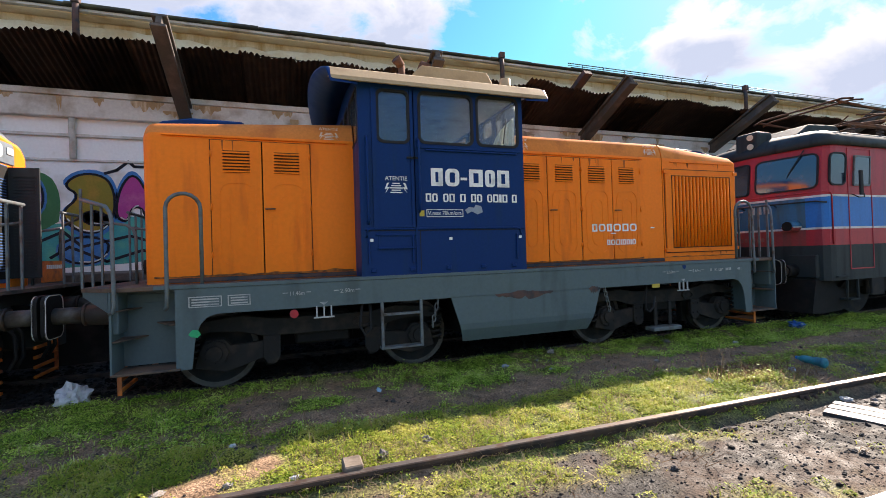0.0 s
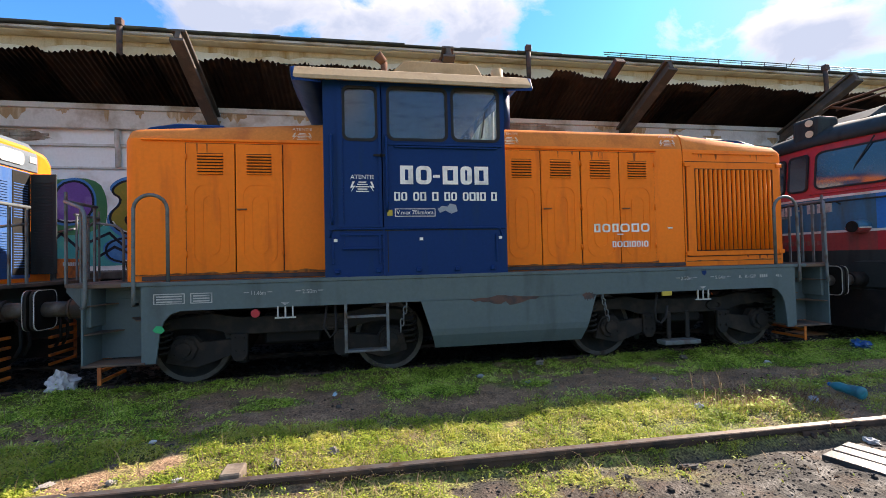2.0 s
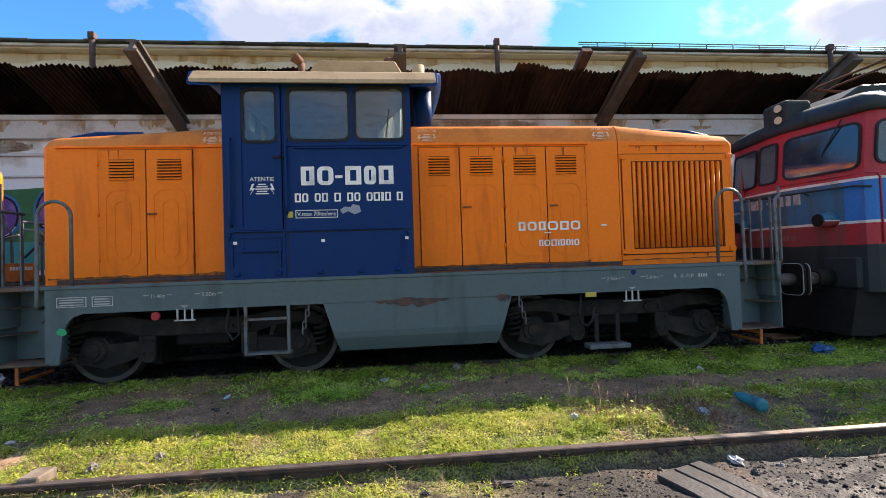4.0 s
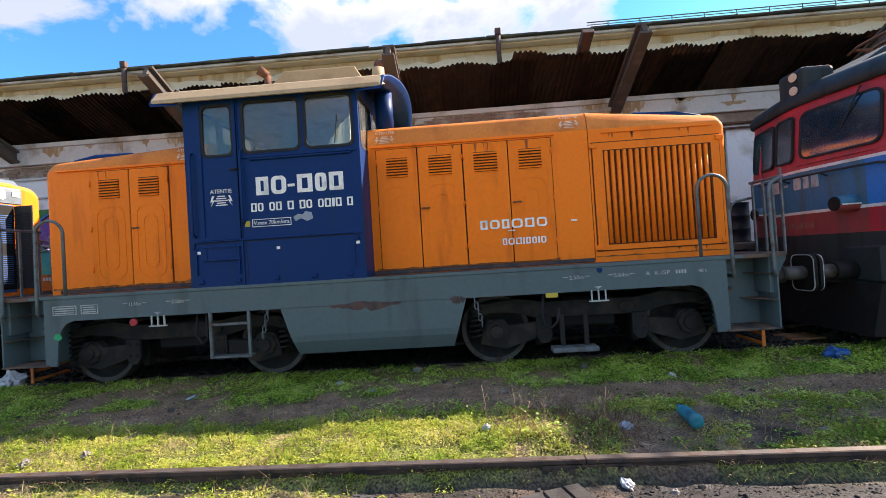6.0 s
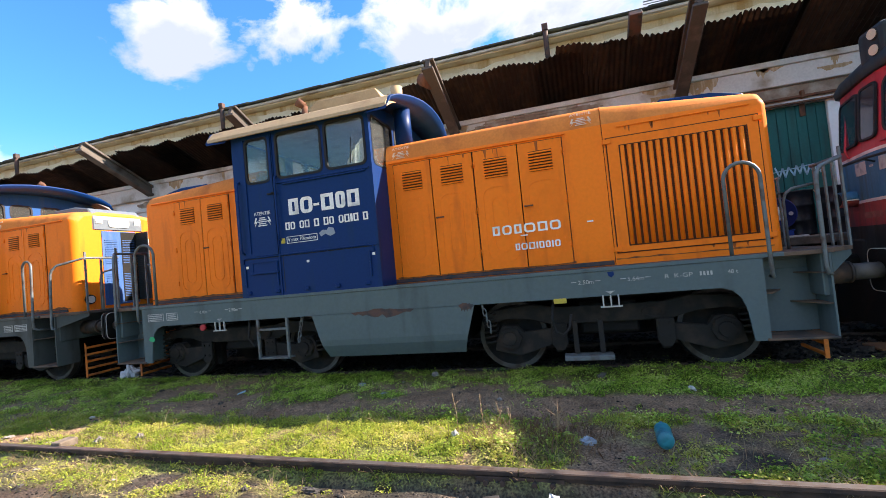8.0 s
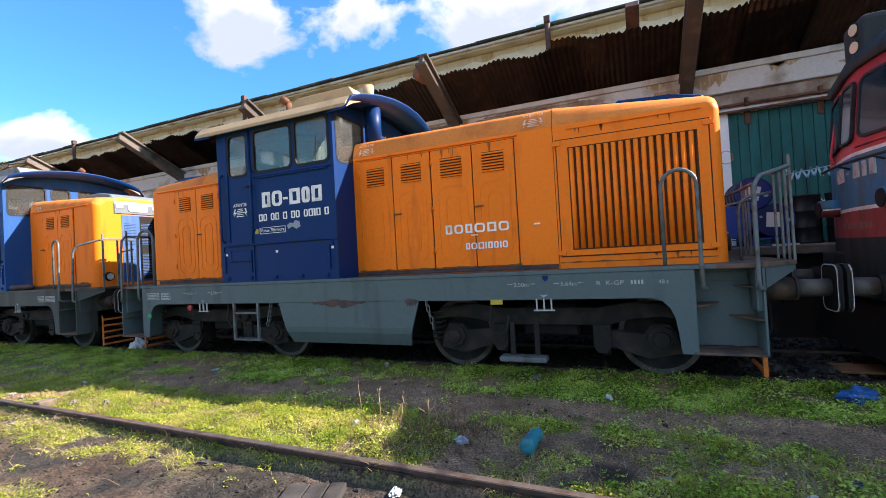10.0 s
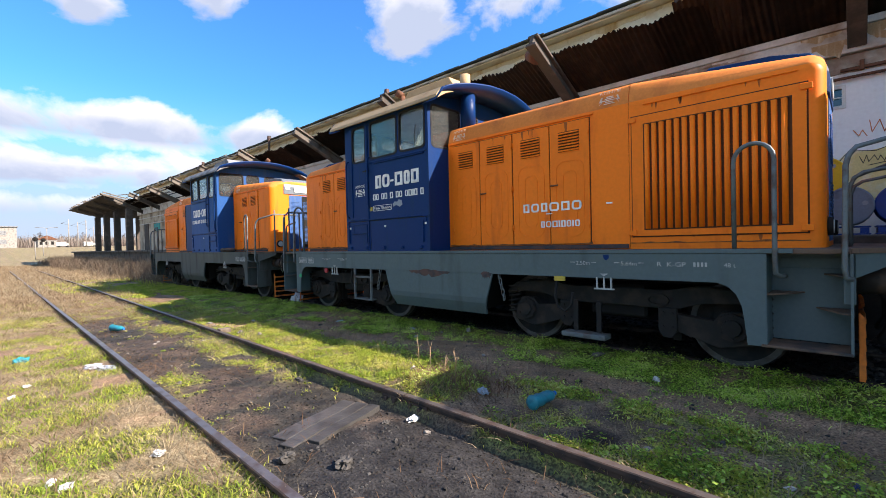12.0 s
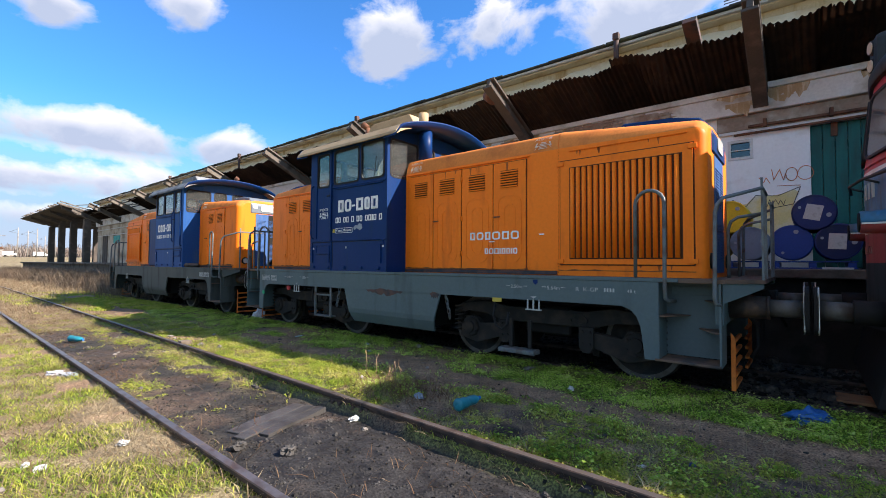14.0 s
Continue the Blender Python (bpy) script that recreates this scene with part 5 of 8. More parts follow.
            pipe(bm, [(2.18, -1.30, 0.95), (2.14, -1.30, 0.7), (2.17, -1.28, 0.55), (2.26, -1.26, 0.50), (2.34, -1.26, 0.58), (2.37, -1.26, 0.75)], 0.018, 6)
            part("cable", bm, "rubber", loco)
            bm = B()
            pipe(bm, [(-2.36, -1.30, 0.95), (-2.40, -1.30, 0.68), (-2.33, -1.28, 0.55), (-2.25, -1.28, 0.62), (-2.26, -1.28, 0.95)], 0.018, 6)
            part("cable", bm, "rubber", loco)
            bm = B()
            box(bm, 2.25, 2.82, -1.36, -1.16, 0.20, 0.26, 0.008)
            fb = part("foot_board", bm, "tube", loco, "grey foot board on hangers")
            for x in (2.40, 2.70):
                bm = B()
                box(bm, x - 0.03, x + 0.03, -1.25, -1.22, 0.27, 0.66, 0.004)
                part("hanger", bm, "gear", fb)
            bm = B()
            cyl(bm, (-3.177, -1.36, 0.895), (-3.177, -1.40, 0.895), 0.05, seg=14)
            part("drain_cap", bm, "red", loco, "red round cap")
    if second:
        # grey side door and big panel of the long bonnet on the side that shows
        bm = B()
        box(bm, 1.15, 1.95, 0.93, 0.975, 1.33, 3.05, 0.01)
        gd = part("grey_side_door", bm, "blue", loco, "dark blue-grey side door")
        bm = B()
        box(bm, 1.9, 1.95, 0.975, 0.985, 1.4, 3.0)
        part("door_edge", bm, "rubber", gd)
        bm = B()
        ring(bm, [(4.5, 2.6), (3.0, 2.6), (3.0, 1.5), (4.5, 1.5)], [(4.42, 2.55), (3.08, 2.55), (3.08, 1.55), (4.42, 1.55)], "y", 0.94, 0.985)
        box(bm, 3.0, 4.5, 0.94, 0.955, 1.5, 2.6)
        part("side_panel", bm, "orange", loco, "flat orange side panel")
        bm = B()
        box(bm, -2.55, -2.2, 0.95, 1.35, 1.296, 1.42, 0.05)
        part("rag_heap", bm, "concrete_dark", loco, "heap of dark rags on the deck")
    return loco


locomotive(pose(1.015, 1.4, 0), "orange and dark blue diesel shunting locomotive with grey frame")
locomotive(pose(-10.445, 1.4, 0, 0, 0, 180), "faded orange and blue diesel shunting locomotive with grey roof", True)

# ---------------------------------------------------------------- electric locomotive
def electric_locomotive():
    loco = thing("electric_locomotive", pose(0, 0, 0), "faded red and blue electric locomotive with dark skirt", "locomotive")
    near = [(7.65, -0.05), (7.52, -0.03), (7.43, 0.05), (7.385, 0.30), (7.255, 0.97), (7.225, 1.25)]
    def plan(d, inset=0.0):
        n = [(x + d, y + inset) for x, y in near]
        return [(26.0, -0.05 + inset)] + n + [(x, 2.6 - y) for x, y in n[::-1]] + [(26.0, 2.85 - inset)]
    def back(z):
        return 0.0 if z < 2.43 else (z - 2.43) * 0.10
    def band(name, z0, z1, material, label="", proud=0.0, nose=""):
        bm = B()
        lv = [[bm.verts.new((x - (proud if x < 25 else 0), y + (-proud if y < 1.4 else proud), z)) for x, y in plan(back(z))] for z in (z0, z1)]
        k = len(lv[0])
        for i in range(k - 1):
            bm.faces.new((lv[0][i], lv[0][i + 1], lv[1][i + 1], lv[1][i]))
        bm.faces.new((lv[0][-1], lv[0][0], lv[1][0], lv[1][-1]))
        bm.faces.new(lv[0][::-1]), bm.faces.new(lv[1])
        ob = part(name, bm, material, loco, label)
        if nose:
            ob.data.materials.append(M[nose])
            for p in ob.data.polygons:
                if p.normal.x < -0.5 and p.center.y > 0.3:
                    p.material_index = 1
        return ob
    band("skirt", 0.80, 1.48, "dark_green", "dark green-grey lower body")
    band("lower_band", 1.48, 1.79, "red", "faded red lower band with sooty nose", nose="nose_red")
    band("lower_stripe", 1.79, 1.83, "stripe", "off-white stripe", 0.003)
    band("blue_band", 1.83, 2.41, "mid_blue", "blue body band with sooty nose", nose="nose_blue")
    band("upper_stripe", 2.41, 2.45, "stripe", "off-white stripe", 0.003)
    band("window_band", 2.45, 3.42, "red", "faded red window band")
    # roof
    bm = B()
    lv = []
    for z, inset, d in ((3.40, -0.05, 0.06), (3.50, -0.06, 0.05), (3.62, 0.02, 0.10), (3.74, 0.22, 0.26), (3.84, 0.60, 0.55), (3.88, 1.0, 0.9)):
        lv.append([bm.verts.new((x + d, min(y + inset, 1.35) if y < 1.4 else max(y - inset, 1.45), z)) for x, y in plan(0.0)])
    for a, b in zip(lv, lv[1:]):
        for i in range(len(a) - 1):
            f = bm.faces.new((a[i], a[i + 1], b[i + 1], b[i]))
            f.smooth = True
        bm.faces.new((a[-1], a[0], b[0], b[-1]))
    bm.faces.new(lv[0][::-1]), bm.faces.new(lv[-1])
    part("roof", bm, "dark_green", loco, "dark grey-green rounded roof")
    # windows: on a stretch of the plan between two points
    def pane(a, b, z0, z1, r=0.09, frame="rubber", glass="glass_red"):
        a, b = Vector((*a, 0)), Vector((*b, 0))
        w = (b - a).length
        along = (b - a).normalized()
        out = Vector((along.y, -along.x, 0))
        if out.y > 0 and abs(out.y) > abs(out.x) or out.x > 0.5:
            out = -out
        def put(bm, pts2, o0, o1, inner=None):
            def P(p, o):
                q = a + along * p[0] + out * o
                q.x += back(p[1])
                q.z = p[1]
                return q
            if inner is None:
                lo, hi = [bm.verts.new(P(p, o0)) for p in pts2], [bm.verts.new(P(p, o1)) for p in pts2]
                bm.faces.new(lo), bm.faces.new(hi[::-1])
                for i in range(len(pts2)):
                    j = (i + 1) % len(pts2)
                    bm.faces.new((lo[i], lo[j], hi[j], hi[i]))
            else:
                L = [[bm.verts.new(P(p, o)) for p in q] for q in (pts2, inner) for o in (o0, o1)]
                for i in range(len(pts2)):
                    j = (i + 1) % len(pts2)
                    for f in ((L[0][i], L[0][j], L[2][j], L[2][i]), (L[1][i], L[3][i], L[3][j], L[1][j]), (L[0][i], L[1][i], L[1][j], L[0][j]), (L[2][i], L[2][j], L[3][j], L[3][i])):
                        bm.faces.new(f)
        bm = B()
        put(bm, rounded(0, w, z0, z1, r), 0.0, 0.03, rounded(0.03, w - 0.03, z0 + 0.03, z1 - 0.03, r * 0.8))
        wf = part("cab_window", bm, frame, loco, "rounded cab window with dark seal")
        bm = B()
        put(bm, rounded(0.02, w - 0.02, z0 + 0.02, z1 - 0.02, r * 0.8), 0.012, 0.02)
        g = part("pane", bm, glass, wf, "dark reflecting glass")
        bm = B()
        put(bm, rounded(0.02, w - 0.02, z0 + 0.02, z1 - 0.02, r * 0.8), 0.003, 0.006)
        part("dark_interior", bm, "black", wf)
    pane((7.424, 0.09), (7.220, 1.17), 2.58, 3.28, 0.12)
    pane((7.216, 1.285), (7.250, 1.70), 2.58, 3.28, 0.08)
    pane((7.270, 1.78), (7.424, 2.51), 2.58, 3.28, 0.10)
    pane((7.49, -0.026), (7.94, -0.052), 2.62, 3.26, 0.12)
    pane((8.18, -0.05), (8.70, -0.05), 2.62, 3.22, 0.03, "tube")
    for x in (10.5, 12.0, 13.5, 15.0, 16.5):
        pane((x, -0.05), (x + 0.9, -0.05), 2.65, 3.2, 0.08)
    bm = B()
    ring(bm, [(8.80, 3.36), (8.06, 3.36), (8.06, 1.0), (8.80, 1.0)], [(8.78, 3.34), (8.08, 3.34), (8.08, 1.02), (8.78, 1.02)], "y", -0.06, -0.045)
    part("cab_door", bm, "red", loco, "cab door outline")
    bm = B()
    pipe(bm, [(7.58, -0.047, 1.50), (7.58, -0.047, 2.42), (7.55, -0.045, 2.49), (7.46, 0.02, 2.51), (7.39, 0.30, 2.51), (7.26, 0.97, 2.51), (7.23, 1.25, 2.51)], 0.014, 6)
    part("front_moulding", bm, "red", loco)
    bm = B()
    pipe(bm, [(7.46, -0.03, 2.30), (7.36, 0.10, 2.33), (7.16, 0.78, 2.33), (7.10, 1.3, 2.33), (7.16, 2.0, 2.33)], 0.016, 6)
    for p in ((7.43, 0.08), (7.19, 0.78), (7.11, 1.4)):
        pipe(bm, [(p[0], p[1], 2.33), (p[0] + 0.12, p[1], 2.28)], 0.012, 6)
    part("front_handrail", bm, "dark_green", loco)
    bm = B()
    pipe(bm, [(7.55, 2.33, 3.6), (7.51, 2.32, 3.44), (7.33, 2.19, 2.56), (7.34, 2.15, 2.46), (7.38, 2.15, 2.44)], 0.018, 6)
    part("front_bar", bm, "red", loco)
    # top lamps
    bm = B()
    box(bm, 7.32, 7.80, 1.12, 1.64, 3.46, 3.97, 0.07, 2)
    lh = part("headlamp_housing", bm, "dark_green", loco, "dark roof headlamp housing with two stacked lamps")
    for z in (3.645, 3.845):
        bm = B()
        cyl(bm, (7.335, 1.28, z), (7.295, 1.27, z), 0.085, 0.075, seg=18)
        part("lamp_ring", bm, "rubber", lh)
        bm = B()
        cyl(bm, (7.305, 1.272, z), (7.288, 1.268, z), 0.064, seg=18)
        part("lamp_lens", bm, "lamp_warm", lh)
    for y, front in ((0.48, 7.12), (2.12, 7.14)):
        # housing: blue upper half, red lower half, pale line between
        def half(a0, a1, r0, r1):
            n = 12
            ar = [radians(a0 + (a1 - a0) * i / n) for i in range(n + 1)]
            bm = B()
            lo = [bm.verts.new((7.44, y + r0 * math.cos(q), 1.87 + r0 * math.sin(q))) for q in ar]
            hi = [bm.verts.new((front, y + r1 * math.cos(q), 1.87 + r1 * math.sin(q))) for q in ar]
            for i in range(n):
                bm.faces.new((lo[i], hi[i], hi[i + 1], lo[i + 1])).smooth = True
            bm.faces.new(hi), bm.faces.new(lo[::-1]), bm.faces.new((lo[0], lo[-1], hi[-1], hi[0]))
            return bm
        bl = part("buffer_lamp", half(-8, 188, 0.120, 0.108), "nose_blue", loco, "round lamp on the nose")
        part("lower_shell", half(188, 352, 0.119, 0.107), "nose_red", bl, "red painted lower half")
        for q in (-1, 1):
            bm = B()
            box(bm, front + 0.006, 7.43, y + q * 0.112 - 0.004, y + q * 0.112 + 0.004, 1.845, 1.862)
            part("pale_line", bm, "stripe", bl)
        bm = B()
        cyl(bm, (front + 0.004, y, 1.87), (front - 0.014, y, 1.87), 0.097, 0.09, seg=20)
        part("lens", bm, "black", bl)
    # marks, following the bend of the nose
    def nose_x(y):
        y = min(y, 2.6 - y)
        return 7.385 - 0.194 * (y - 0.30) if y < 0.97 else 7.255 - 0.107 * (y - 0.97)
    bm = B()
    for y0, y1 in ((0.90, 1.01), (1.05, 1.14), (1.18, 1.31), (1.45, 1.53), (1.64, 1.77), (1.82, 1.94)):
        z0, z1 = (2.16, 2.33) if y0 != 1.45 else (2.23, 2.26)
        xa, xb = sorted((nose_x(y0), nose_x(y1)))
        box(bm, xa - 0.001, xb + 0.012, y0, y1, z0, z1)
    pieces("front_mark", bm, "faint", loco, "worn pale block mark")
    bm = B()
    for i in range(10):
        y0 = 1.02 + i * 0.085
        xa, xb = sorted((nose_x(y0), nose_x(y0 + 0.055)))
        box(bm, xa - 0.001, xb + 0.012, y0, y0 + 0.055, 1.58, 1.66)
    pieces("front_block", bm, "nose_mark", loco)
    bm = B()
    box(bm, 8.10, 8.20, -0.24, -0.20, 2.42, 2.90, 0.02, 2)
    pipe(bm, [(8.19, -0.05, 2.46), (8.08, -0.21, 2.38), (8.22, -0.23, 2.38), (8.22, -0.22, 2.46)], 0.01, 6)
    part("door_mirror", bm, "rubber", loco, "black rear-view mirror")
    bm = B()
    pipe(bm, [(7.36, 0.62, 2.80), (7.36, 0.55, 2.95), (7.41, 0.30, 3.36)], 0.012, 6)
    part("wiper", bm, "rubber", loco)
    # skirt, plough, steps
    bm = B()
    prism(bm, [(7.18, 0.18), (7.32, 0.82), (7.8, 0.82), (8.3, 0.30), (8.3, 0.22), (7.5, 0.16)], "y", 0.12, 2.68)
    part("plough", bm, "black", loco, "dark snow plough plate")
    bm = B()
    box(bm, 7.32, 7.42, 0.1, 2.7, 0.85, 1.30, 0.02)
    part("headstock", bm, "dark_green", loco)
    bm = B()
    for x in (8.0, 8.32):
        box(bm, x - 0.015, x + 0.015, -0.03, 0.0, 0.42, 0.82)
    box(bm, 8.0, 8.32, -0.06, 0.12, 0.40, 0.43)
    box(bm, 7.62, 7.95, -0.09, 0.05, 0.86, 0.89)
    part("foot_step", bm, "dark_green", loco)
    bm = B()
    box(bm, 8.7, 9.1, -0.05, 0.0, 0.46, 0.80, 0.01)
    part("equipment_box", bm, "gear", loco)
    for s in (-1, 1):
        y = 1.4 + s * 0.875
        bm = B()
        cyl(bm, (7.35, y, 0.99), (7.06, y, 0.99), 0.125, 0.12, seg=18)
        bf = part("buffer", bm, "black", loco)
        bm = B()
        cyl(bm, (7.06, y, 0.99), (6.80, y, 0.99), 0.095, seg=18)
        part("plunger", bm, "tread", bf)
        bm = B()
        ol = rounded(y - 0.20, y + 0.20, 0.75, 1.23, 0.09)
        prism(bm, ol, "x", 6.762, 6.80)
        part("buffer_plate", bm, "black", bf)
        bm = B()
        ring(bm, ol, rounded(y - 0.186, y + 0.186, 0.764, 1.216, 0.08), "x", 6.792, 6.806)
        part("plate_rim", bm, "stripe", bf, "white painted rim")
    # running gear
    bm = B()
    box(bm, 8.2, 24, 0.4, 2.4, 0.45, 0.85)
    part("underframe", bm, "black", loco)
    for ax in (9.35, 11.7, 14.0):
        for s in (-1, 1):
            bm = B()
            cyl(bm, (ax, 1.4 + s * 0.67, 0.56), (ax, 1.4 + s * 0.80, 0.56), 0.56, seg=36)
            part("wheel", bm, "gear", loco)
            bm = B()
            box(bm, ax - 0.2, ax + 0.2, *sorted((1.4 + s * 1.0, 1.4 + s * 1.15)), 0.42, 0.72, 0.03)
            part("axlebox", bm, "gear", loco)
    bm = B()
    prism(bm, [(8.4, 0.62), (8.7, 0.82), (14.6, 0.82), (14.9, 0.62), (13.2, 0.55), (10.2, 0.55)], "y", 0.32, 0.40)
    part("bogie_frame", bm, "black", loco)
    # roof gear and folded pantograph
    bm = B()
    prism(bm, [(7.75, 3.78), (8.15, 4.02), (9.0, 4.05), (9.2, 3.85)], "y", 0.6, 2.2, 0.03)
    part("roof_cover", bm, "dark_green", loco, "dark roof cover")
    bm = B()
    for y in (0.55, 2.25):
        pipe(bm, [(9.3, y, 4.02), (11.6, y, 4.42), (9.15, y + 0.1, 4.60)], 0.03, 6)
        pipe(bm, [(9.3, y, 4.10), (11.9, y, 4.10)], 0.035, 6)
        pipe(bm, [(9.6, y, 4.3), (11.4, y + 0.15, 4.52)], 0.015, 6)
    for x, z in ((9.12, 4.62), (9.45, 4.62), (10.4, 4.36), (11.5, 4.42)):
        pipe(bm, [(x, 0.35, z - 0.06), (x, 0.55, z), (x, 2.25, z), (x, 2.45, z - 0.06)], 0.022, 6)
    pipe(bm, [(9.3, 0.55, 4.25), (11.6, 2.25, 4.42)], 0.015, 6)
    pipe(bm, [(9.3, 2.25, 4.25), (11.6, 0.55, 4.42)], 0.015, 6)
    panto = B()
    box(panto, 9.2, 11.9, 0.5, 0.6, 4.04, 4.08, 0.01)
    panto = part("pantograph", panto, "rust", loco, "folded rusty pantograph rods")
    pieces("rod", bm, "rust", panto)
    for x in (9.4, 10.4, 11.7):
        for y in (0.55, 2.25):
            bm = B()
            for k in range(4):
                cyl(bm, (x, y, 3.80 + k * 0.07), (x, y, 3.84 + k * 0.07), 0.075, 0.055, seg=12)
            part("insulator", bm, "bare", loco)


electric_locomotive()

# ---------------------------------------------------------------- warehouse
WX0, WX1 = -42.3, 24.0
DECK = 1.40
WY = 5.55
bm = B()
for x0, x1, holes in ((-14.0, 5.50, ()), (5.50, 5.92, ((3.66, 4.06),)), (5.92, 6.82, ()), (6.82, 8.79, ((DECK, 4.16),)), (8.79, WX1, ())):
    z = -0.3
    for h0, h1 in holes:
        box(bm, x0, x1, WY, WY + 0.3, z, h0)
        z = h1
    box(bm, x0, x1, WY, WY + 0.3, z, 5.15)
far_wall = B()
box(far_wall, WX0, -14.0, WY, WY + 0.3, -0.3, 5.15)
solid("wall_far", far_wall, "old_plaster", "dirty ochre plastered far wall", "wall", kind="structure")
wall = solid("wall_front", bm, "plaster", "stained white plastered warehouse wall", "wall", kind="structure")
bm = B()
box(bm, WX0, WX1, WY + 0.02, WY + 0.3, 5.15, 6.62)
solid("wall_upper", bm, "ochre", "peeling ochre and white upper wall", "wall", kind="structure")
bm = B()
box(bm, WX0, WX0 + 0.3, WY + 0.3, 14.0, -0.3, 6.6)
box(bm, WX1 - 0.3, WX1, WY + 0.3, 14.0, -0.3, 6.6)
box(bm, WX0, WX1, 13.7, 14.0, -0.3, 7.3)
solid("wall_rear", bm, "plaster", "plain plastered warehouse walls", "wall", kind="structure")
# string courses
rnd = random.Random(11)
bm = B()
box(bm, WX0, WX1, WY - 0.17, WY - 0.002, 4.56, 4.98, 0.015)
box(bm, WX0, WX1, WY - 0.22, WY - 0.002, 4.98, 5.10, 0.01)
solid("trim_band", bm, "ledge", "dirty white concrete band along the wall", "trim", kind="structure")
bm = B()
box(bm, WX0, WX1, WY - 0.07, WY - 0.002, 4.18, 4.24, 0.008)
box(bm, WX0, 5.2, WY - 0.05, WY - 0.002, 3.68, 3.73, 0.008)
solid("trim_ledge", bm, "ledge", "narrow plaster ledge", "trim", kind="structure")
bm = B()
low = []
for i in range(420):
    x = WX0 + 0.05 + (WX1 - WX0 - 0.1) * i / 419
    k = 0.5 + 0.6 * noise.noise(Vector((x * 0.45, 3.1, 0))) + 0.5 * noise.noise(Vector((x * 2.6, 7.7, 0)))
    low.append((x, 6.61 - 0.05 - 0.17 * max(0.0, k)))
prism(bm, [(WX0 + 0.05, 6.62), (WX1 - 0.05, 6.62)] + low[::-1], "y", WY + 0.012, WY + 0.018)
solid("wall_stain", bm, "stain", "rusty water stains below the eave", "stain", kind="structure")
bm = B()
rnd = random.Random(41)
for k in range(34):
    x = rnd.uniform(-9, 12)
    w, top, d = rnd.uniform(0.08, 0.6), rnd.choice((4.97, 4.97, 4.80)), rnd.uniform(0.08, 0.38)
    m = 8
    low = [(x + w * i / m, top - d * (0.3 + 0.7 * rnd.random()) * math.sin(math.pi * (i + 0.4) / (m + 0.8)) ** 0.5) for i in range(m, -1, -1)]
    y = WY - 0.173 - 0.0006 * (k % 9)
    prism(bm, [(x, top), (x + w, top)] + low, "y", y - 0.002, y)
solid("band_stain", bm, "band_rust", "rusty stains running down the wall band", "stain", kind="structure")
# bare brick where the plaster has fallen
rnd = random.Random(21)
for cx, cz, w, h in ((2.9, 4.80, 3.4, 0.40), (-8.9, 4.40, 2.6, 0.32), (0.4, 4.78, 1.6, 0.30)):
    y = WY - 0.174 if cz > 4.56 else WY - 0.004
    root = thing("bare_brick_patch", pose(cx, y, cz), "patch of bare brick where plaster has fallen", "wall", kind="structure")
    bm = B()
    n = 26
    prism(bm, [(w / 2 * math.cos(2 * math.pi * i / n) * rnd.uniform(0.8, 1.05), h / 2 * math.sin(2 * math.pi * i / n) * rnd.uniform(0.75, 1.1)) for i in range(n)], "y", -0.004, 0.004)
    part("mortar_bed", bm, "brick_wall", root)
    for r in range(int(h / 0.075)):
        z = -h / 2 + 0.0375 + r * 0.075
        k = math.sqrt(max(0.0, 1 - (2 * z / h) ** 2))
        x = -w / 2 * k + (0.12 if r % 2 else 0.0)
        while x < w / 2 * k - 0.2:
            if rnd.random() < 0.72:
                bb = B()
                box(bb, x, x + 0.235, -0.018 - rnd.random() * 0.012, 0.0, z - 0.032, z + 0.032, 0.004)
                part("brick", bb, "brick_wall", root)
            x += 0.25
# eave, gutter, roof
bm = B()
box(bm, WX0 - 0.2, WX1, 5.30, 5.86, 6.63, 6.72, 0.01)
solid("eave", bm, "ochre", "dirty plastered eave", "eave", kind="structure")
bm = B()
box(bm, WX0 - 0.2, WX1, 5.20, 5.30, 6.655, 6.715, 0.01)
solid("gutter", bm, "ledge", "pale metal gutter along the eave", "gutter", kind="structure")
bm = B()
prism(bm, [(5.18, 6.72), (5.18, 6.78), (14.2, 8.1), (14.2, 8.0), (5.5, 6.72)], "x", WX0 - 0.25, WX1)
solid("roof", bm, "tar", "mossy tarred roof sheet", "roof", kind="structure")
bm = B()
x = WX0
while x < WX1 - 0.5:
    w = rnd.uniform(0.5, 1.6)
    z = 6.72 + rnd.uniform(-0.005, 0.01)
    box(bm, x, x + w, 5.12 + rnd.uniform(-0.02, 0.03), 5.24, z, z + rnd.uniform(0.05, 0.08), 0.015)
    x += w * rnd.uniform(0.9, 1.02)
tagged(new("roof_edge", finish(bm, "roof_edge", "tar")), "uneven mossy tar edge of the roof", "roof", kind="structure")
bm = B()
for a in range(24):
    x = 6.0 + a * 0.75
    pipe(bm, [(x, 5.14, 6.74), (x, 5.14, 6.90)], 0.012, 5)
pipe(bm, [(5.5, 5.14, 6.89), (24, 5.14, 6.89)], 0.014, 5)
pipe(bm, [(5.5, 5.14, 6.83), (24, 5.14, 6.83)], 0.010, 5)
solid("roof_rail", bm, "tube", "thin grey metal rail along the eave", "rail")
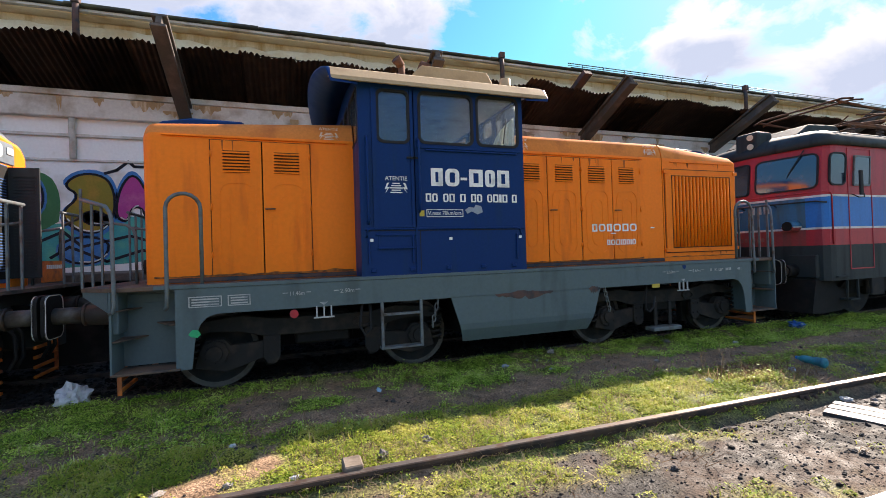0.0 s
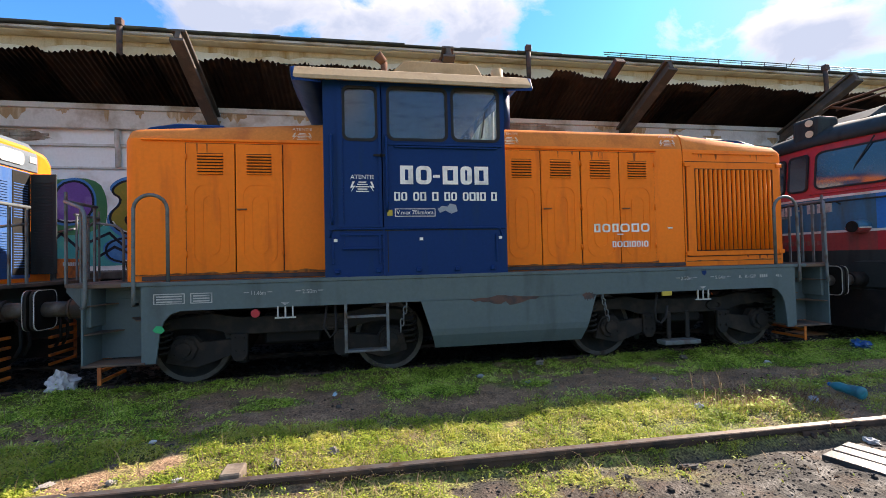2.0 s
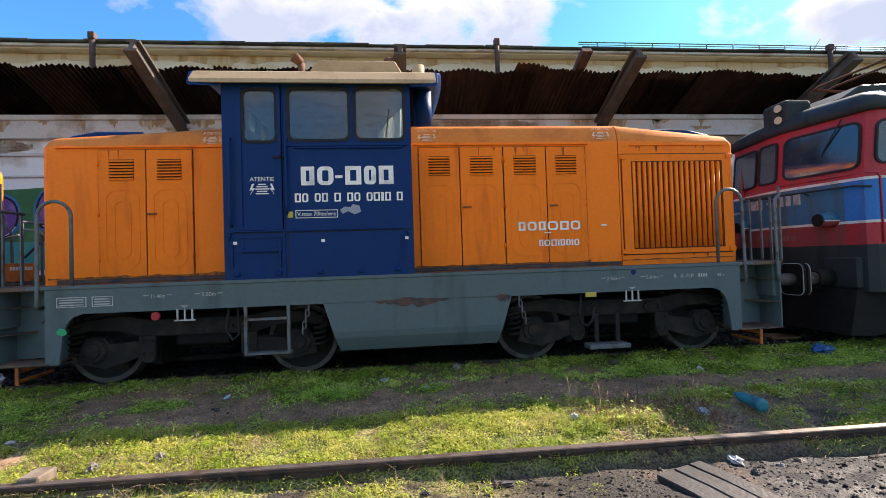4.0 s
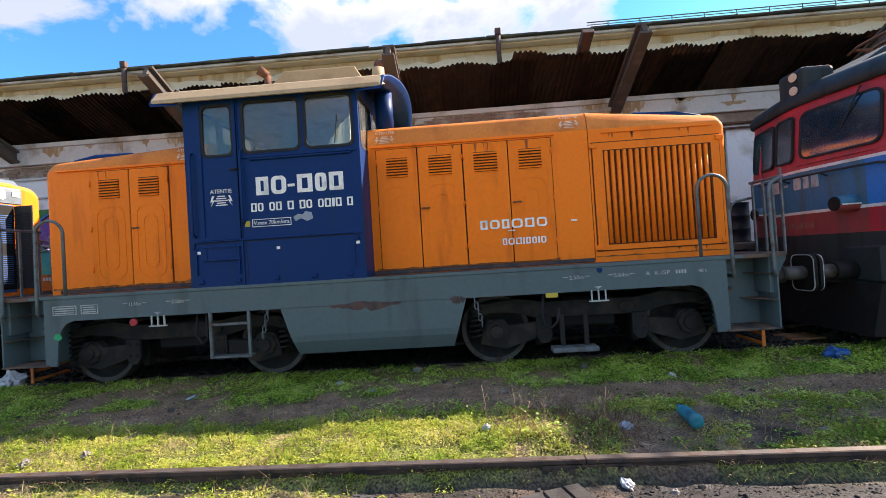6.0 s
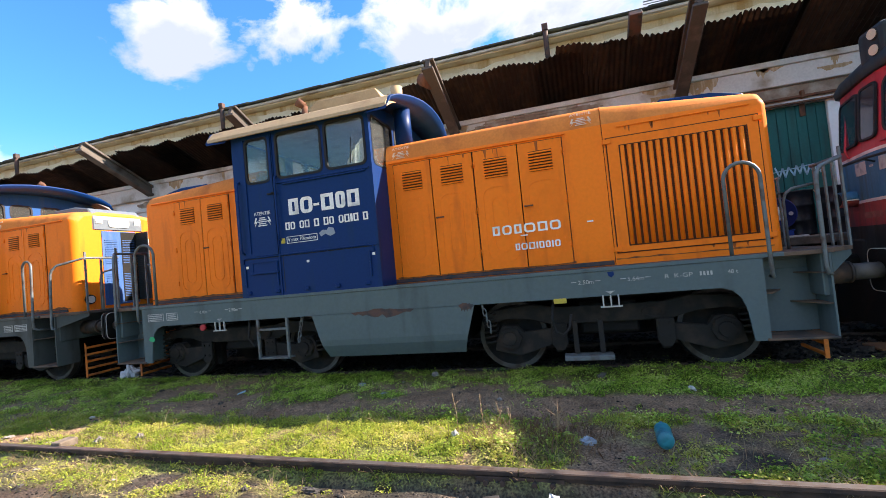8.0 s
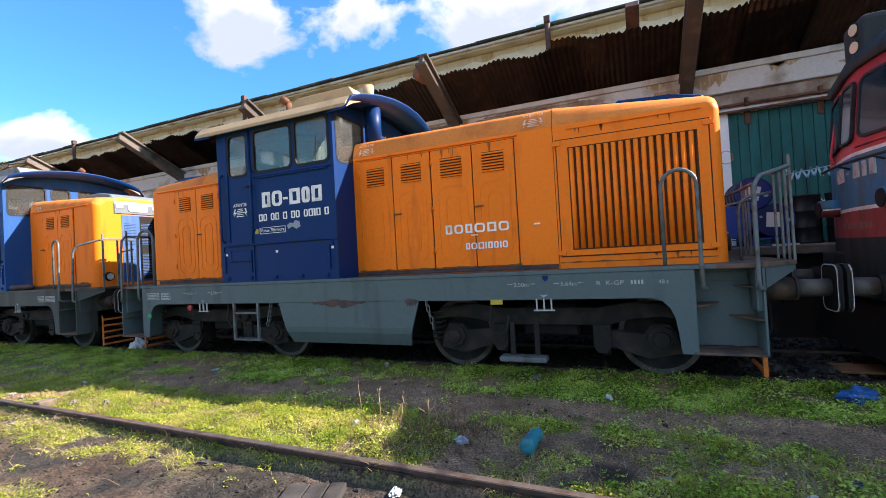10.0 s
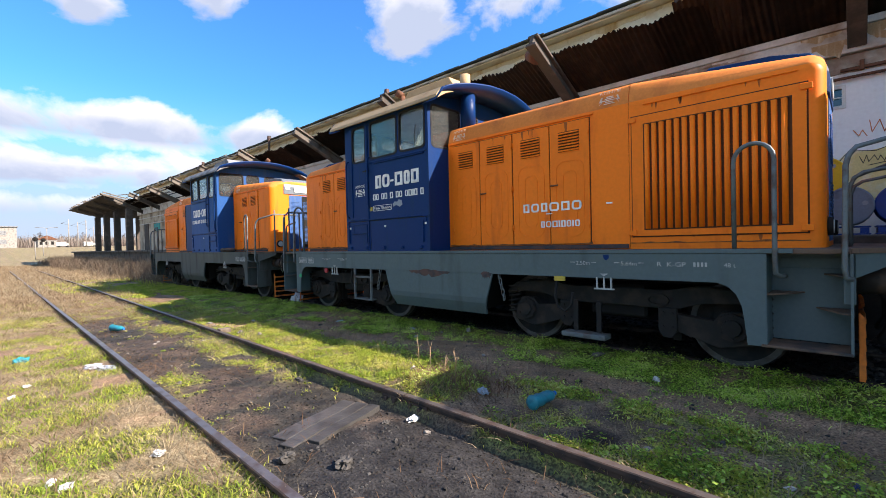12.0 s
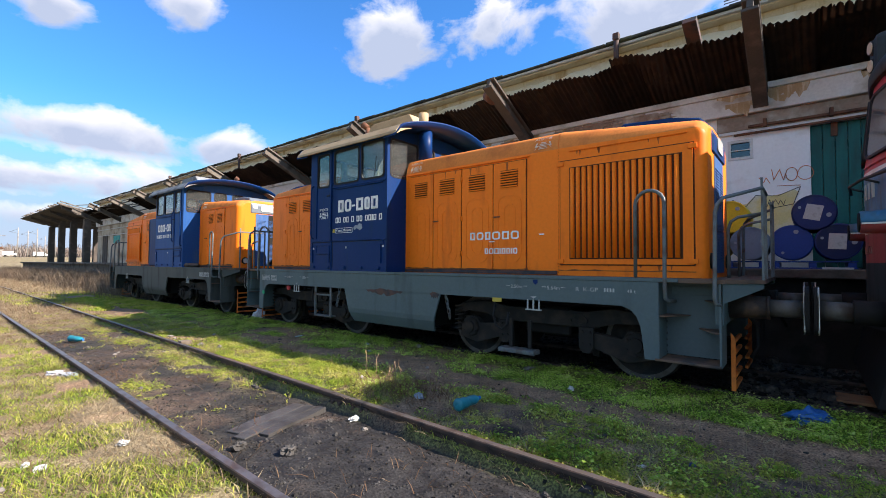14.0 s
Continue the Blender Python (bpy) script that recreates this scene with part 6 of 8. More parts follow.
for x in (-24.2, -15.1, -6.05, 3.35, 12.5):
    bm = B()
    pipe(bm, [(x, 5.08, 6.80), (x, 5.06, 6.5), (x, 5.06, 6.15), (x + 0.03, 5.2, 5.98), (x + 0.05, 5.45, 5.90)], 0.06, 10)
    box(bm, x - 0.07, x + 0.07, 5.0, 5.14, 6.74, 6.90, 0.01)
    solid("downpipe", bm, "bare", "short rusty downpipe from the eave", "pipe", "eave downpipes")
bm = B()
pipe(bm, [(-6.3, WY - 0.08, 4.56), (-6.3, WY - 0.10, 4.4), (-6.3, WY - 0.10, 4.25), (-6.3, WY - 0.06, 4.16), (-6.3, WY - 0.06, 3.72)], 0.06, 10)
solid("drain_pipe", bm, "ledge", "old white drain pipe on the wall", "pipe")

# canopy: concrete brackets and corrugated sheets
canopy = thing("canopy", pose(0, 0, 0), "ruined canopy of dark corrugated sheets on concrete brackets", "canopy", kind="structure")
def bracket(x, tip_y=3.38, tip_z=5.92, mat="concrete_dark"):
    a, b = Vector((0, WY - 0.05, 4.90)), Vector((0, tip_y, tip_z))
    d = (b - a).normalized()
    nrm = Vector((0, d.z, -d.y))
    if nrm.z > 0:
        nrm = -nrm
    bm = B()
    def slab(o0, o1, w, taper=1.0):
        pts = [a - nrm * -o0, b - nrm * -o0 * taper, b - nrm * -o1 * taper, a - nrm * -o1]
        prism(bm, [(p.y, p.z) for p in pts], "x", x - w, x + w, 0.008)
    slab(0.0, 0.06, 0.125)
    slab(0.06, 0.24, 0.05)
    slab(0.24, 0.31, 0.125)
    return part("bracket", bm, mat, canopy, "weathered concrete bracket beam")
# near brackets take the darker concrete, their shaded look put into the colour
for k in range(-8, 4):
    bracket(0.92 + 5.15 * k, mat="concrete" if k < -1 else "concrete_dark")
bm = B()
for y, z in ((4.35, 5.68), (4.9, 5.45), (5.4, 5.25)):
    box(bm, WX0, WX1, y - 0.04, y + 0.04, z - 0.05, z, 0.006)
part("purlin", bm, "sheet", canopy, "dark rotten timber purlins")
n = 85
def sheet_mesh(seed):
    r = random.Random(seed)
    bm = B()
    rows = []
    for j, u in enumerate((0.0, 0.25, 0.5, 0.75, 1.0)):
        y, z = 4.08 + 1.44 * u, 5.685 - 0.595 * u
        row = []
        for i in range(n):
            xx = -0.54 + 1.08 * i / (n - 1)
            cut = 0.0
            if j == 0:
                cut = 0.05 * r.random() * (r.random() < 0.12) + 0.03 * math.sin(i * 0.075 + seed)
            row.append(bm.verts.new((xx, y + cut, z + 0.019 * math.sin(2 * math.pi * xx / 0.108) - cut * 0.7)))
        rows.append(row)
    for a, b in zip(rows, rows[1:]):
        for i in range(n - 1):
            f = bm.faces.new((a[i], a[i + 1], b[i + 1], b[i]))
            f.smooth = True
    ret = bmesh.ops.solidify(bm, geom=bm.faces[:], thickness=0.008)
    return finish(bm, "corrugated_sheet", "sheet")
meshes = [sheet_mesh(s) for s in range(6)]
rnd = random.Random(5)
x = -41.5
while x < 22:
    torn = rnd.random()
    far = x < -12
    if far and torn < 0.22:
        x += 1.0
        continue
    tilt = rnd.uniform(-0.6, 0.6) if torn > 0.10 else rnd.uniform(-4, 4)
    s = shared("corrugated_sheet", rnd.choice(meshes), canopy, pose(x, rnd.uniform(-0.06, 0.05), rnd.uniform(-0.01, 0.03)) @ Matrix.Translation((0, 4.8, 5.4)) @ pose(0, 0, 0, rnd.uniform(-0.6, 0.6) * (5 if torn < 0.10 else 1), tilt, rnd.uniform(-1, 1)) @ Matrix.Translation((0, -4.8, -5.4)))
    x += 1.0
# slipped sheet, broken bracket, rusty box near the cab
s = shared("corrugated_sheet", meshes[2], canopy, pose(4.0, -0.12, 0.10) @ Matrix.Translation((0, 4.8, 5.4)) @ pose(0, 0, 0, 4, 9, 4) @ Matrix.Translation((0, -4.8, -5.4)))
bm = B()
prism(bm, [(3.72, 5.98), (3.82, 6.10), (4.6, 5.74), (4.6, 5.60)], "x", 4.98, 5.22, 0.01)
part("broken_bracket", bm, "bare", canopy, "broken reddish-brown bracket stub")
bm = B()
cyl(bm, (0.62, 3.72, 5.66), (0.86, 3.62, 5.52), 0.13, 0.17, seg=12)
pipe(bm, [(0.92, 3.5, 5.9), (0.8, 3.6, 5.75), (0.75, 3.7, 5.62)], 0.03, 6)
part("rusty_lamp", bm, "rust", canopy, "rusty hanging lamp shade")
bm = B()
pipe(bm, [(-8, 4.4, 5.72)] + [(-8 + i * 1.2, 4.35 + 0.05 * math.sin(i), 5.72 + 0.05 * math.sin(i * 1.7)) for i in range(1, 13)], 0.011, 5)
part("loose_cable", bm, "rubber", canopy)

# platform
bm = B()
box(bm, -64, WX1, 3.42, 9.0, -0.4, DECK - 0.14)
box(bm, -64, WX1, 3.18, 9.0, DECK - 0.14, DECK, 0.015)
solid("platform", bm, "concrete", "weathered concrete loading platform", "platform", kind="structure")
# black sheet before the platform paints the shade behind the locomotives
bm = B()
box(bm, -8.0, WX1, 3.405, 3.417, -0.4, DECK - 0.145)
solid("platform_shade_sheet", bm, "shade_face", "black sheet standing in for the shade on the platform face", "platform", kind="structure")

# sliding plank door, its rail, little window
door = thing("door_1", pose(6.82, WY + 0.10, DECK), "teal painted plank sliding door with graffiti", "door", kind="structure")
for i in range(11):
    bm = B()
    box(bm, i * 0.179 + 0.004, i * 0.179 + 0.175, -0.03, 0.02 + 0.0, 0.02, 2.75, 0.006)
    part("plank", bm, "teal", door)
bm = B()
for z in (0.35, 1.3, 2.3):
    box(bm, 0, 1.97, 0.02, 0.05, z, z + 0.12, 0.004)
part("door_brace", bm, "teal", door)
bm = B()
for x in (0.3, 1.5):
    box(bm, x, x + 0.10, -0.06, -0.03, 2.5, 2.86, 0.006)
    cyl(bm, (x + 0.05, -0.09, 2.88), (x + 0.05, -0.03, 2.88), 0.06, seg=12)
part("door_hanger", bm, "rust", door, "rusty door hanger")
bm = B()
def stroke(bm, pts, r, y):
    """A painted line: a flat ribbon a little proud of the wall."""
    for (x0, z0), (x1, z1) in zip(pts, pts[1:]):
        d = Vector((x1 - x0, z1 - z0))
        if d.length < 1e-6:
            continue
        q = Vector((-d.y, d.x)).normalized() * r
        e = d.normalized() * r * 0.6
        c = [(x0 - e.x + q.x, z0 - e.y + q.y), (x1 + e.x + q.x, z1 + e.y + q.y), (x1 + e.x - q.x, z1 + e.y - q.y), (x0 - e.x - q.x, z0 - e.y - q.y)]
        prism(bm, c, "y", y - 0.002, y)
def squiggle(x0, z0, w, h, n, seed):
    r = random.Random(seed)
    return [(x0 + w * i / n + r.uniform(-0.3, 0.3) * w / n, z0 + h * (0.5 + 0.5 * (-1) ** i * r.uniform(0.5, 1.0))) for i in range(n + 1)]
stroke(bm, squiggle(0.95, 1.25, 0.85, 0.26, 14, 3), 0.017, -0.033)
stroke(bm, [(0.90, 1.38), (1.85, 1.50)], 0.008, -0.033)
stroke(bm, squiggle(0.9, 0.55, 0.5, 0.18, 7, 8), 0.010, -0.033)
part("paint_tag", bm, "graf_sky", door, "pale blue sprayed tag")
bm = B()
stroke(bm, squiggle(0.9, 0.78, 0.8, 0.16, 12, 9), 0.008, -0.034)
part("old_tag", bm, "graf_yellow", door, "faded sprayed tag")
bm = B()
box(bm, 5.85, 11.0, WY - 0.14, WY - 0.08, 4.26, 4.31, 0.006)
for x in (6.1, 7.1, 8.3, 9.5):
    box(bm, x, x + 0.06, WY - 0.16, WY, 4.24, 4.40, 0.006)
pipe(bm, [(5.6, WY - 0.09, 4.15), (11.5, WY - 0.09, 4.19)], 0.025, 6)
solid("door_rail", bm, "rust", "rusty sliding door rail on the wall", "rail")
bm = B()
box(bm, 5.3, 11.0, WY - 0.075, WY - 0.002, 4.24, 4.555, 0.01)
solid("trim_lintel", bm, "brick_wall", "rust-stained bare lintel above the door", "lintel", kind="structure")
win = thing("window_1", pose(5.50, WY, 3.67), "small dirty window in a grey frame", "window", kind="structure")
bm = B()
ring(bm, [(0.42, 0.39), (-0.02, 0.39), (-0.02, -0.02), (0.42, -0.02)], [(0.365, 0.335), (0.035, 0.335), (0.035, 0.035), (0.365, 0.035)], "y", -0.02, 0.06)
box(bm, 0.03, 0.37, 0.0, 0.03, 0.17, 0.19)
part("window_frame", bm, "ledge", win)
bm = B()
box(bm, 0.0, 0.40, 0.035, 0.045, 0.0, 0.37)
part("pane", bm, "glass_red", win)
bm = B()
box(bm, 0.0, 0.40, 0.2, 0.25, 0.0, 0.37)
part("dark_back", bm, "black", win)

# graffiti
def blob(bm, pts, y, smooth=3):
    P = [Vector(p) for p in pts]
    for _ in range(smooth):
        P = [q for a, b in zip(P, P[1:] + P[:1]) for q in (a * 0.75 + b * 0.25, a * 0.25 + b * 0.75)]
    prism(bm, [(p.x, p.y) for p in P], "y", y - 0.002, y)
    return [(p.x, p.y) for p in P] + [(P[0].x, P[0].y)]
mural = thing("graffiti_mural", Matrix.Translation((0.117, WY - 0.003, -0.078)) @ Matrix.Diagonal((1.053, 1, 1.053, 1)), "colourful sprayed graffiti letters on the wall", "graffiti")
bm = B()
blob(bm, [(-9.6, 1.5), (-4.2, 1.5), (-4.2, 2.3), (-5.0, 2.55), (-6.4, 2.3), (-7.5, 2.5), (-9.6, 2.3)], -0.001, 2)
part("teal_field", bm, "graf_teal", mural)
bm = B()
blob(bm, [(-9.4, 2.2), (-6.4, 2.1), (-6.3, 2.9), (-6.55, 3.42), (-7.6, 3.3), (-9.4, 3.3)], -0.003, 2)
part("green_field", bm, "graf_green", mural)
lines = []
for mat, pts in (("graf_olive", [(-6.35, 2.55), (-6.1, 2.2), (-5.7, 2.15), (-5.45, 2.5), (-5.45, 3.0), (-5.6, 3.3), (-6.0, 3.35), (-6.3, 3.1), (-6.0, 2.9)]),
                 ("graf_pink", [(-5.45, 2.5), (-5.25, 2.35), (-5.15, 2.7), (-4.95, 2.65), (-4.9, 2.25), (-4.6, 2.2), (-4.85, 2.9), (-5.1, 3.4), (-5.35, 3.1)]),
                 ("graf_purple", [(-7.4, 2.5), (-7.0, 2.4), (-6.6, 2.6), (-6.6, 3.1), (-6.9, 3.35), (-7.3, 3.2)]),
                 ("graf_green", [(-4.75, 2.8), (-4.3, 2.7), (-4.1, 3.1), (-4.4, 3.4), (-4.75, 3.3)]),
                 ("graf_purple", [(-8.6, 2.3), (-8.0, 2.2), (-7.7, 2.6), (-7.8, 3.1), (-8.3, 3.2), (-8.7, 2.9)]),
                 ("graf_blue", [(-5.95, 2.35), (-5.6, 2.3), (-5.5, 2.45), (-5.75, 2.62), (-6.0, 2.55)]),
                 ("graf_blue", [(-6.3, 1.6), (-5.7, 1.55), (-5.5, 2.0), (-6.0, 2.12), (-6.4, 1.95)])):
    bm = B()
    P = [(-5.5 + (x + 5.5), z) for x, z in pts]
    halo = [((x - sum(p[0] for p in P) / len(P)) * 1.16 + sum(p[0] for p in P) / len(P), (z - sum(p[1] for p in P) / len(P)) * 1.16 + sum(p[1] for p in P) / len(P)) for x, z in P]
    hb = B()
    blob(hb, halo, -0.005, 2)
    part("letter_halo", hb, "graf_blue", mural)
    o = blob(bm, P, -0.008, 2)
    part("letter_fill", bm, mat, mural)
    lines.append(o)
for o in lines:
    bm = B()
    stroke(bm, o, 0.022, -0.0105)
    part("letter_outline", bm, "graf_black", mural)
    bm = B()
    stroke(bm, [(x + 0.03, z + 0.03) for x, z in o[: len(o) // 4]], 0.012, -0.013)
    part("letter_shine", bm, "graf_white", mural)
for k, pts in enumerate(([(-6.7, 2.0), (-6.3, 2.2), (-6.0, 1.9), (-5.2, 2.1), (-4.6, 1.9)], [(-6.5, 1.7), (-6.2, 1.9), (-5.6, 1.6), (-5.0, 1.8), (-4.4, 1.75)], [(-7.6, 1.8), (-7.2, 2.2), (-6.8, 1.8)], [(-5.6, 3.35), (-5.4, 3.42), (-5.2, 3.6), (-5.1, 3.5), (-4.6, 3.5)])):
    bm = B()
    stroke(bm, pts, 0.028, -0.0085)
    part("black_line", bm, "graf_black", mural)
bm = B()
stroke(bm, squiggle(6.02, 3.10, 0.16, 0.14, 3, 1), 0.0065, WY - 0.006)
stroke(bm, squiggle(6.20, 3.10, 0.26, 0.28, 4, 2), 0.0065, WY - 0.006)
stroke(bm, [(6.53 + 0.09 * math.cos(i * 0.5), 3.25 + 0.13 * math.sin(i * 0.5)) for i in range(14)], 0.0065, WY - 0.006)
stroke(bm, [(6.74 - 0.12 * math.cos(i * 0.42), 3.24 + 0.15 * math.sin(i * 0.42) * (1 if i < 7 else 0.8)) for i in range(15)], 0.0065, WY - 0.006)
stroke(bm, [(6.30, 3.04), (6.66, 3.02)], 0.005, WY - 0.006)
solid("graffiti_tag", bm, "graf_red", "thin red sprayed tag on white plaster", "graffiti")
bm = B()
blob(bm, [(5.5, 1.9), (6.60, 1.9), (6.52, 2.62), (6.66, 2.98), (6.3, 2.84), (5.95, 2.90), (5.75, 2.66), (5.5, 2.85)], WY - 0.007, 1)
yl = solid("graffiti_patch", bm, "graf_yellow", "pale yellow sprayed patch on the wall", "graffiti")
bm = B()
stroke(bm, [(5.55, 2.82), (5.78, 2.66), (5.95, 2.88), (6.3, 2.84), (6.66, 2.99), (6.55, 2.66), (6.2, 2.6)], 0.006, WY - 0.012)
stroke(bm, squiggle(6.08, 2.64, 0.36, 0.14, 8, 5), 0.005, WY - 0.012)
solid("graffiti_line", bm, "graf_black", "black sprayed outline on the wall", "graffiti")

# laths left on the far brackets of the canopy
rnd = random.Random(57)
for k in range(44):
    y = rnd.choice((3.55, 3.8, 4.1, 4.5)) + rnd.uniform(-0.06, 0.06)
    z = 4.90 + (WY - 0.05 - y) * 0.47 + 0.10
    x, ln = rnd.uniform(-41, -14), rnd.uniform(0.8, 3.6)
    bm = B()
    box(bm, -ln / 2, ln / 2, -0.05, 0.05, -0.02, 0.02, 0.004)
    ob = part("lath", bm, "concrete" if rnd.random() < 0.6 else "wood", canopy, "weathered loose lath")
    ob.matrix_local = pose(x, y, z, 25, rnd.uniform(-4, 4), rnd.uniform(-9, 9))

# open shelter at the far end
shelter = thing("shelter", pose(0, 0, 0), "ruined open shelter with concrete columns and broken roof", "shelter")
for k in range(4):
    x = -43.5 - 5.0 * k
    for y in (5.0, 9.0):
        bm = B()
        box(bm, x - 0.3, x + 0.3, y - 0.25, y + 0.25, DECK, 5.3, 0.02)
        part("column", bm, "concrete_dark", shelter)
    bm = B()
    prism(bm, [(3.2, 6.1), (3.2, 6.3), (5.0, 5.75), (9.0, 5.75), (10.5, 6.2), (10.5, 6.0), (9.0, 5.3), (5.0, 5.3)], "x", x - 0.15, x + 0.15)
    part("roof_frame", bm, "concrete_dark", shelter)
bm = B()
prism(bm, [(3.0, 6.35), (3.0, 6.42), (5.0, 5.9), (9.0, 5.9), (10.6, 6.3), (10.6, 6.22), (9.0, 5.8), (5.0, 5.8)], "x", -63.5, -43.0)
part("roof_slab", bm, "concrete_dark", shelter, "dark shelter roof")
rnd = random.Random(9)
for k in range(16):
    bm = B()
    x = -62 + k * 1.3
    w = rnd.uniform(0.1, 0.5)
    prism(bm, [(2.9, 6.48 + rnd.uniform(0, 0.12)), (2.9, 6.54 + rnd.uniform(0, 0.12)), (5.0, 6.05), (5.0, 5.98)], "x", x, x + w)
    part("roof_plank", bm, "concrete", shelter)

for x, z0, z1, w, mt in ((-40.5, DECK, 3.7, 1.3, "concrete_dark"), (-37.4, 3.0, 3.6, 1.6, "graf_teal"), (-33.6, DECK, 3.9, 1.4, "blue_light"), (-30.5, 3.2, 3.8, 1.5, "concrete_dark"), (-26.5, DECK, 3.8, 1.5, "teal"), (-20.5, DECK, 3.8, 1.5, "teal")):
    bm = B()
    ring(bm, [(x + w, z1), (x, z1), (x, z0), (x + w, z0)], [(x + w - 0.1, z1 - 0.1), (x + 0.1, z1 - 0.1), (x + 0.1, z0 + 0.02), (x + w - 0.1, z0 + 0.02)], "y", WY - 0.05, WY)
    box(bm, x + 0.1, x + w - 0.1, WY - 0.03, WY - 0.005, z0 + 0.02, z1 - 0.1)
    box(bm, x + w / 2 - 0.03, x + w / 2 + 0.03, WY - 0.045, WY - 0.03, z0, z1 - 0.1)
    solid("door_2" if z0 < 2 else "window_2", bm, mt, "old boarded opening in the warehouse wall", "door" if z0 < 2 else "window", kind="structure")

# ---------------------------------------------------------------- drums on the platform
def drum(m, paint, label, paper=False):
    d = thing("oil_drum", m, label, "drum", "oil drums on the platform")
    bm = B()
    seg = 32
    prof = [(0.27, 0.0), (0.29, 0.0), (0.295, 0.02), (0.285, 0.035), (0.285, 0.27), (0.297, 0.29), (0.285, 0.31), (0.285, 0.56), (0.297, 0.58), (0.285, 0.60), (0.285, 0.845), (0.295, 0.86), (0.29, 0.88), (0.27, 0.88)]
    rg = [[bm.verts.new((r * math.cos(2 * math.pi * i / seg), r * math.sin(2 * math.pi * i / seg), z)) for i in range(seg)] for r, z in prof]
    for a, b in zip(rg, rg[1:]):
        for i in range(seg):
            f = bm.faces.new((a[i], a[(i + 1) % seg], b[(i + 1) % seg], b[i]))
            f.smooth = True
    part("shell", bm, paint, d)
    for z0, z1 in ((0.012, 0.018), (0.862, 0.868)):
        bm = B()
        cyl(bm, (0, 0, z0), (0, 0, z1), 0.275, seg=seg)
        lid = part("lid", bm, paint, d)
        bm = B()
        zz = z1 if z0 > 0.5 else z0 - 0.012
        cyl(bm, (0.19, 0.0, zz), (0.19, 0.0, zz + 0.012), 0.035, seg=12)
        cyl(bm, (-0.20, 0.05, zz), (-0.20, 0.05, zz + 0.012), 0.022, seg=12)
        pieces("bung", bm, "silver", lid)
        if paper and z0 > 0.5:
            bm = B()
            box(bm, -0.12, 0.10, -0.12, 0.13, z1, z1 + 0.002)
            part("paper_label", bm, "paper", lid, "torn white paper label")
    return d


def lying(x, z, y, turn):
    return pose(x, y, z, 90, 0, 0) @ pose(0, 0, 0, 0, 0, turn)


drum(lying(6.83, 2.325, 4.87, -14), "drum_blue", "dark blue steel drum lying on top of the stack", True)
drum(lying(6.53, 1.842, 4.90, 70), "drum_mid", "blue steel drum lying in the bottom row")
drum(lying(7.12, 1.842, 4.88, -4), "drum_blue", "dark blue steel drum with paper label in the bottom row", True)
drum(lying(5.95, 1.842, 4.88, 10), "drum_grey", "grey-blue steel drum lying in the bottom row")
drum(lying(5.66, 2.325, 4.90, 50), "drum_yellow", "yellow steel drum lying on the stack")
drum(lying(5.36, 1.842, 4.9, 80), "drum_yellow", "yellow steel drum lying in the bottom row")
drum(pose(7.74, 4.86, DECK), "drum_black", "black steel drum standing on the platform")
drum(pose(8.34, 4.70, DECK), "drum_black", "black steel drum standing beside another")
pallet = thing("pallet", pose(5.1, 4.03, DECK), "blue painted wooden pallet under the drums", "pallet", "blue pallets")
for z in (0.0, 0.11):
    for i in range(5):
        bm = B()
        box(bm, 0.0, 1.1, 0.17 * i, 0.17 * i + 0.12, z + 0.004, z + 0.024, 0.002)
        part("board", bm, "drum_mid", pallet)
for i in range(3):
    bm = B()
    box(bm, 0.02 + 0.48 * i, 0.12 + 0.48 * i, 0.0, 0.8, 0.026, 0.108, 0.003)
    part("bearer", bm, "drum_mid", pallet)
copy_thing(pallet, pose(6.25, 4.03, DECK))
bm = B()
box(bm, 6.9, 7.25, 3.30, 3.36, DECK, DECK + 0.03, 0.004)
solid("loose_batten", bm, "paper", "short pale batten lying on the platform edge", "batten")

# ---------------------------------------------------------------- tracks
def rail_y(x):
    return -2.345 - 0.0165 * x


RAIL = [(-0.062, -0.14), (0.062, -0.14), (0.062, -0.128), (0.012, -0.112), (0.009, -0.045), (0.035, -0.032), (0.035, -0.006), (0.028, 0.0), (-0.028, 0.0), (-0.035, -0.006), (-0.035, -0.032), (-0.009, -0.045), (-0.012, -0.112), (-0.062, -0.128)]


def rail(name, x0, x1, fy, z, label):
    bm = B()
    a = [bm.verts.new((x0, fy(x0) + y, z + h)) for y, h in RAIL]
    b = [bm.verts.new((x1, fy(x1) + y, z + h)) for y, h in RAIL]
    k = len(RAIL)
    for i in range(k):
        f = bm.faces.new((a[i], b[i], b[(i + 1) % k], a[(i + 1) % k]))
        f.material_index = 1 if RAIL[i][1] == 0.0 and RAIL[(i + 1) % k][1] == 0.0 else 0
    bm.faces.new(a), bm.faces.new(b[::-1])
    me = finish(bm, name, "rail_steel")
    me.materials.append(M["rail_top"])
    return tagged(new(name, me), label, "rail", "rails of the sidings", "structure")


near_rail = rail("rail", -42, 2.985, rail_y, 0.03, "rusty worn rail sunk in weeds")
rail("rail", 2.995, 14, rail_y, 0.03, "rusty worn rail with bolted joint")
rail("rail", -42, 14, lambda x: rail_y(x) - 1.505, 0.03, "rusty worn rail sunk in dry grass")
for y in (0.65, 2.15):
    ob = rail("rail", -46, 26, lambda x: y, 0.0, "dark rail under the locomotives")
    ob.data.materials[1] = M["rail_steel"]
bm = B()
yj = rail_y(2.99) - 0.022
box(bm, 2.68, 3.30, yj - 0.012, yj + 0.005, -0.08, -0.012, 0.004)
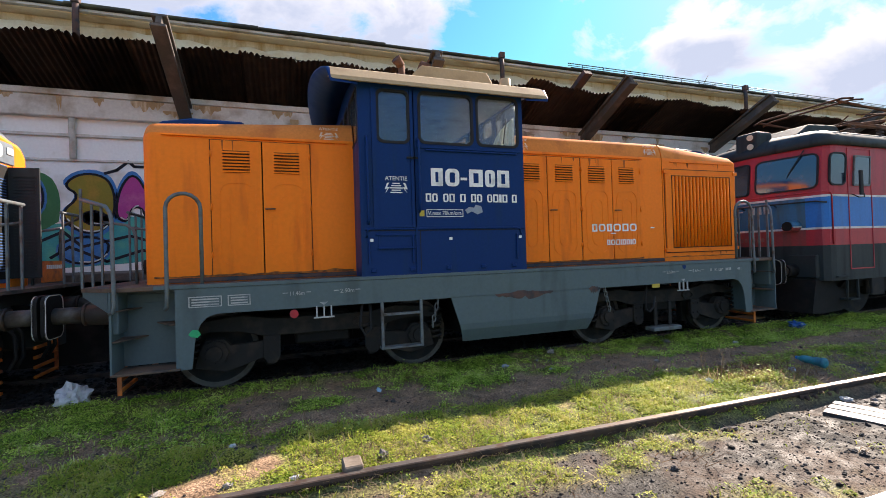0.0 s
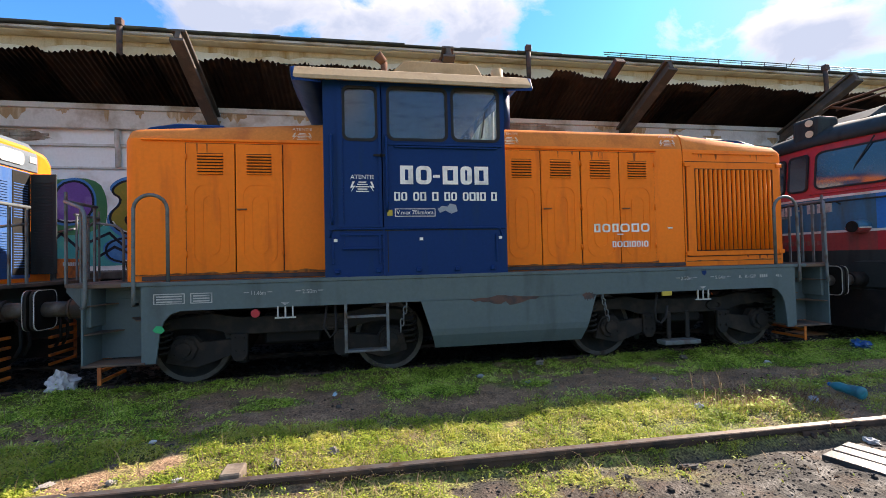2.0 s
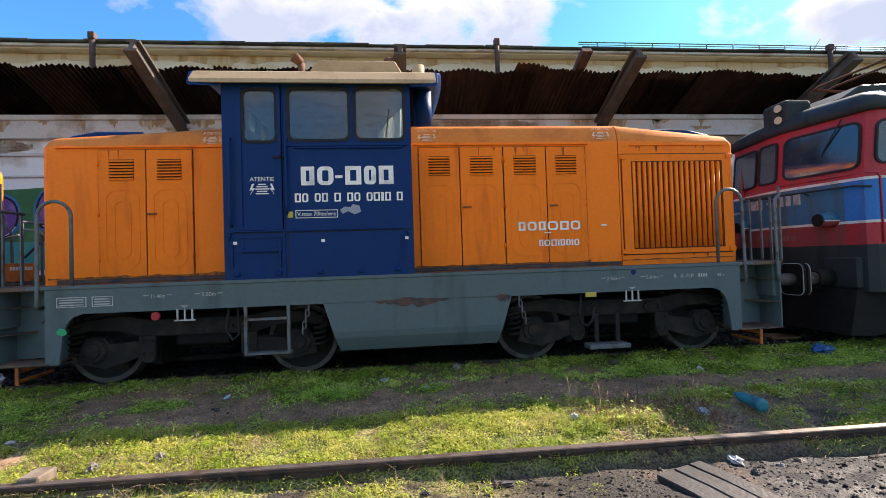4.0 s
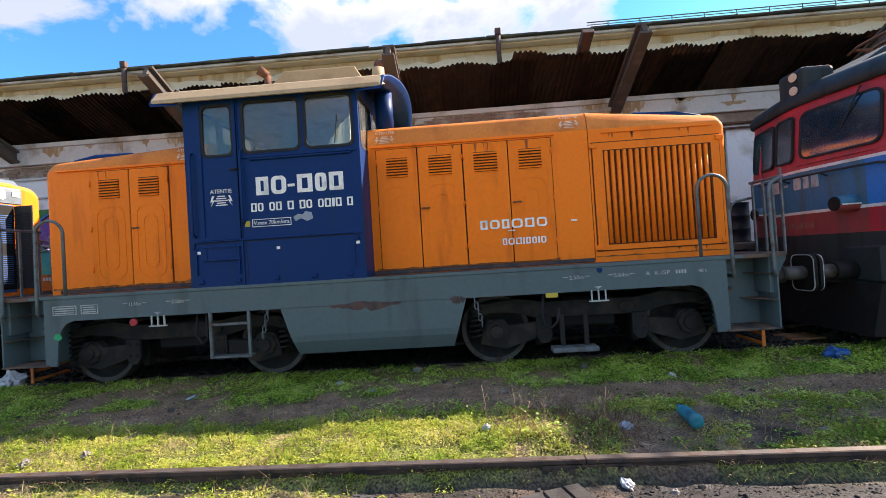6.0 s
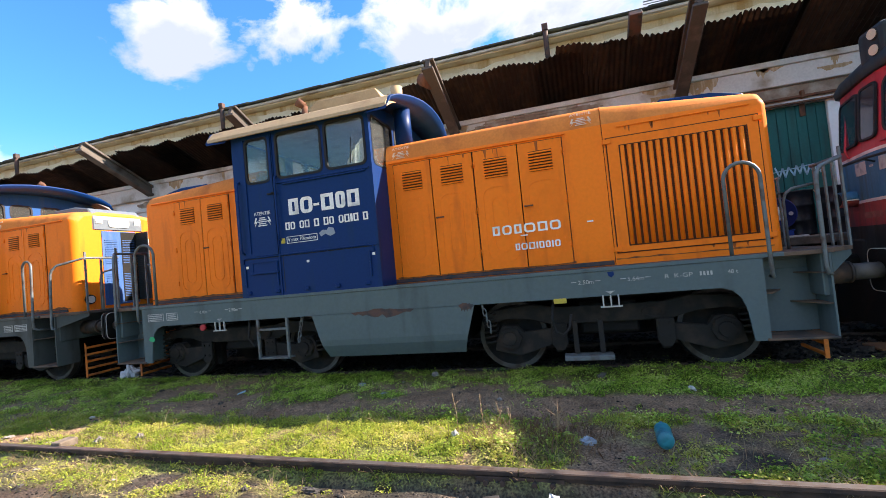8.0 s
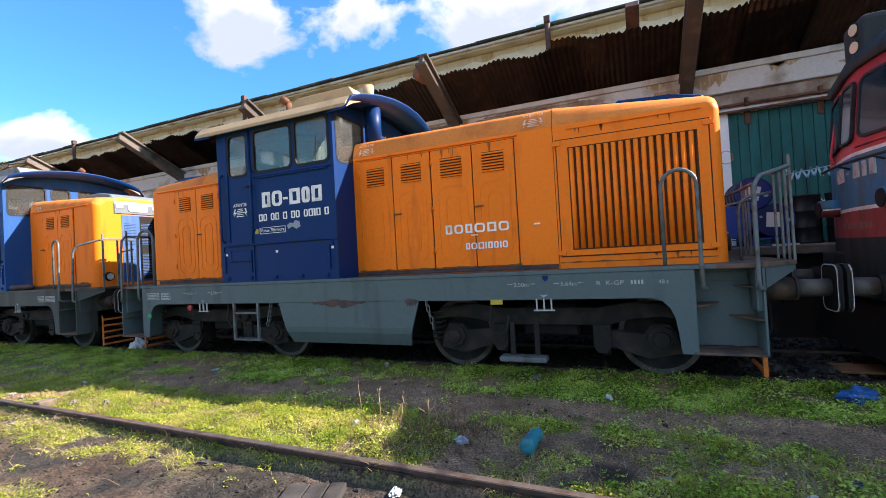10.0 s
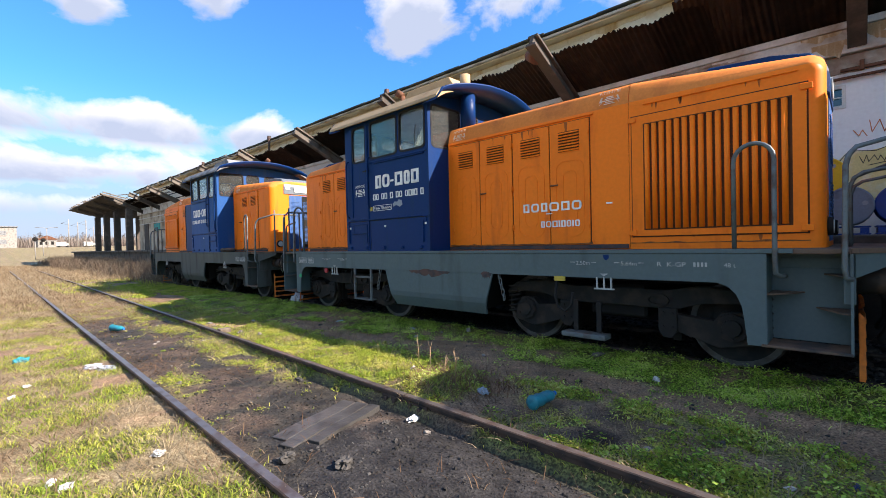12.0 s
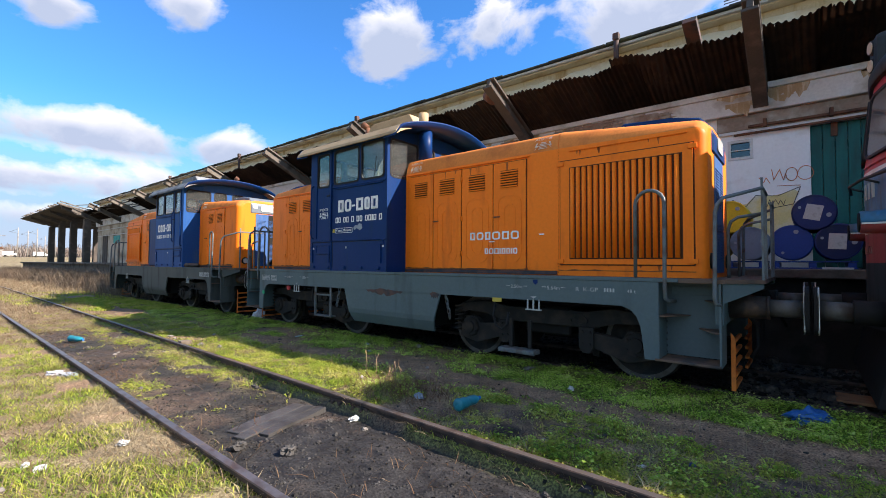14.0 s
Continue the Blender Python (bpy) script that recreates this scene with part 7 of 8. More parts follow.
for x in (2.76, 2.88, 3.10, 3.22):
    cyl(bm, (x, yj - 0.012, -0.045), (x, yj - 0.045, -0.045), 0.02, seg=6)
solid("fishplate", bm, "rail_steel", "rusty bolted rail joint plate", "fishplate")

# ---------------------------------------------------------------- ground
def grid_noise(x, y, size, seed):
    r = np.random.RandomState(seed)
    g = r.rand(256, 256)
    u, v = x / size, y / size
    i, j = np.floor(u).astype(int), np.floor(v).astype(int)
    fu, fv = u - i, v - j
    fu, fv = fu * fu * (3 - 2 * fu), fv * fv * (3 - 2 * fv)
    i0, i1, j0, j1 = i % 256, (i + 1) % 256, j % 256, (j + 1) % 256
    return (g[i0, j0] * (1 - fu) + g[i1, j0] * fu) * (1 - fv) + (g[i0, j1] * (1 - fu) + g[i1, j1] * fu) * fv


def fractal(x, y, size, seed):
    return 0.5 * grid_noise(x, y, size, seed) + 0.3 * grid_noise(x, y, size / 2.3, seed + 1) + 0.2 * grid_noise(x, y, size / 5.1, seed + 2)


def step(v, a, b):
    t = np.clip((v - a) / (b - a), 0, 1)
    return t * t * (3 - 2 * t)


def soils(x, y):
    """How much living grass, dark cinder and dry straw lies at a place, each 0 to 1."""
    n1, n2, n3 = fractal(x, y, 1.3, 10), fractal(x, y, 0.5, 20), fractal(x, y, 2.6, 30)
    ry = -2.345 - 0.0165 * x
    ly = ry - 1.505
    wob = (n3 - 0.5) * 0.5
    path = (0.80 + 0.20 * step(x, 0.3, 2.4)) * (1 - 0.5 * step(-x, 2.0, 4.0) * step(n1, 0.42, 0.55)) * (1 - step(np.abs(y + 0.84 + wob * 0.6), 0.16 + 0.06 * step(x, 1.5, 3.0), 0.40))
    # under: dark cinder colour that deepens the shade beneath the locomotives
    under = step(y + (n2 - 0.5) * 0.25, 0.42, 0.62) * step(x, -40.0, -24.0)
    inner = step(y, ly - 0.03, ly + 0.12) * (1 - step(y, ry - 0.16 + wob * 0.2, ry + 0.02))
    front = 1 - step(y, ly - 0.10, ly + 0.05)
    sparse = 0.06 * step(y, -1.5, -1.1) * step(0.4 - y, 0.1, 0.5)
    grass = step(n1 * 0.6 + n2 * 0.4 - sparse, 0.38, 0.52)
    patchy = step(n1 * 0.4 + n2 * 0.6, 0.43, 0.55)
    right = step(x, 3.2, 5.0) * step(-y, 1.2, 1.5) * step(y, ry - 0.05, ry + 0.05)
    g = grass * (1 - right) + patchy * right
    for px, py, pr in ((5.2, -1.68, 0.34), (3.84, -1.95, 0.22), (5.6, -1.72, 0.30), (3.3, -1.35, 0.30), (4.75, -1.85, 0.2)):
        g = g * (1 - 0.95 * np.exp(-(((x - px) / pr) ** 2 + ((y - py) / (0.6 * pr)) ** 2)))
    g = np.maximum(g, step(n2, 0.22, 0.38) * 0.95 * (1 - step(x, 2.5, 2.95)) * step(x, -3.4, -2.6) * step(-y, 1.05, 1.35) * step(y, ry + 0.02, ry + 0.12))
    strip = step(y, -0.58, -0.38) * step(x, 2.4, 3.3) + 0.6 * step(y, -0.2, 0.1)
    g = np.maximum(g, np.clip(strip, 0, 1) * step(n2, 0.22, 0.40))
    g = g * (1 - 0.92 * path) * (1 - under)
    ash_in = inner * step(x + (n1 - 0.5) * 6 + (n2 - 0.5) * 3 + (y - ry) * 0.8, -0.4, 3.0)
    ash_in = np.maximum(ash_in, inner * (0.74 + 0.24 * step(n1 * 0.55 + n2 * 0.45, 0.42, 0.56)))
    ash_in = ash_in * (1 - 0.9 * step(-x + (n1 - 0.5) * 4, 4.5, 9.0))
    tuft = np.exp(-((x + 0.1) / 1.5) ** 4 - ((y - ry + 0.22) / 0.30) ** 4) + np.exp(-((x - 0.7) / 0.75) ** 4 - ((y - ly - 0.32) / 0.16) ** 2) + 0.8 * np.exp(-((x + 4.5) / 3.0) ** 4 - ((y - ry + 0.3) / 0.28) ** 2)
    tuft = np.clip(tuft, 0, 1) * step(n2, 0.40, 0.55) * inner
    ash_in = ash_in * (1 - 0.9 * tuft)
    g = g * (1 - inner) + inner * np.maximum(tuft, (1 - ash_in) * step(n1 * 0.5 + n2 * 0.5, 0.46, 0.58))
    dryfar = step(-x, 4.5, 11) * step(-y - 0.02 * x, 1.6, 2.6) + step(-x, 14, 22)
    dryfar = np.clip(dryfar, 0, 1)
    g = g * (1 - 0.80 * dryfar)
    g = g * (1 - front) + front * (1 - 0.8 * dryfar) * step(n1 * 0.45 + n2 * 0.55, 0.42, 0.60)
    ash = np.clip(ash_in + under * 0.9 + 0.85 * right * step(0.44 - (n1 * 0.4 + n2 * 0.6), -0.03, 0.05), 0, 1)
    dry = np.clip(dryfar * (0.75 + 0.25 * n2) + front * step(n3 * 0.5 + n2 * 0.5, 0.36, 0.54) * (1 - g * 0.35) + inner * (1 - ash_in) * step(n2, 0.40, 0.62) * 0.9 + (1 - under) * step(-y, 1.2, 1.7) * (1 - inner) * (1 - front) * step(n2, 0.45, 0.68) * 0.7, 0, 1)
    # extra straw colour on the right brightens ground that lies in shade
    dry = np.clip(dry + right * step(n2, 0.46, 0.62) * 0.6, 0, 1)
    return np.clip(g, 0, 1), ash, dry


def rise(x):
    """The yard climbs gently far beyond the platform's end."""
    return 2.4 * step(-x, 60.0, 120.0) + 0.0085 * np.clip(-x - 120.0, 0.0, 110.0)


def ground_z(x, y):
    ry = -2.345 - 0.0165 * x
    inner = step(y, ry - 1.50, ry - 1.40) * (1 - step(y, ry - 0.12, ry - 0.02))
    n = (fractal(x, y, 1.2, 40) - 0.5) * 0.06 + (fractal(x, y, 0.25, 50) - 0.5) * 0.032
    heap = 0.10 * np.exp(-(((x - 2.9) / 0.5) ** 2 + ((y + 1.95) / 0.3) ** 2)) * (fractal(x, y, 0.3, 60) + 0.3)
    dug = 0.055 * inner * step(x, 0.4, 1.6) * np.exp(-((y - ry + 0.14) / 0.17) ** 2)
    return rise(x) - 0.045 - 0.030 * inner - dug + n + heap - 0.03 * step(y, 0.65, 0.9) + 0.045 * np.exp(-((y - 0.45) / 0.16) ** 2)


fx = np.concatenate([-np.geomspace(1200, 31, 44), np.arange(-30, -9, 0.2), np.arange(-9, 9.5, 0.055), np.arange(9.6, 26, 0.4), np.geomspace(27, 1200, 22)])
fy = np.concatenate([-np.geomspace(1200, 15, 24), np.arange(-14, -6, 0.25), np.arange(-6, 0.7, 0.05), np.arange(0.75, 3.6, 0.2), np.array([5.0, 9, 14]), np.geomspace(20, 1200, 18)])
gx, gy = np.meshgrid(fx, fy, indexing="ij")
gz = ground_z(gx, gy)
far = np.hypot(gx, gy) > 45
gz = np.where(far, rise(gx) - 0.05, gz)
nx, ny = gx.shape
idx = np.arange(nx * ny).reshape(nx, ny)
quads = np.stack([idx[:-1, :-1], idx[1:, :-1], idx[1:, 1:], idx[:-1, 1:]], -1).reshape(-1, 4)
me = bpy.data.meshes.new("ground")
me.from_pydata(np.stack([gx, gy, gz], -1).reshape(-1, 3).tolist(), [], quads.tolist())
g, a, d = soils(gx.ravel(), gy.ravel())
col = me.color_attributes.new("soil", "FLOAT_COLOR", "POINT")
col.data.foreach_set("color", np.stack([g, a, d, np.ones_like(g)], -1).astype(np.float32).ravel())
me.polygons.foreach_set("use_smooth", np.ones(len(me.polygons), dtype=bool))

gm, gn, gl, gb = nodes_of("weedy_ground")
at = gn.new("ShaderNodeVertexColor")
at.layer_name = "soil"
sp = gn.new("ShaderNodeSeparateColor")
gl.new(at.outputs[0], sp.inputs[0])
co = gn.new("ShaderNodeTexCoord")


def ground_noise(scale, detail=6.0):
    t = gn.new("ShaderNodeTexNoise")
    t.inputs["Scale"].default_value, t.inputs["Detail"].default_value = scale, detail
    gl.new(co.outputs["Object"], t.inputs["Vector"])
    return t.outputs["Fac"]


def ramp(fac, c0, c1, p0=0.35, p1=0.65):
    r = gn.new("ShaderNodeValToRGB")
    r.color_ramp.elements[0].position, r.color_ramp.elements[1].position = p0, p1
    r.color_ramp.elements[0].color, r.color_ramp.elements[1].color = (*c0, 1), (*c1, 1)
    gl.new(fac, r.inputs[0])
    return r.outputs[0]


def blend(fac, a, b):
    r = gn.new("ShaderNodeMixRGB")
    gl.new(fac, r.inputs[0]), gl.new(a, r.inputs[1]), gl.new(b, r.inputs[2])
    return r.outputs[0]


fine, mid = ground_noise(55, 8), ground_noise(9, 6)
coarse = ground_noise(2.2, 5)
soil = ramp(fine, (0.105, 0.067, 0.044), (0.37, 0.245, 0.155), 0.36, 0.68)
leaf = ramp(fine, (0.060, 0.066, 0.022), (0.22, 0.25, 0.06), 0.42, 0.62)
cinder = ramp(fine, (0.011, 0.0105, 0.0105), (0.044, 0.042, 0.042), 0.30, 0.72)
straw = ramp(fine, (0.15, 0.115, 0.065), (0.34, 0.275, 0.17))
c = blend(sp.outputs[2], soil, straw)
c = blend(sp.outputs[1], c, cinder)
c = blend(sp.outputs[0], c, leaf)
tone = gn.new("ShaderNodeMapRange")
tone.inputs["From Min"].default_value, tone.inputs["From Max"].default_value = 0.3, 0.7
tone.inputs["To Min"].default_value, tone.inputs["To Max"].default_value = 0.62, 1.35
gl.new(mid, tone.inputs["Value"])
wide = gn.new("ShaderNodeMapRange")
wide.inputs["From Min"].default_value, wide.inputs["From Max"].default_value = 0.3, 0.7
wide.inputs["To Min"].default_value, wide.inputs["To Max"].default_value = 0.72, 1.25
gl.new(coarse, wide.inputs["Value"])
for fac in (tone, wide):
    mul = gn.new("ShaderNodeMixRGB")
    mul.blend_type = "MULTIPLY"
    mul.inputs[0].default_value = 1.0
    gl.new(c, mul.inputs[1]), gl.new(fac.outputs[0], mul.inputs[2])
    c = mul.outputs[0]
gl.new(c, gb.inputs["Base Color"])
sheen = gn.new("ShaderNodeMapRange")
sheen.inputs["To Min"].default_value, sheen.inputs["To Max"].default_value = 0.08, 0.18
gl.new(sp.outputs[1], sheen.inputs["Value"])
gl.new(sheen.outputs[0], gb.inputs["Specular IOR Level"])
wet = gn.new("ShaderNodeMapRange")
wet.inputs["From Min"].default_value, wet.inputs["From Max"].default_value = 0.35, 0.6
wet.inputs["To Min"].default_value, wet.inputs["To Max"].default_value = 0.48, 0.9
gl.new(mid, wet.inputs["Value"])
gl.new(wet.outputs[0], gb.inputs["Roughness"])
bp = gn.new("ShaderNodeBump")
bp.inputs["Strength"].default_value, bp.inputs["Distance"].default_value = 0.6, 0.022
gl.new(fine, bp.inputs["Height"])
gl.new(bp.outputs[0], gb.inputs["Normal"])
me.materials.append(gm)
tagged(new("ground", me), "weedy railway yard ground with cinders, grass and straw", "ground", kind="structure")


def foliage(name, colours, rough=0.6, translucent=True, patch=2.0, spread=0.42):
    m, n, l, b = nodes_of(name)
    geo = n.new("ShaderNodeNewGeometry")
    r = n.new("ShaderNodeValToRGB")
    els = r.color_ramp.elements
    while len(els) < len(colours):
        els.new(0.5)
    for i, cc in enumerate(colours):
        els[i].position, els[i].color = i / (len(colours) - 1), (*cc, 1)
    co = n.new("ShaderNodeTexCoord")
    drift = n.new("ShaderNodeTexNoise")
    drift.inputs["Scale"].default_value, drift.inputs["Detail"].default_value = patch, 5.0
    l.new(co.outputs["Object"], drift.inputs["Vector"])
    part1, part2, total = (n.new("ShaderNodeMath") for _ in range(3))
    part1.operation, part2.operation = "MULTIPLY", "MULTIPLY_ADD"
    part1.inputs[1].default_value = spread
    l.new(geo.outputs["Random Per Island"], part1.inputs[0])
    part2.inputs[1].default_value, part2.inputs[2].default_value = 1.9, -0.54 - spread / 2
    l.new(drift.outputs["Fac"], part2.inputs[0])
    l.new(part1.outputs[0], total.inputs[0]), l.new(part2.outputs[0], total.inputs[1])
    l.new(total.outputs[0], r.inputs[0])
    l.new(r.outputs[0], b.inputs["Base Color"])
    b.inputs["Roughness"].default_value = rough
    b.inputs["Specular IOR Level"].default_value = 0.2
    if translucent:
        tr = n.new("ShaderNodeBsdfTranslucent")
        l.new(r.outputs[0], tr.inputs[0])
        mx = n.new("ShaderNodeMixShader")
        mx.inputs[0].default_value = 0.45
        l.new(b.outputs[0], mx.inputs[1]), l.new(tr.outputs[0], mx.inputs[2])
        l.new(mx.outputs[0], n["Material Output"].inputs[0])
    return m


# two leaf tints: yellower for sunlit ground, greener for ground in shade
M["grass_leaf"] = foliage("fresh_weed_leaves", ((0.19, 0.29, 0.034), (0.33, 0.40, 0.056), (0.48, 0.47, 0.095), (0.60, 0.52, 0.21)), spread=0.65)
M["lush_shade_leaf"] = foliage("lush_shade_weed_leaves", ((0.09, 0.16, 0.022), (0.29, 0.47, 0.06), (0.52, 0.68, 0.12), (0.70, 0.74, 0.27)), 0.5, spread=0.85)
M["straw_leaf"] = foliage("dry_straw", ((0.17, 0.105, 0.062), (0.32, 0.24, 0.15), (0.52, 0.44, 0.29)))


def sow(name, material, x0, x1, y0, y1, count, keep, height, width, lean, seed, label, flat=0.0):
    """Scatters bent two-part blades where keep() allows, as one mesh."""
    r = np.random.RandomState(seed)
    x, y = r.uniform(x0, x1, count), r.uniform(y0, y1, count)
    ok = r.rand(count) < keep(x, y)
    x, y = x[ok], y[ok]
    k = len(x)
    z = ground_z(x, y)
    h = height * r.uniform(0.45, 1.35, k) * (0.45 + 1.1 * fractal(x, y, 0.35, 90))
    w = width * r.uniform(0.6, 1.4, k)
    a, t = r.uniform(0, 2 * math.pi, k), r.uniform(0, 2 * math.pi, k)
    ln = lean * r.uniform(0.3, 1.5, k) * h
    dx, dy = np.cos(a) * w / 2, np.sin(a) * w / 2
    lx, ly = np.cos(t) * ln, np.sin(t) * ln
    P = np.empty((k, 5, 3))
    P[:, 0] = np.stack([x - dx, y - dy, z - 0.01], -1)
    P[:, 1] = np.stack([x + dx, y + dy, z - 0.01], -1)
    P[:, 2] = np.stack([x + dx * 1.1 + lx * 0.4, y + dy * 1.1 + ly * 0.4, z + h * 0.6], -1)
    P[:, 3] = np.stack([x - dx * 1.1 + lx * 0.4, y - dy * 1.1 + ly * 0.4, z + h * 0.6], -1)
    P[:, 4] = np.stack([x + lx, y + ly, z + h], -1)
    i = np.arange(k)[:, None] * 5
    quads, tris = (i + np.array([0, 1, 2, 3])), (i + np.array([3, 2, 4]))
    me = bpy.data.meshes.new(name)
    me.vertices.add(k * 5)
    me.vertices.foreach_set("co", P.ravel())
    loops = np.concatenate([quads, tris], 1).ravel()
    me.loops.add(k * 7)
    me.loops.foreach_set("vertex_index", loops)
    me.polygons.add(k * 2)
    starts = (np.arange(k)[:, None] * 7 + np.array([0, 4])).ravel()
    me.polygons.foreach_set("loop_start", starts)
    me.update(calc_edges=True)
    me.validate()
    me.materials.append(M[material])
    return tagged(new(name, me), label, "grass", kind="stuff")


def mats(name, material, x0, x1, y0, y1, clumps, leaves, radius, leaf, keep, seed, label):
    """Low cushions of small round weed leaves, as one mesh."""
    r = np.random.RandomState(seed)
    x, y = r.uniform(x0, x1, clumps), r.uniform(y0, y1, clumps)
    ok = r.rand(clumps) < keep(x, y)
    x, y = x[ok], y[ok]
    rad = radius * r.lognormal(0, 0.45, len(x))
    tall = rad * r.uniform(0.35, 0.9, len(x))
    k = len(x) * leaves
    cx, cy, cr, ch = (np.repeat(q, leaves) for q in (x, y, rad, tall))
    u, a = np.sqrt(r.rand(k)), r.uniform(0, 2 * math.pi, k)
    px, py = cx + cr * u * np.cos(a), cy + cr * u * np.sin(a)
    pz = ground_z(px, py) + 0.004 + ch * (1 - u * u) * r.uniform(0.5, 1.05, k)
    s = leaf * r.uniform(0.6, 1.5, k)
    t = r.uniform(0, 2 * math.pi, k)
    tip, roll = r.uniform(-0.3, 0.6, k), r.uniform(-0.5, 0.5, k)
    dx, dy, dz = np.cos(t) * np.cos(tip), np.sin(t) * np.cos(tip), np.sin(tip)
    wx, wy, wz = -np.sin(t) * np.cos(roll), np.cos(t) * np.cos(roll), np.sin(roll)
    C, D, W = np.stack([px, py, pz], -1), np.stack([dx, dy, dz], -1) * s[:, None], np.stack([wx, wy, wz], -1) * (0.62 * s)[:, None]
    P = np.stack([C - D, C + W + 0.1 * D, C + D, C - W + 0.1 * D], 1)
    me = bpy.data.meshes.new(name)
    me.vertices.add(k * 4)
    me.vertices.foreach_set("co", P.ravel())
    me.loops.add(k * 4)
    me.loops.foreach_set("vertex_index", np.arange(k * 4))
    me.polygons.add(k)
    me.polygons.foreach_set("loop_start", np.arange(k) * 4)
    me.update(calc_edges=True)
    me.validate()
    me.materials.append(M[material])
    return tagged(new(name, me), label, "weeds", kind="stuff")


def green(x, y):
    return soils(x, y)[0] * (0.10 + 0.90 * step(fractal(x, y, 0.22, 97), 0.40, 0.52))


# the tint changes near y = -1.1, along the locomotives' shade edge
mats("weed_mat", "grass_leaf", -9, 9.5, -2.32, -0.6, 15000, 28, 0.055, 0.0085, lambda x, y: green(x, y) * step(-y + 0.5 * (fractal(x, y, 0.5, 96) - 0.5), 0.95, 1.25), 31, "low cushions of weeds along the rail in the yellower sunlit tint")
mats("weed_mat", "lush_shade_leaf", -9, 9.5, -2.0, 0.62, 15000, 26, 0.06, 0.0095, lambda x, y: green(x, y) * step(y + 0.5 * (fractal(x, y, 0.5, 96) - 0.5), -1.25, -0.95), 35, "low cushions of weeds beside the locomotives in the greener shade tint")
mats("weed_mat", "lush_shade_leaf", 2.6, 9.5, -2.25, 0.55, 4600, 22, 0.075, 0.014, lambda x, y: green(x, y) * np.where(y > -0.6, 1.0, 0.55), 33, "leafy green weeds along the shaded track")
mats("weed_mat", "lush_shade_leaf", -9, 2.2, -1.25, 0.55, 5200, 20, 0.06, 0.012, lambda x, y: green(x, y) * 0.9, 34, "leafy green weeds beside the wheels")
mats("weed_mat", "grass_leaf", -6, 3.5, -3.82, -2.40, 3600, 30, 0.05, 0.0085, green, 32, "patches of low green weeds between the rails")
sow("weeds", "lush_shade_leaf", -9, 9.5, -1.3, 0.6, 60000, green, 0.04, 0.006, 1.0, 12, "thin green blades beside the locomotives")
sow("weeds", "grass_leaf", -9, 9.5, -2.35, -0.9, 60000, green, 0.034, 0.006, 1.0, 1, "thin green blades among the weeds")
sow("weeds", "grass_leaf", -22, -9, -3.0, 0.4, 60000, lambda x, y: soils(x, y)[0], 0.05, 0.020, 0.8, 2, "low green weeds beside the track")
sow("weeds", "grass_leaf", -12, 7.5, -8.5, -2.35, 300000, lambda x, y: soils(x, y)[0] * np.where(y > -3.9, 0.22, 1.0), 0.034, 0.006, 1.1, 3, "green grass tufts among dry straw")
sow("straw", "straw_leaf", -14, 7.5, -9, -1.4, 190000, lambda x, y: soils(x, y)[2] * 0.9, 0.06, 0.0045, 2.2, 4, "dry flattened straw")
sow("straw", "straw_leaf", -9, 9, -2.3, 0.0, 26000, lambda x, y: np.clip(soils(x, y)[2] + 0.12, 0, 1), 0.06, 0.004, 1.8, 14, "scattered dry stalks in the weeds")
sow("tall_dry_grass", "straw_leaf", -60, -8, -16, 3.0, 190000, lambda x, y: np.clip(soils(x, y)[2] - 0.25, 0, 1) * np.where(np.abs(y + 3.0) < 0.9, 0.15 + 0.6 * step(-x, 9, 14), 1.0), 0.15, 0.009, 0.9, 5, "tall dry grass along the old siding")
M["brush"] = foliage("brown_brush", ((0.11, 0.075, 0.052), (0.23, 0.17, 0.12), (0.38, 0.31, 0.22)), 0.8)
sow("dry_brush", "brush", -62, -13.5, -0.6, 3.1, 42000, lambda x, y: step(fractal(x, y, 1.5, 77), 0.35, 0.6) * step(y, -0.6, 1.2), 0.80, 0.010, 0.6, 15, "tall dry brush against the platform")
sow("dead_stalks", "straw_leaf", -6, 8, -2.2, 0.2, 3200, lambda x, y: 0.4 + 0 * x, 0.13, 0.004, 0.6, 6, "thin dead stalks")


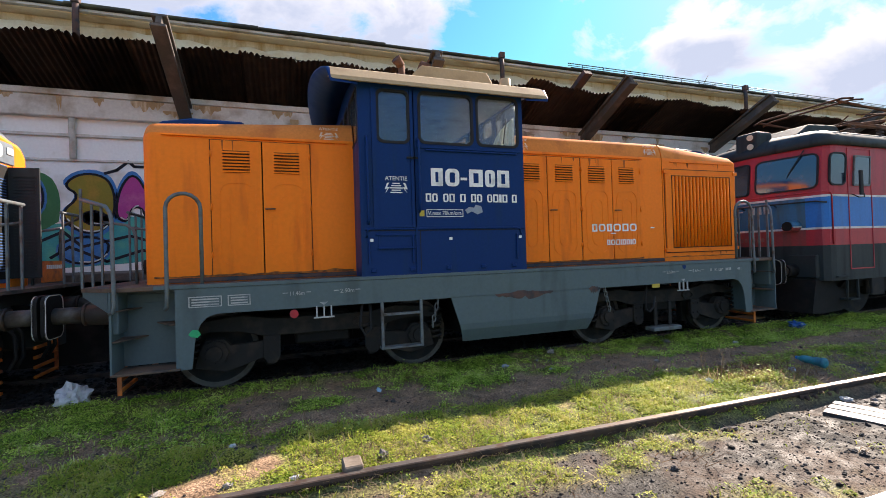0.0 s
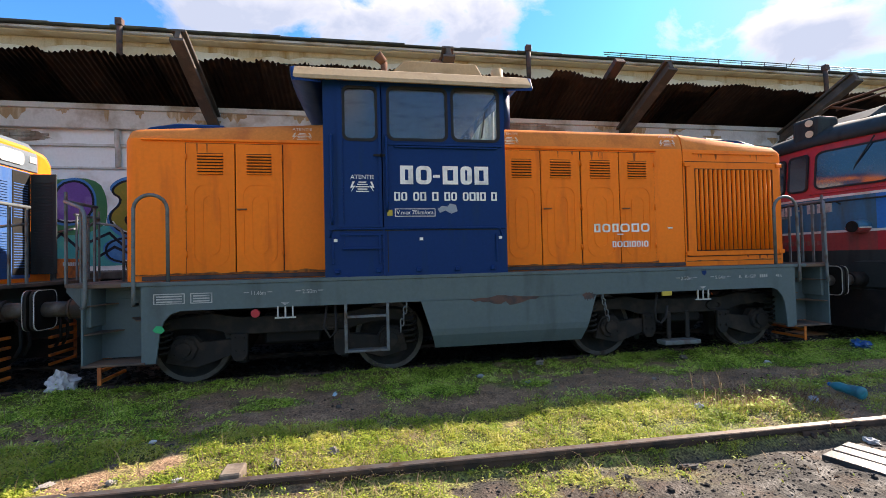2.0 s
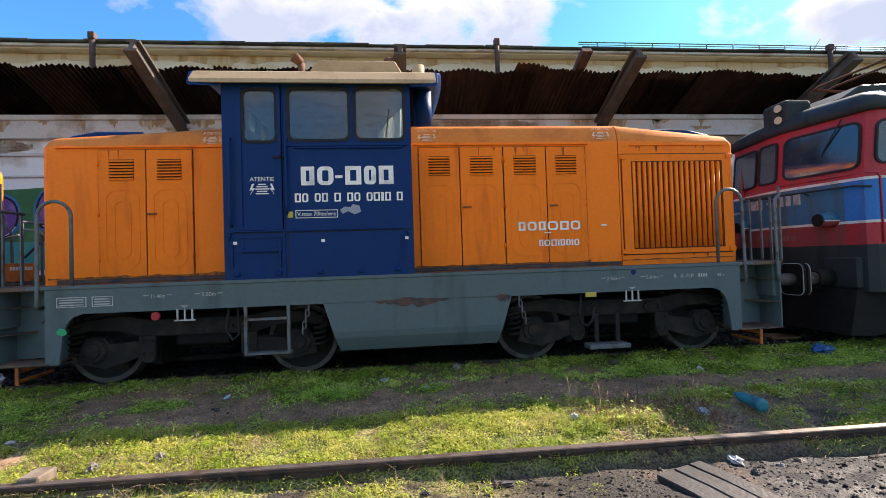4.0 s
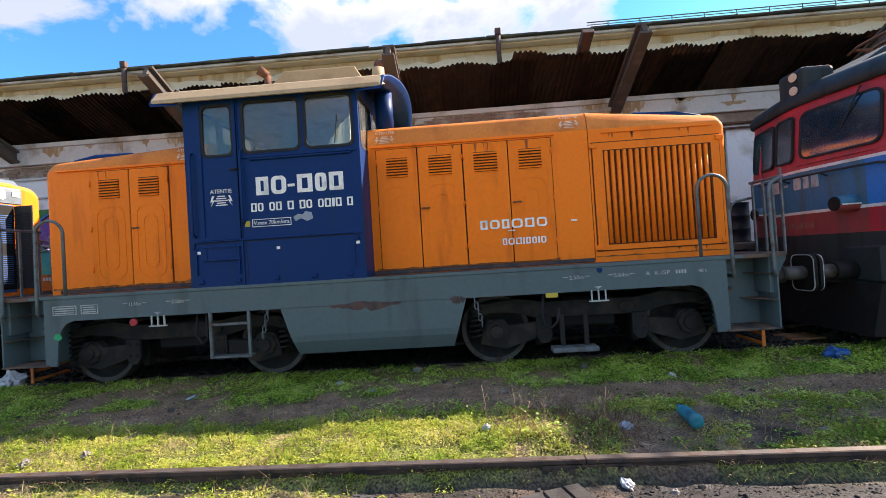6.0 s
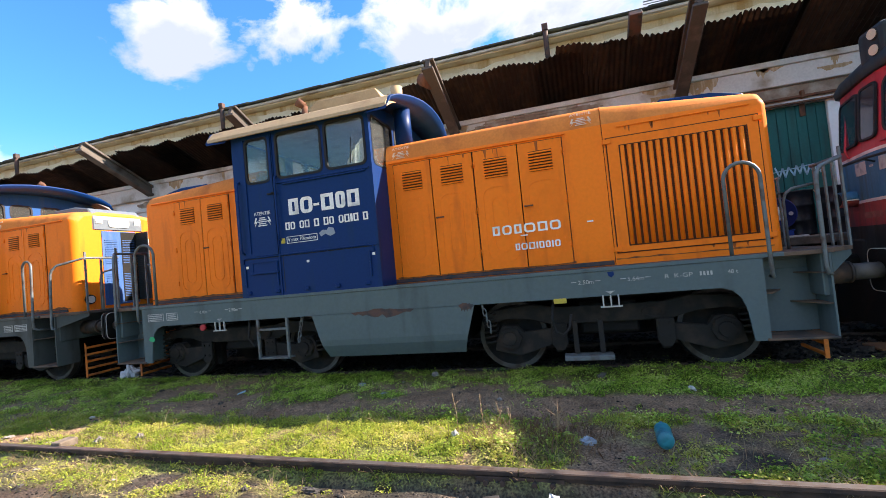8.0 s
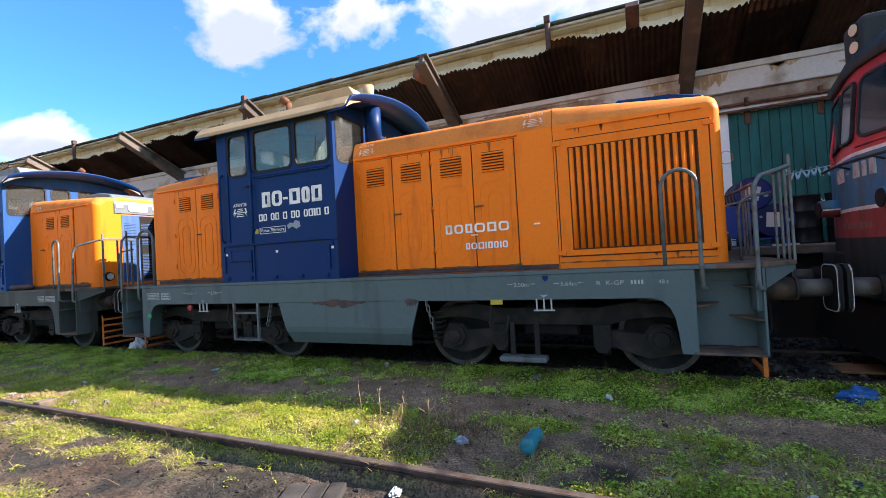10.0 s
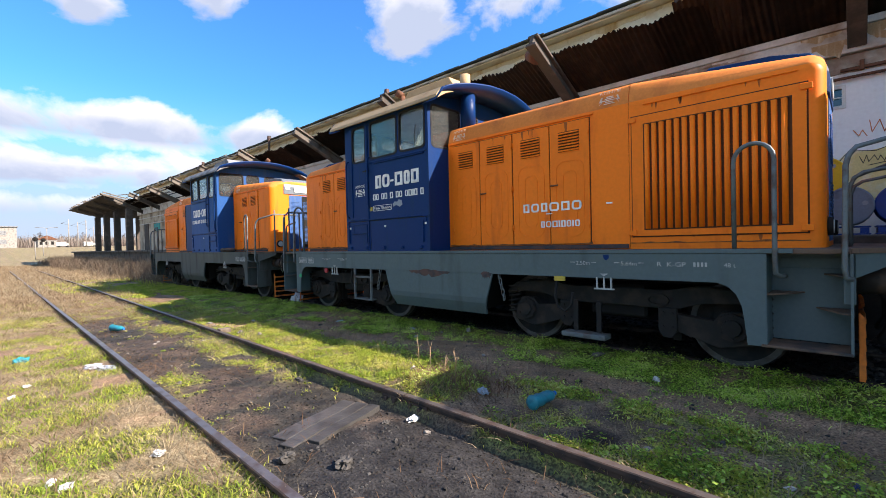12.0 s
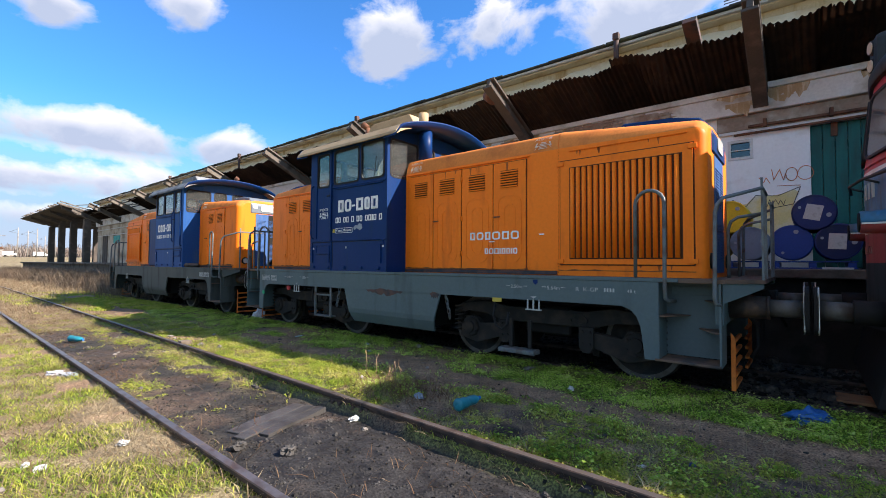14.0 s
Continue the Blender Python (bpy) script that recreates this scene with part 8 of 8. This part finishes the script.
def pebbles(name, x0, x1, y0, y1, count, size, seed, keep, material, label):
    """Small angular stones as one mesh."""
    r = np.random.RandomState(seed)
    x, y = r.uniform(x0, x1, count), r.uniform(y0, y1, count)
    ok = r.rand(count) < keep(x, y)
    x, y = x[ok], y[ok]
    z = ground_z(x, y)
    k = len(x)
    ring6 = [(math.cos(i * math.pi / 3), math.sin(i * math.pi / 3)) for i in range(6)]
    base = np.array([(c, q, -0.25) for c, q in ring6] + [(0.72 * c, 0.72 * q, 0.45) for c, q in ring6[1:] + ring6[:1]] + [(0, 0, 0.72)], float)
    tri = np.array([t for i in range(6) for t in ([i, (i + 1) % 6, 6 + i], [i, 6 + i, 6 + (i - 1) % 6], [6 + i, 6 + (i + 1) % 6, 12])])
    s = size * r.lognormal(0, 0.5, k)
    P = base[None] * (s[:, None, None] * r.uniform(0.6, 1.25, (k, 13, 1))) * np.array([1, 0.8, 0.75])
    a = r.uniform(0, 6.28, k)
    ca, sa = np.cos(a)[:, None], np.sin(a)[:, None]
    P = np.stack([P[:, :, 0] * ca - P[:, :, 1] * sa, P[:, :, 0] * sa + P[:, :, 1] * ca, P[:, :, 2]], -1)
    P += np.stack([x, y, z + 0.15 * s], -1)[:, None, :]
    me = bpy.data.meshes.new(name)
    me.from_pydata(P.reshape(-1, 3).tolist(), [], (tri[None] + 13 * np.arange(k)[:, None, None]).reshape(-1, 3).tolist())
    me.materials.append(M[material])
    return tagged(new(name, me), label, "gravel", kind="stuff")


M["pebble"] = foliage("cinder_pebbles", ((0.010, 0.010, 0.009), (0.026, 0.024, 0.022), (0.045, 0.043, 0.041), (0.11, 0.106, 0.10)), 0.9, False)
M["leaf_litter"] = foliage("brown_twigs", ((0.09, 0.05, 0.03), (0.20, 0.12, 0.07), (0.34, 0.24, 0.14)), 0.8)
sow("dry_twigs", "leaf_litter", 2.3, 3.7, -2.25, -1.25, 2600, lambda x, y: np.exp(-((x - 3.1) / 0.45) ** 2 - ((y + 1.75) / 0.32) ** 2), 0.11, 0.005, 1.2, 21, "heap of brown dry twigs in the weeds")
sow("dry_twigs", "leaf_litter", -8, 7.5, -3.8, -2.4, 9000, lambda x, y: step(fractal(x, y, 0.6, 95), 0.54, 0.66) * np.where(x > 1.8, 0.15, 0.8), 0.07, 0.004, 2.2, 22, "brown dry twigs and roots on the cinders")
pebbles("cinders", -6, 7.6, -3.9, -2.4, 14000, 0.006, 1, lambda x, y: 0.1 + 0.9 * soils(x, y)[1], "pebble", "dark cinders and ash between the rails")
pebbles("cinders", 1.0, 7.6, -3.9, -2.4, 420, 0.011, 2, lambda x, y: 0.1 + 0.9 * soils(x, y)[1], "pebble", "larger clinker lumps between the rails")
# darker than the other stones: the shade under the locomotives is in the colour
M["oily_shade_stone"] = foliage("oily_shaded_ballast", ((0.003, 0.003, 0.003), (0.009, 0.008, 0.007), (0.022, 0.018, 0.015)), 0.9, False)
pebbles("ballast", -14, 9, 0.60, 3.2, 12000, 0.02, 3, lambda x, y: 1 + 0 * x, "oily_shade_stone", "oily ballast darkened in colour for the shade under the locomotives")
pebbles("gravel", -6, 9, -2.3, 0.1, 1100, 0.008, 4, lambda x, y: 1.0 - soils(x, y)[0], "pebble", "gravel on the trodden path")

pebbles("rubble", 6.0, 8.6, 0.7, 3.3, 700, 0.030, 6, lambda x, y: 1 + 0 * x, "rubble", "dark rubble and scraps between the buffers")

# ---------------------------------------------------------------- litter and loose things
def crumple(name, m, size, material, label, category, seed, flat=0.5):
    r = random.Random(seed)
    bm = B()
    bmesh.ops.create_icosphere(bm, subdivisions=3, radius=1.0)
    for v in bm.verts:
        k = 0.75 + 0.5 * noise.noise(v.co * 2.3 + Vector((seed, 0, 0))) + 0.26 * noise.noise(v.co * 5 + Vector((0, seed, 0))) + 0.16 * abs(noise.noise(v.co * 11 + Vector((0, 0, seed))))
        v.co = Vector((v.co.x * size[0] * k, v.co.y * size[1] * k, max(v.co.z, -0.35) * size[2] * k + size[2] * 0.35))
    ob = new(name, finish(bm, name, material))
    ob.matrix_world = m
    return tagged(ob, label, category)


def at_ground(x, y, up=0.0):
    return float(ground_z(np.array([x]), np.array([y]))[0]) + up


bottle = thing("plastic_bottle", pose(4.03, -1.73, at_ground(4.03, -1.73, 0.085), 0, 90, 86), "crushed turquoise plastic bottle on the grass", "bottle")
bm = B()
seg = 18
prof = [(0.02, -0.17), (0.055, -0.165), (0.062, -0.14), (0.056, -0.10), (0.062, -0.05), (0.054, 0.0), (0.062, 0.05), (0.058, 0.10), (0.03, 0.15), (0.018, 0.165)]
rg = [[bm.verts.new((r * math.cos(2 * math.pi * i / seg) * (1 - 0.22 * math.sin(9 * z + 1)), r * math.sin(2 * math.pi * i / seg), z)) for i in range(seg)] for r, z in prof]
for q, w in zip(rg, rg[1:]):
    for i in range(seg):
        f = bm.faces.new((q[i], q[(i + 1) % seg], w[(i + 1) % seg], w[i]))
        f.smooth = True
bm.faces.new(rg[0][::-1]), bm.faces.new(rg[-1])
part("bottle_body", bm, "turquoise", bottle)
bm = B()
cyl(bm, (0, 0, 0.165), (0, 0, 0.19), 0.02, seg=12)
part("cap", bm, "mid_blue", bottle)
copy_thing(bottle, pose(-3.80, -3.33, at_ground(-3.8, -3.33, 0.07), 0, 90, 20))

for i, (x, y, sx, sy, sz, mt, lab, cat) in enumerate((
        (-4.55, 0.62, 0.19, 0.16, 0.20, "bag_grey", "crumpled greyish plastic bag beside the wheel", "bag"),
        (6.72, 0.12, 0.24, 0.15, 0.085, "blue_bag", "flat crumpled blue plastic bag on the grass", "bag"),
        (3.23, -2.53, 0.085, 0.05, 0.035, "paper", "crumpled white paper beside the rail", "paper"),
        (2.33, -1.69, 0.05, 0.04, 0.035, "paper", "small crumpled white paper", "paper"),
        (3.47, -1.85, 0.07, 0.05, 0.05, "silver", "crushed grey carton", "litter"),
        (2.42, -4.24, 0.05, 0.04, 0.03, "paper", "small white paper in the grass", "paper"),
        (2.44, -4.74, 0.05, 0.04, 0.03, "paper", "small white paper in the grass", "paper"),
        (2.29, -4.80, 0.05, 0.03, 0.025, "paper", "small white paper in the grass", "paper"),
        (-0.95, -4.10, 0.15, 0.11, 0.04, "bag_grey", "crumpled pale newspaper in the grass", "paper"),
        (-0.70, -4.02, 0.12, 0.10, 0.04, "silver", "crumpled grey plastic film", "litter"),
        (-2.05, -4.70, 0.10, 0.08, 0.06, "turquoise", "crumpled pale blue bag in the grass", "bag"),
        (-0.18, -4.87, 0.06, 0.03, 0.02, "paper", "scrap of white paper", "paper"),
        (-0.55, -4.74, 0.05, 0.04, 0.02, "paper", "scrap of white paper", "paper"),
        (3.67, 0.22, 0.11, 0.06, 0.04, "stone", "flat pale stone by the track", "stone"),
        (4.53, -0.34, 0.05, 0.04, 0.04, "paper", "scrap of white plastic", "litter"),
        (6.04, -1.70, 0.03, 0.03, 0.03, "drum_mid", "small blue scrap", "litter"),
        (5.75, -1.92, 0.035, 0.02, 0.015, "paper", "scrap of white paper", "paper"),
        (3.17, -3.66, 0.07, 0.05, 0.045, "stone_dark", "grey stone on the cinders", "stone"),
        (3.51, -3.42, 0.08, 0.06, 0.05, "stone_dark", "dark grey stone on the cinders", "stone"),
        (1.45, -2.62, 0.09, 0.04, 0.03, "stone_dark", "grey stone beside the rail", "stone"),
        (2.70, -5.00, 0.06, 0.05, 0.04, "stone", "pale stone in the grass", "stone"),
        (-1.24, -0.30, 0.09, 0.03, 0.015, "graf_sky", "pale blue scrap of plastic", "litter"),
        (1.50, 0.30, 0.06, 0.05, 0.05, "stone", "grey stone by the track", "stone"),
        (0.55, -0.05, 0.06, 0.04, 0.03, "silver", "crumpled grey scrap", "litter"),
        (1.05, -0.42, 0.06, 0.04, 0.03, "silver", "crumpled grey scrap", "litter"),
        (-1.55, -2.05, 0.06, 0.05, 0.05, "stone", "grey stone in the grass", "stone"),
        (-1.15, -1.90, 0.05, 0.045, 0.05, "stone", "grey stone in the grass", "stone"),
        (-2.2, -2.12, 0.05, 0.03, 0.02, "bag_grey", "scrap of white plastic by the rail", "litter"),
        (-3.1, -2.0, 0.07, 0.04, 0.02, "stone", "pale flat stone in the grass", "stone"))):
    crumple("plastic_bag" if cat == "bag" else "stone" if cat == "stone" else "paper_scrap" if cat == "paper" else "litter", pose(x, y, at_ground(x, y, 0.005), 0, 0, i * 47), (sx, sy, sz), mt, lab, cat, i * 1.7)
rnd = random.Random(33)
for i in range(60):
    x, y = rnd.uniform(-4, 7.5), rnd.uniform(-3.7, -2.5) if i % 3 else rnd.uniform(-2.2, 0.2)
    s = rnd.uniform(0.012, 0.032)
    crumple("stone", pose(x, y, at_ground(x, y, 0.0), 0, 0, i * 61), (s * 1.3, s, s * 0.8), "stone" if rnd.random() < 0.35 else "stone_dark" if rnd.random() < 0.85 else "paper", "small stone or scrap lying on the ground", "stone", 50 + i)
M["pale_wood"] = surface("ashen_plank", (0.060, 0.057, 0.054), (0.035, 0.033, 0.031), 0.5, 0.38, scale=5, fine=45, bump=0.4, vary=0.15)
for k, (u, w, ln) in enumerate(((0.0, 0.15, 0.86), (0.165, 0.13, 0.94), (0.31, 0.11, 0.80))):
    bm = B()
    bend = [(0.0, 0.0), (ln * 0.3, 0.012), (ln * 0.7, -0.008), (ln, 0.010)]
    prism(bm, [(u, -bend[0][0])] + [(u + w + d, -y) for y, d in bend] + [(u + d, -y) for y, d in bend[:0:-1]], "z", -0.03, 0.012 + 0.004 * k, 0.004)
    ob = solid("loose_board", bm, "pale_wood", "ash-covered grey plank sunk in the cinders", "board", "planks between the rails")
    ob.matrix_world = pose(2.48, -2.74, at_ground(2.6, -3.1, 0.004), 0, 0, 17)
bm = B()
box(bm, -1.88, -1.74, -2.30, -2.12, -0.06, 0.06, 0.01)
solid("wood_block", bm, "wood", "worn wooden block beside the rail", "block")
bm = B()
box(bm, 6.95, 7.45, 1.2, 1.6, -0.06, -0.03, 0.004)
solid("cardboard_sheet", bm, "cardboard", "brown cardboard sheet under the coupling", "cardboard")
# dry upright stalks near the dark end of the lit grass
for k in range(9):
    r = random.Random(70 + k)
    bm = B()
    x, y = 2.75 + r.uniform(-0.5, 0.7), -1.7 + r.uniform(-0.35, 0.4)
    z = at_ground(x, y)
    h = r.uniform(0.18, 0.38)
    tip = (x + r.uniform(-0.1, 0.1), y + r.uniform(-0.1, 0.1), z + h)
    pipe(bm, [(x, y, z - 0.02), ((x + tip[0]) / 2 + 0.01, (y + tip[1]) / 2, z + h * 0.5), tip], 0.003, 5)
    for j in range(5):
        u = r.uniform(0.4, 1.0)
        p = Vector((x, y, z)).lerp(Vector(tip), u)
        pipe(bm, [p, p + Vector((r.uniform(-0.07, 0.07), r.uniform(-0.07, 0.07), r.uniform(0.02, 0.09)))], 0.002, 4)
    solid("dry_weed", bm, "twig", "dry brown branching weed stalk", "plant", "dry weeds")

# ---------------------------------------------------------------- distance
def bare_tree(x, y, h, seed, name="bare_tree", z0=0.0, bark="twig"):
    r = random.Random(seed)
    t = thing(name, pose(x, y, z0), "leafless winter tree with fine twigs", "tree", "bare trees")
    bm = B()
    pipe(bm, [(0, 0, 0), (r.uniform(-0.1, 0.1) * h * 0.2, 0, h * 0.35), (r.uniform(-0.1, 0.1) * h * 0.3, 0, h * 0.7)], h * 0.016, 6)
    part("trunk", bm, bark, t)
    bm = B()
    def limb(p, d, ln, rad, depth):
        q = p + d * ln
        pipe(bm, [p, q], rad, 4)
        if depth:
            for _ in range(4):
                nd = (d + Vector((r.uniform(-0.8, 0.8), r.uniform(-0.8, 0.8), r.uniform(-0.1, 0.6)))).normalized()
                limb(p.lerp(q, r.uniform(0.45, 1.0)), nd, ln * r.uniform(0.45, 0.75), rad * 0.55, depth - 1)
    for _ in range(7):
        a = r.uniform(0, 6.28)
        limb(Vector((0, 0, h * r.uniform(0.3, 0.65))), Vector((math.cos(a) * 0.7, math.sin(a) * 0.7, 0.9)).normalized(), h * 0.25, h * 0.008, 3)
    part("crown", bm, bark, t, "fine bare twigs")
    return t


bare_tree(21.0, 12.0, 11.0, 3)
bare_tree(-19.5, 9.5, 8.2, 5)
def land(x):
    return float(rise(np.array([x]))[0]) - 0.1


base = bare_tree(-235, 28, 7.0, 7, bark="far_bark", z0=land(-235))
rnd = random.Random(17)
for k in range(26):
    x = -232 - rnd.uniform(0, 40)
    copy_thing(base, pose(x, -40 + k * 5.2 + rnd.uniform(-2, 2), land(x), 0, 0, rnd.uniform(0, 360)))
house = thing("far_building", pose(-190, -6, land(-190)), "pale flat-roofed building far off", "building")
bm = B()
box(bm, -6, 6, -16, 10.5, 0, 6.4)
part("wall", bm, "mast_grey", house)
bm = B()
box(bm, -6.3, 6.3, -16.3, 10.8, 6.4, 6.7)
part("roof", bm, "roof_grey", house)
for i in range(6):
    for j in range(2):
        bm = B()
        box(bm, 6.0, 6.06, -14 + i * 4, -11.8 + i * 4, 1.2 + j * 2.8, 2.5 + j * 2.8)
        part("window", bm, "roof_grey", house)
hut = thing("far_house", pose(-215, 14, land(-215)), "small ochre house with brown roof far off", "building")
bm = B()
box(bm, -2.6, 2.6, -2.6, 2.6, 0, 2.9)
part("wall", bm, "mast_grey", hut)
bm = B()
prism(bm, [(-3.0, 2.9), (3.0, 2.9), (0, 4.5)], "x", -3.0, 3.0)
part("roof", bm, "rust", hut)
for i in range(3):
    bm = B()
    box(bm, 2.6, 2.66, -2.1 + i * 1.6, -1.3 + i * 1.6, 1.0, 2.2)
    part("window", bm, "black", hut)
mast = thing("catenary_mast", pose(-120, 9.5, land(-120)), "weathered concrete catenary mast", "mast", "catenary masts")
bm = B()
cyl(bm, (0, 0, 0), (0, 0, 6.2), 0.12, 0.07, seg=10)
part("pole", bm, "mast_grey", mast)
bm = B()
pipe(bm, [(0, 0, 5.0), (0, -1.3, 5.3)], 0.035, 5)
pipe(bm, [(0, 0, 5.9), (0, -1.2, 5.3)], 0.025, 5)
part("arm", bm, "tube", mast)
for x, y in ((-120, 12.5), (-132, 12.6), (-150, 20.5), (-165, 20.6), (-138, 27.0), (-150, 37.0)):
    copy_thing(mast, pose(x, y, land(x)))
lamp_post = thing("street_lamp", pose(-120, 5.9, land(-120)), "grey two-armed yard lamp on a thin post", "street lamp")
bm = B()
cyl(bm, (0, 0, 0), (0, 0, 4.2), 0.07, 0.05, seg=8)
part("post", bm, "mast_grey", lamp_post)
for q in (-1, 1):
    bm = B()
    pipe(bm, [(0, 0, 4.1), (0, q * 0.6, 4.35), (0, q * 1.3, 4.4)], 0.035, 5)
    arm = part("arm", bm, "mast_grey", lamp_post)
    bm = B()
    box(bm, -0.14, 0.14, *sorted((q * 1.2, q * 1.85)), 4.32, 4.46, 0.04)
    part("lamp_head", bm, "roof_grey", arm)
for x, y, h in ((-75, 0.75, 2.9), (-84, 2.3, 2.5)):
    signal = thing("railway_signal", pose(x, y, land(x)), "black round railway signal on a pale post", "signal", "railway signals")
    bm = B()
    cyl(bm, (0, 0, 0), (0, 0, h + 0.3), 0.06, seg=8)
    part("post", bm, "mast_grey", signal)
    bm = B()
    cyl(bm, (-0.06, 0, h), (0.10, 0, h), 0.30, 0.30, seg=18)
    cyl(bm, (0.10, 0, h + 0.02), (0.24, 0, h + 0.02), 0.11, 0.09, seg=12)
    part("head", bm, "black", signal)
for i, (x, y) in enumerate(((-205, 25.4), (-205, 17.6), (-200, 42), (-198, 66))):
    van = thing("parked_van", pose(x, y, land(x), 0, 0, 90), "white parked van far off", "van", "parked vans")
    bm = B()
    prism(bm, [(-1.9, 0.4), (1.9, 0.4), (1.9, 1.1), (1.3, 1.3), (0.8, 1.9), (-1.9, 1.9)], "y", -0.8, 0.8, 0.08)
    part("body", bm, "ledge", van)
    for wx in (-1.2, 1.2):
        for wy in (-0.75, 0.75):
            bm = B()
            cyl(bm, (wx, wy - 0.1, 0.35), (wx, wy + 0.1, 0.35), 0.35, seg=14)
            part("wheel", bm, "rubber", van)
    bm = B()
    box(bm, 0.82, 1.2, -0.82, 0.82, 1.25, 1.75, 0.05)
    part("windscreen", bm, "black", van)

# distance haze is mixed into this pale brown
M["far_wood"] = foliage("haze_pale_woods", ((0.15, 0.12, 0.105), (0.22, 0.185, 0.16), (0.18, 0.165, 0.14)), 0.9, False, 0.05)
sow("far_woods", "far_wood", -275, -228, -95, 170, 52000, lambda x, y: 0.35 + 0.65 * grid_noise(x, y, 14.0, 91), 3.6, 0.20, 0.3, 31, "bare woods along the horizon in a haze-paled brown")
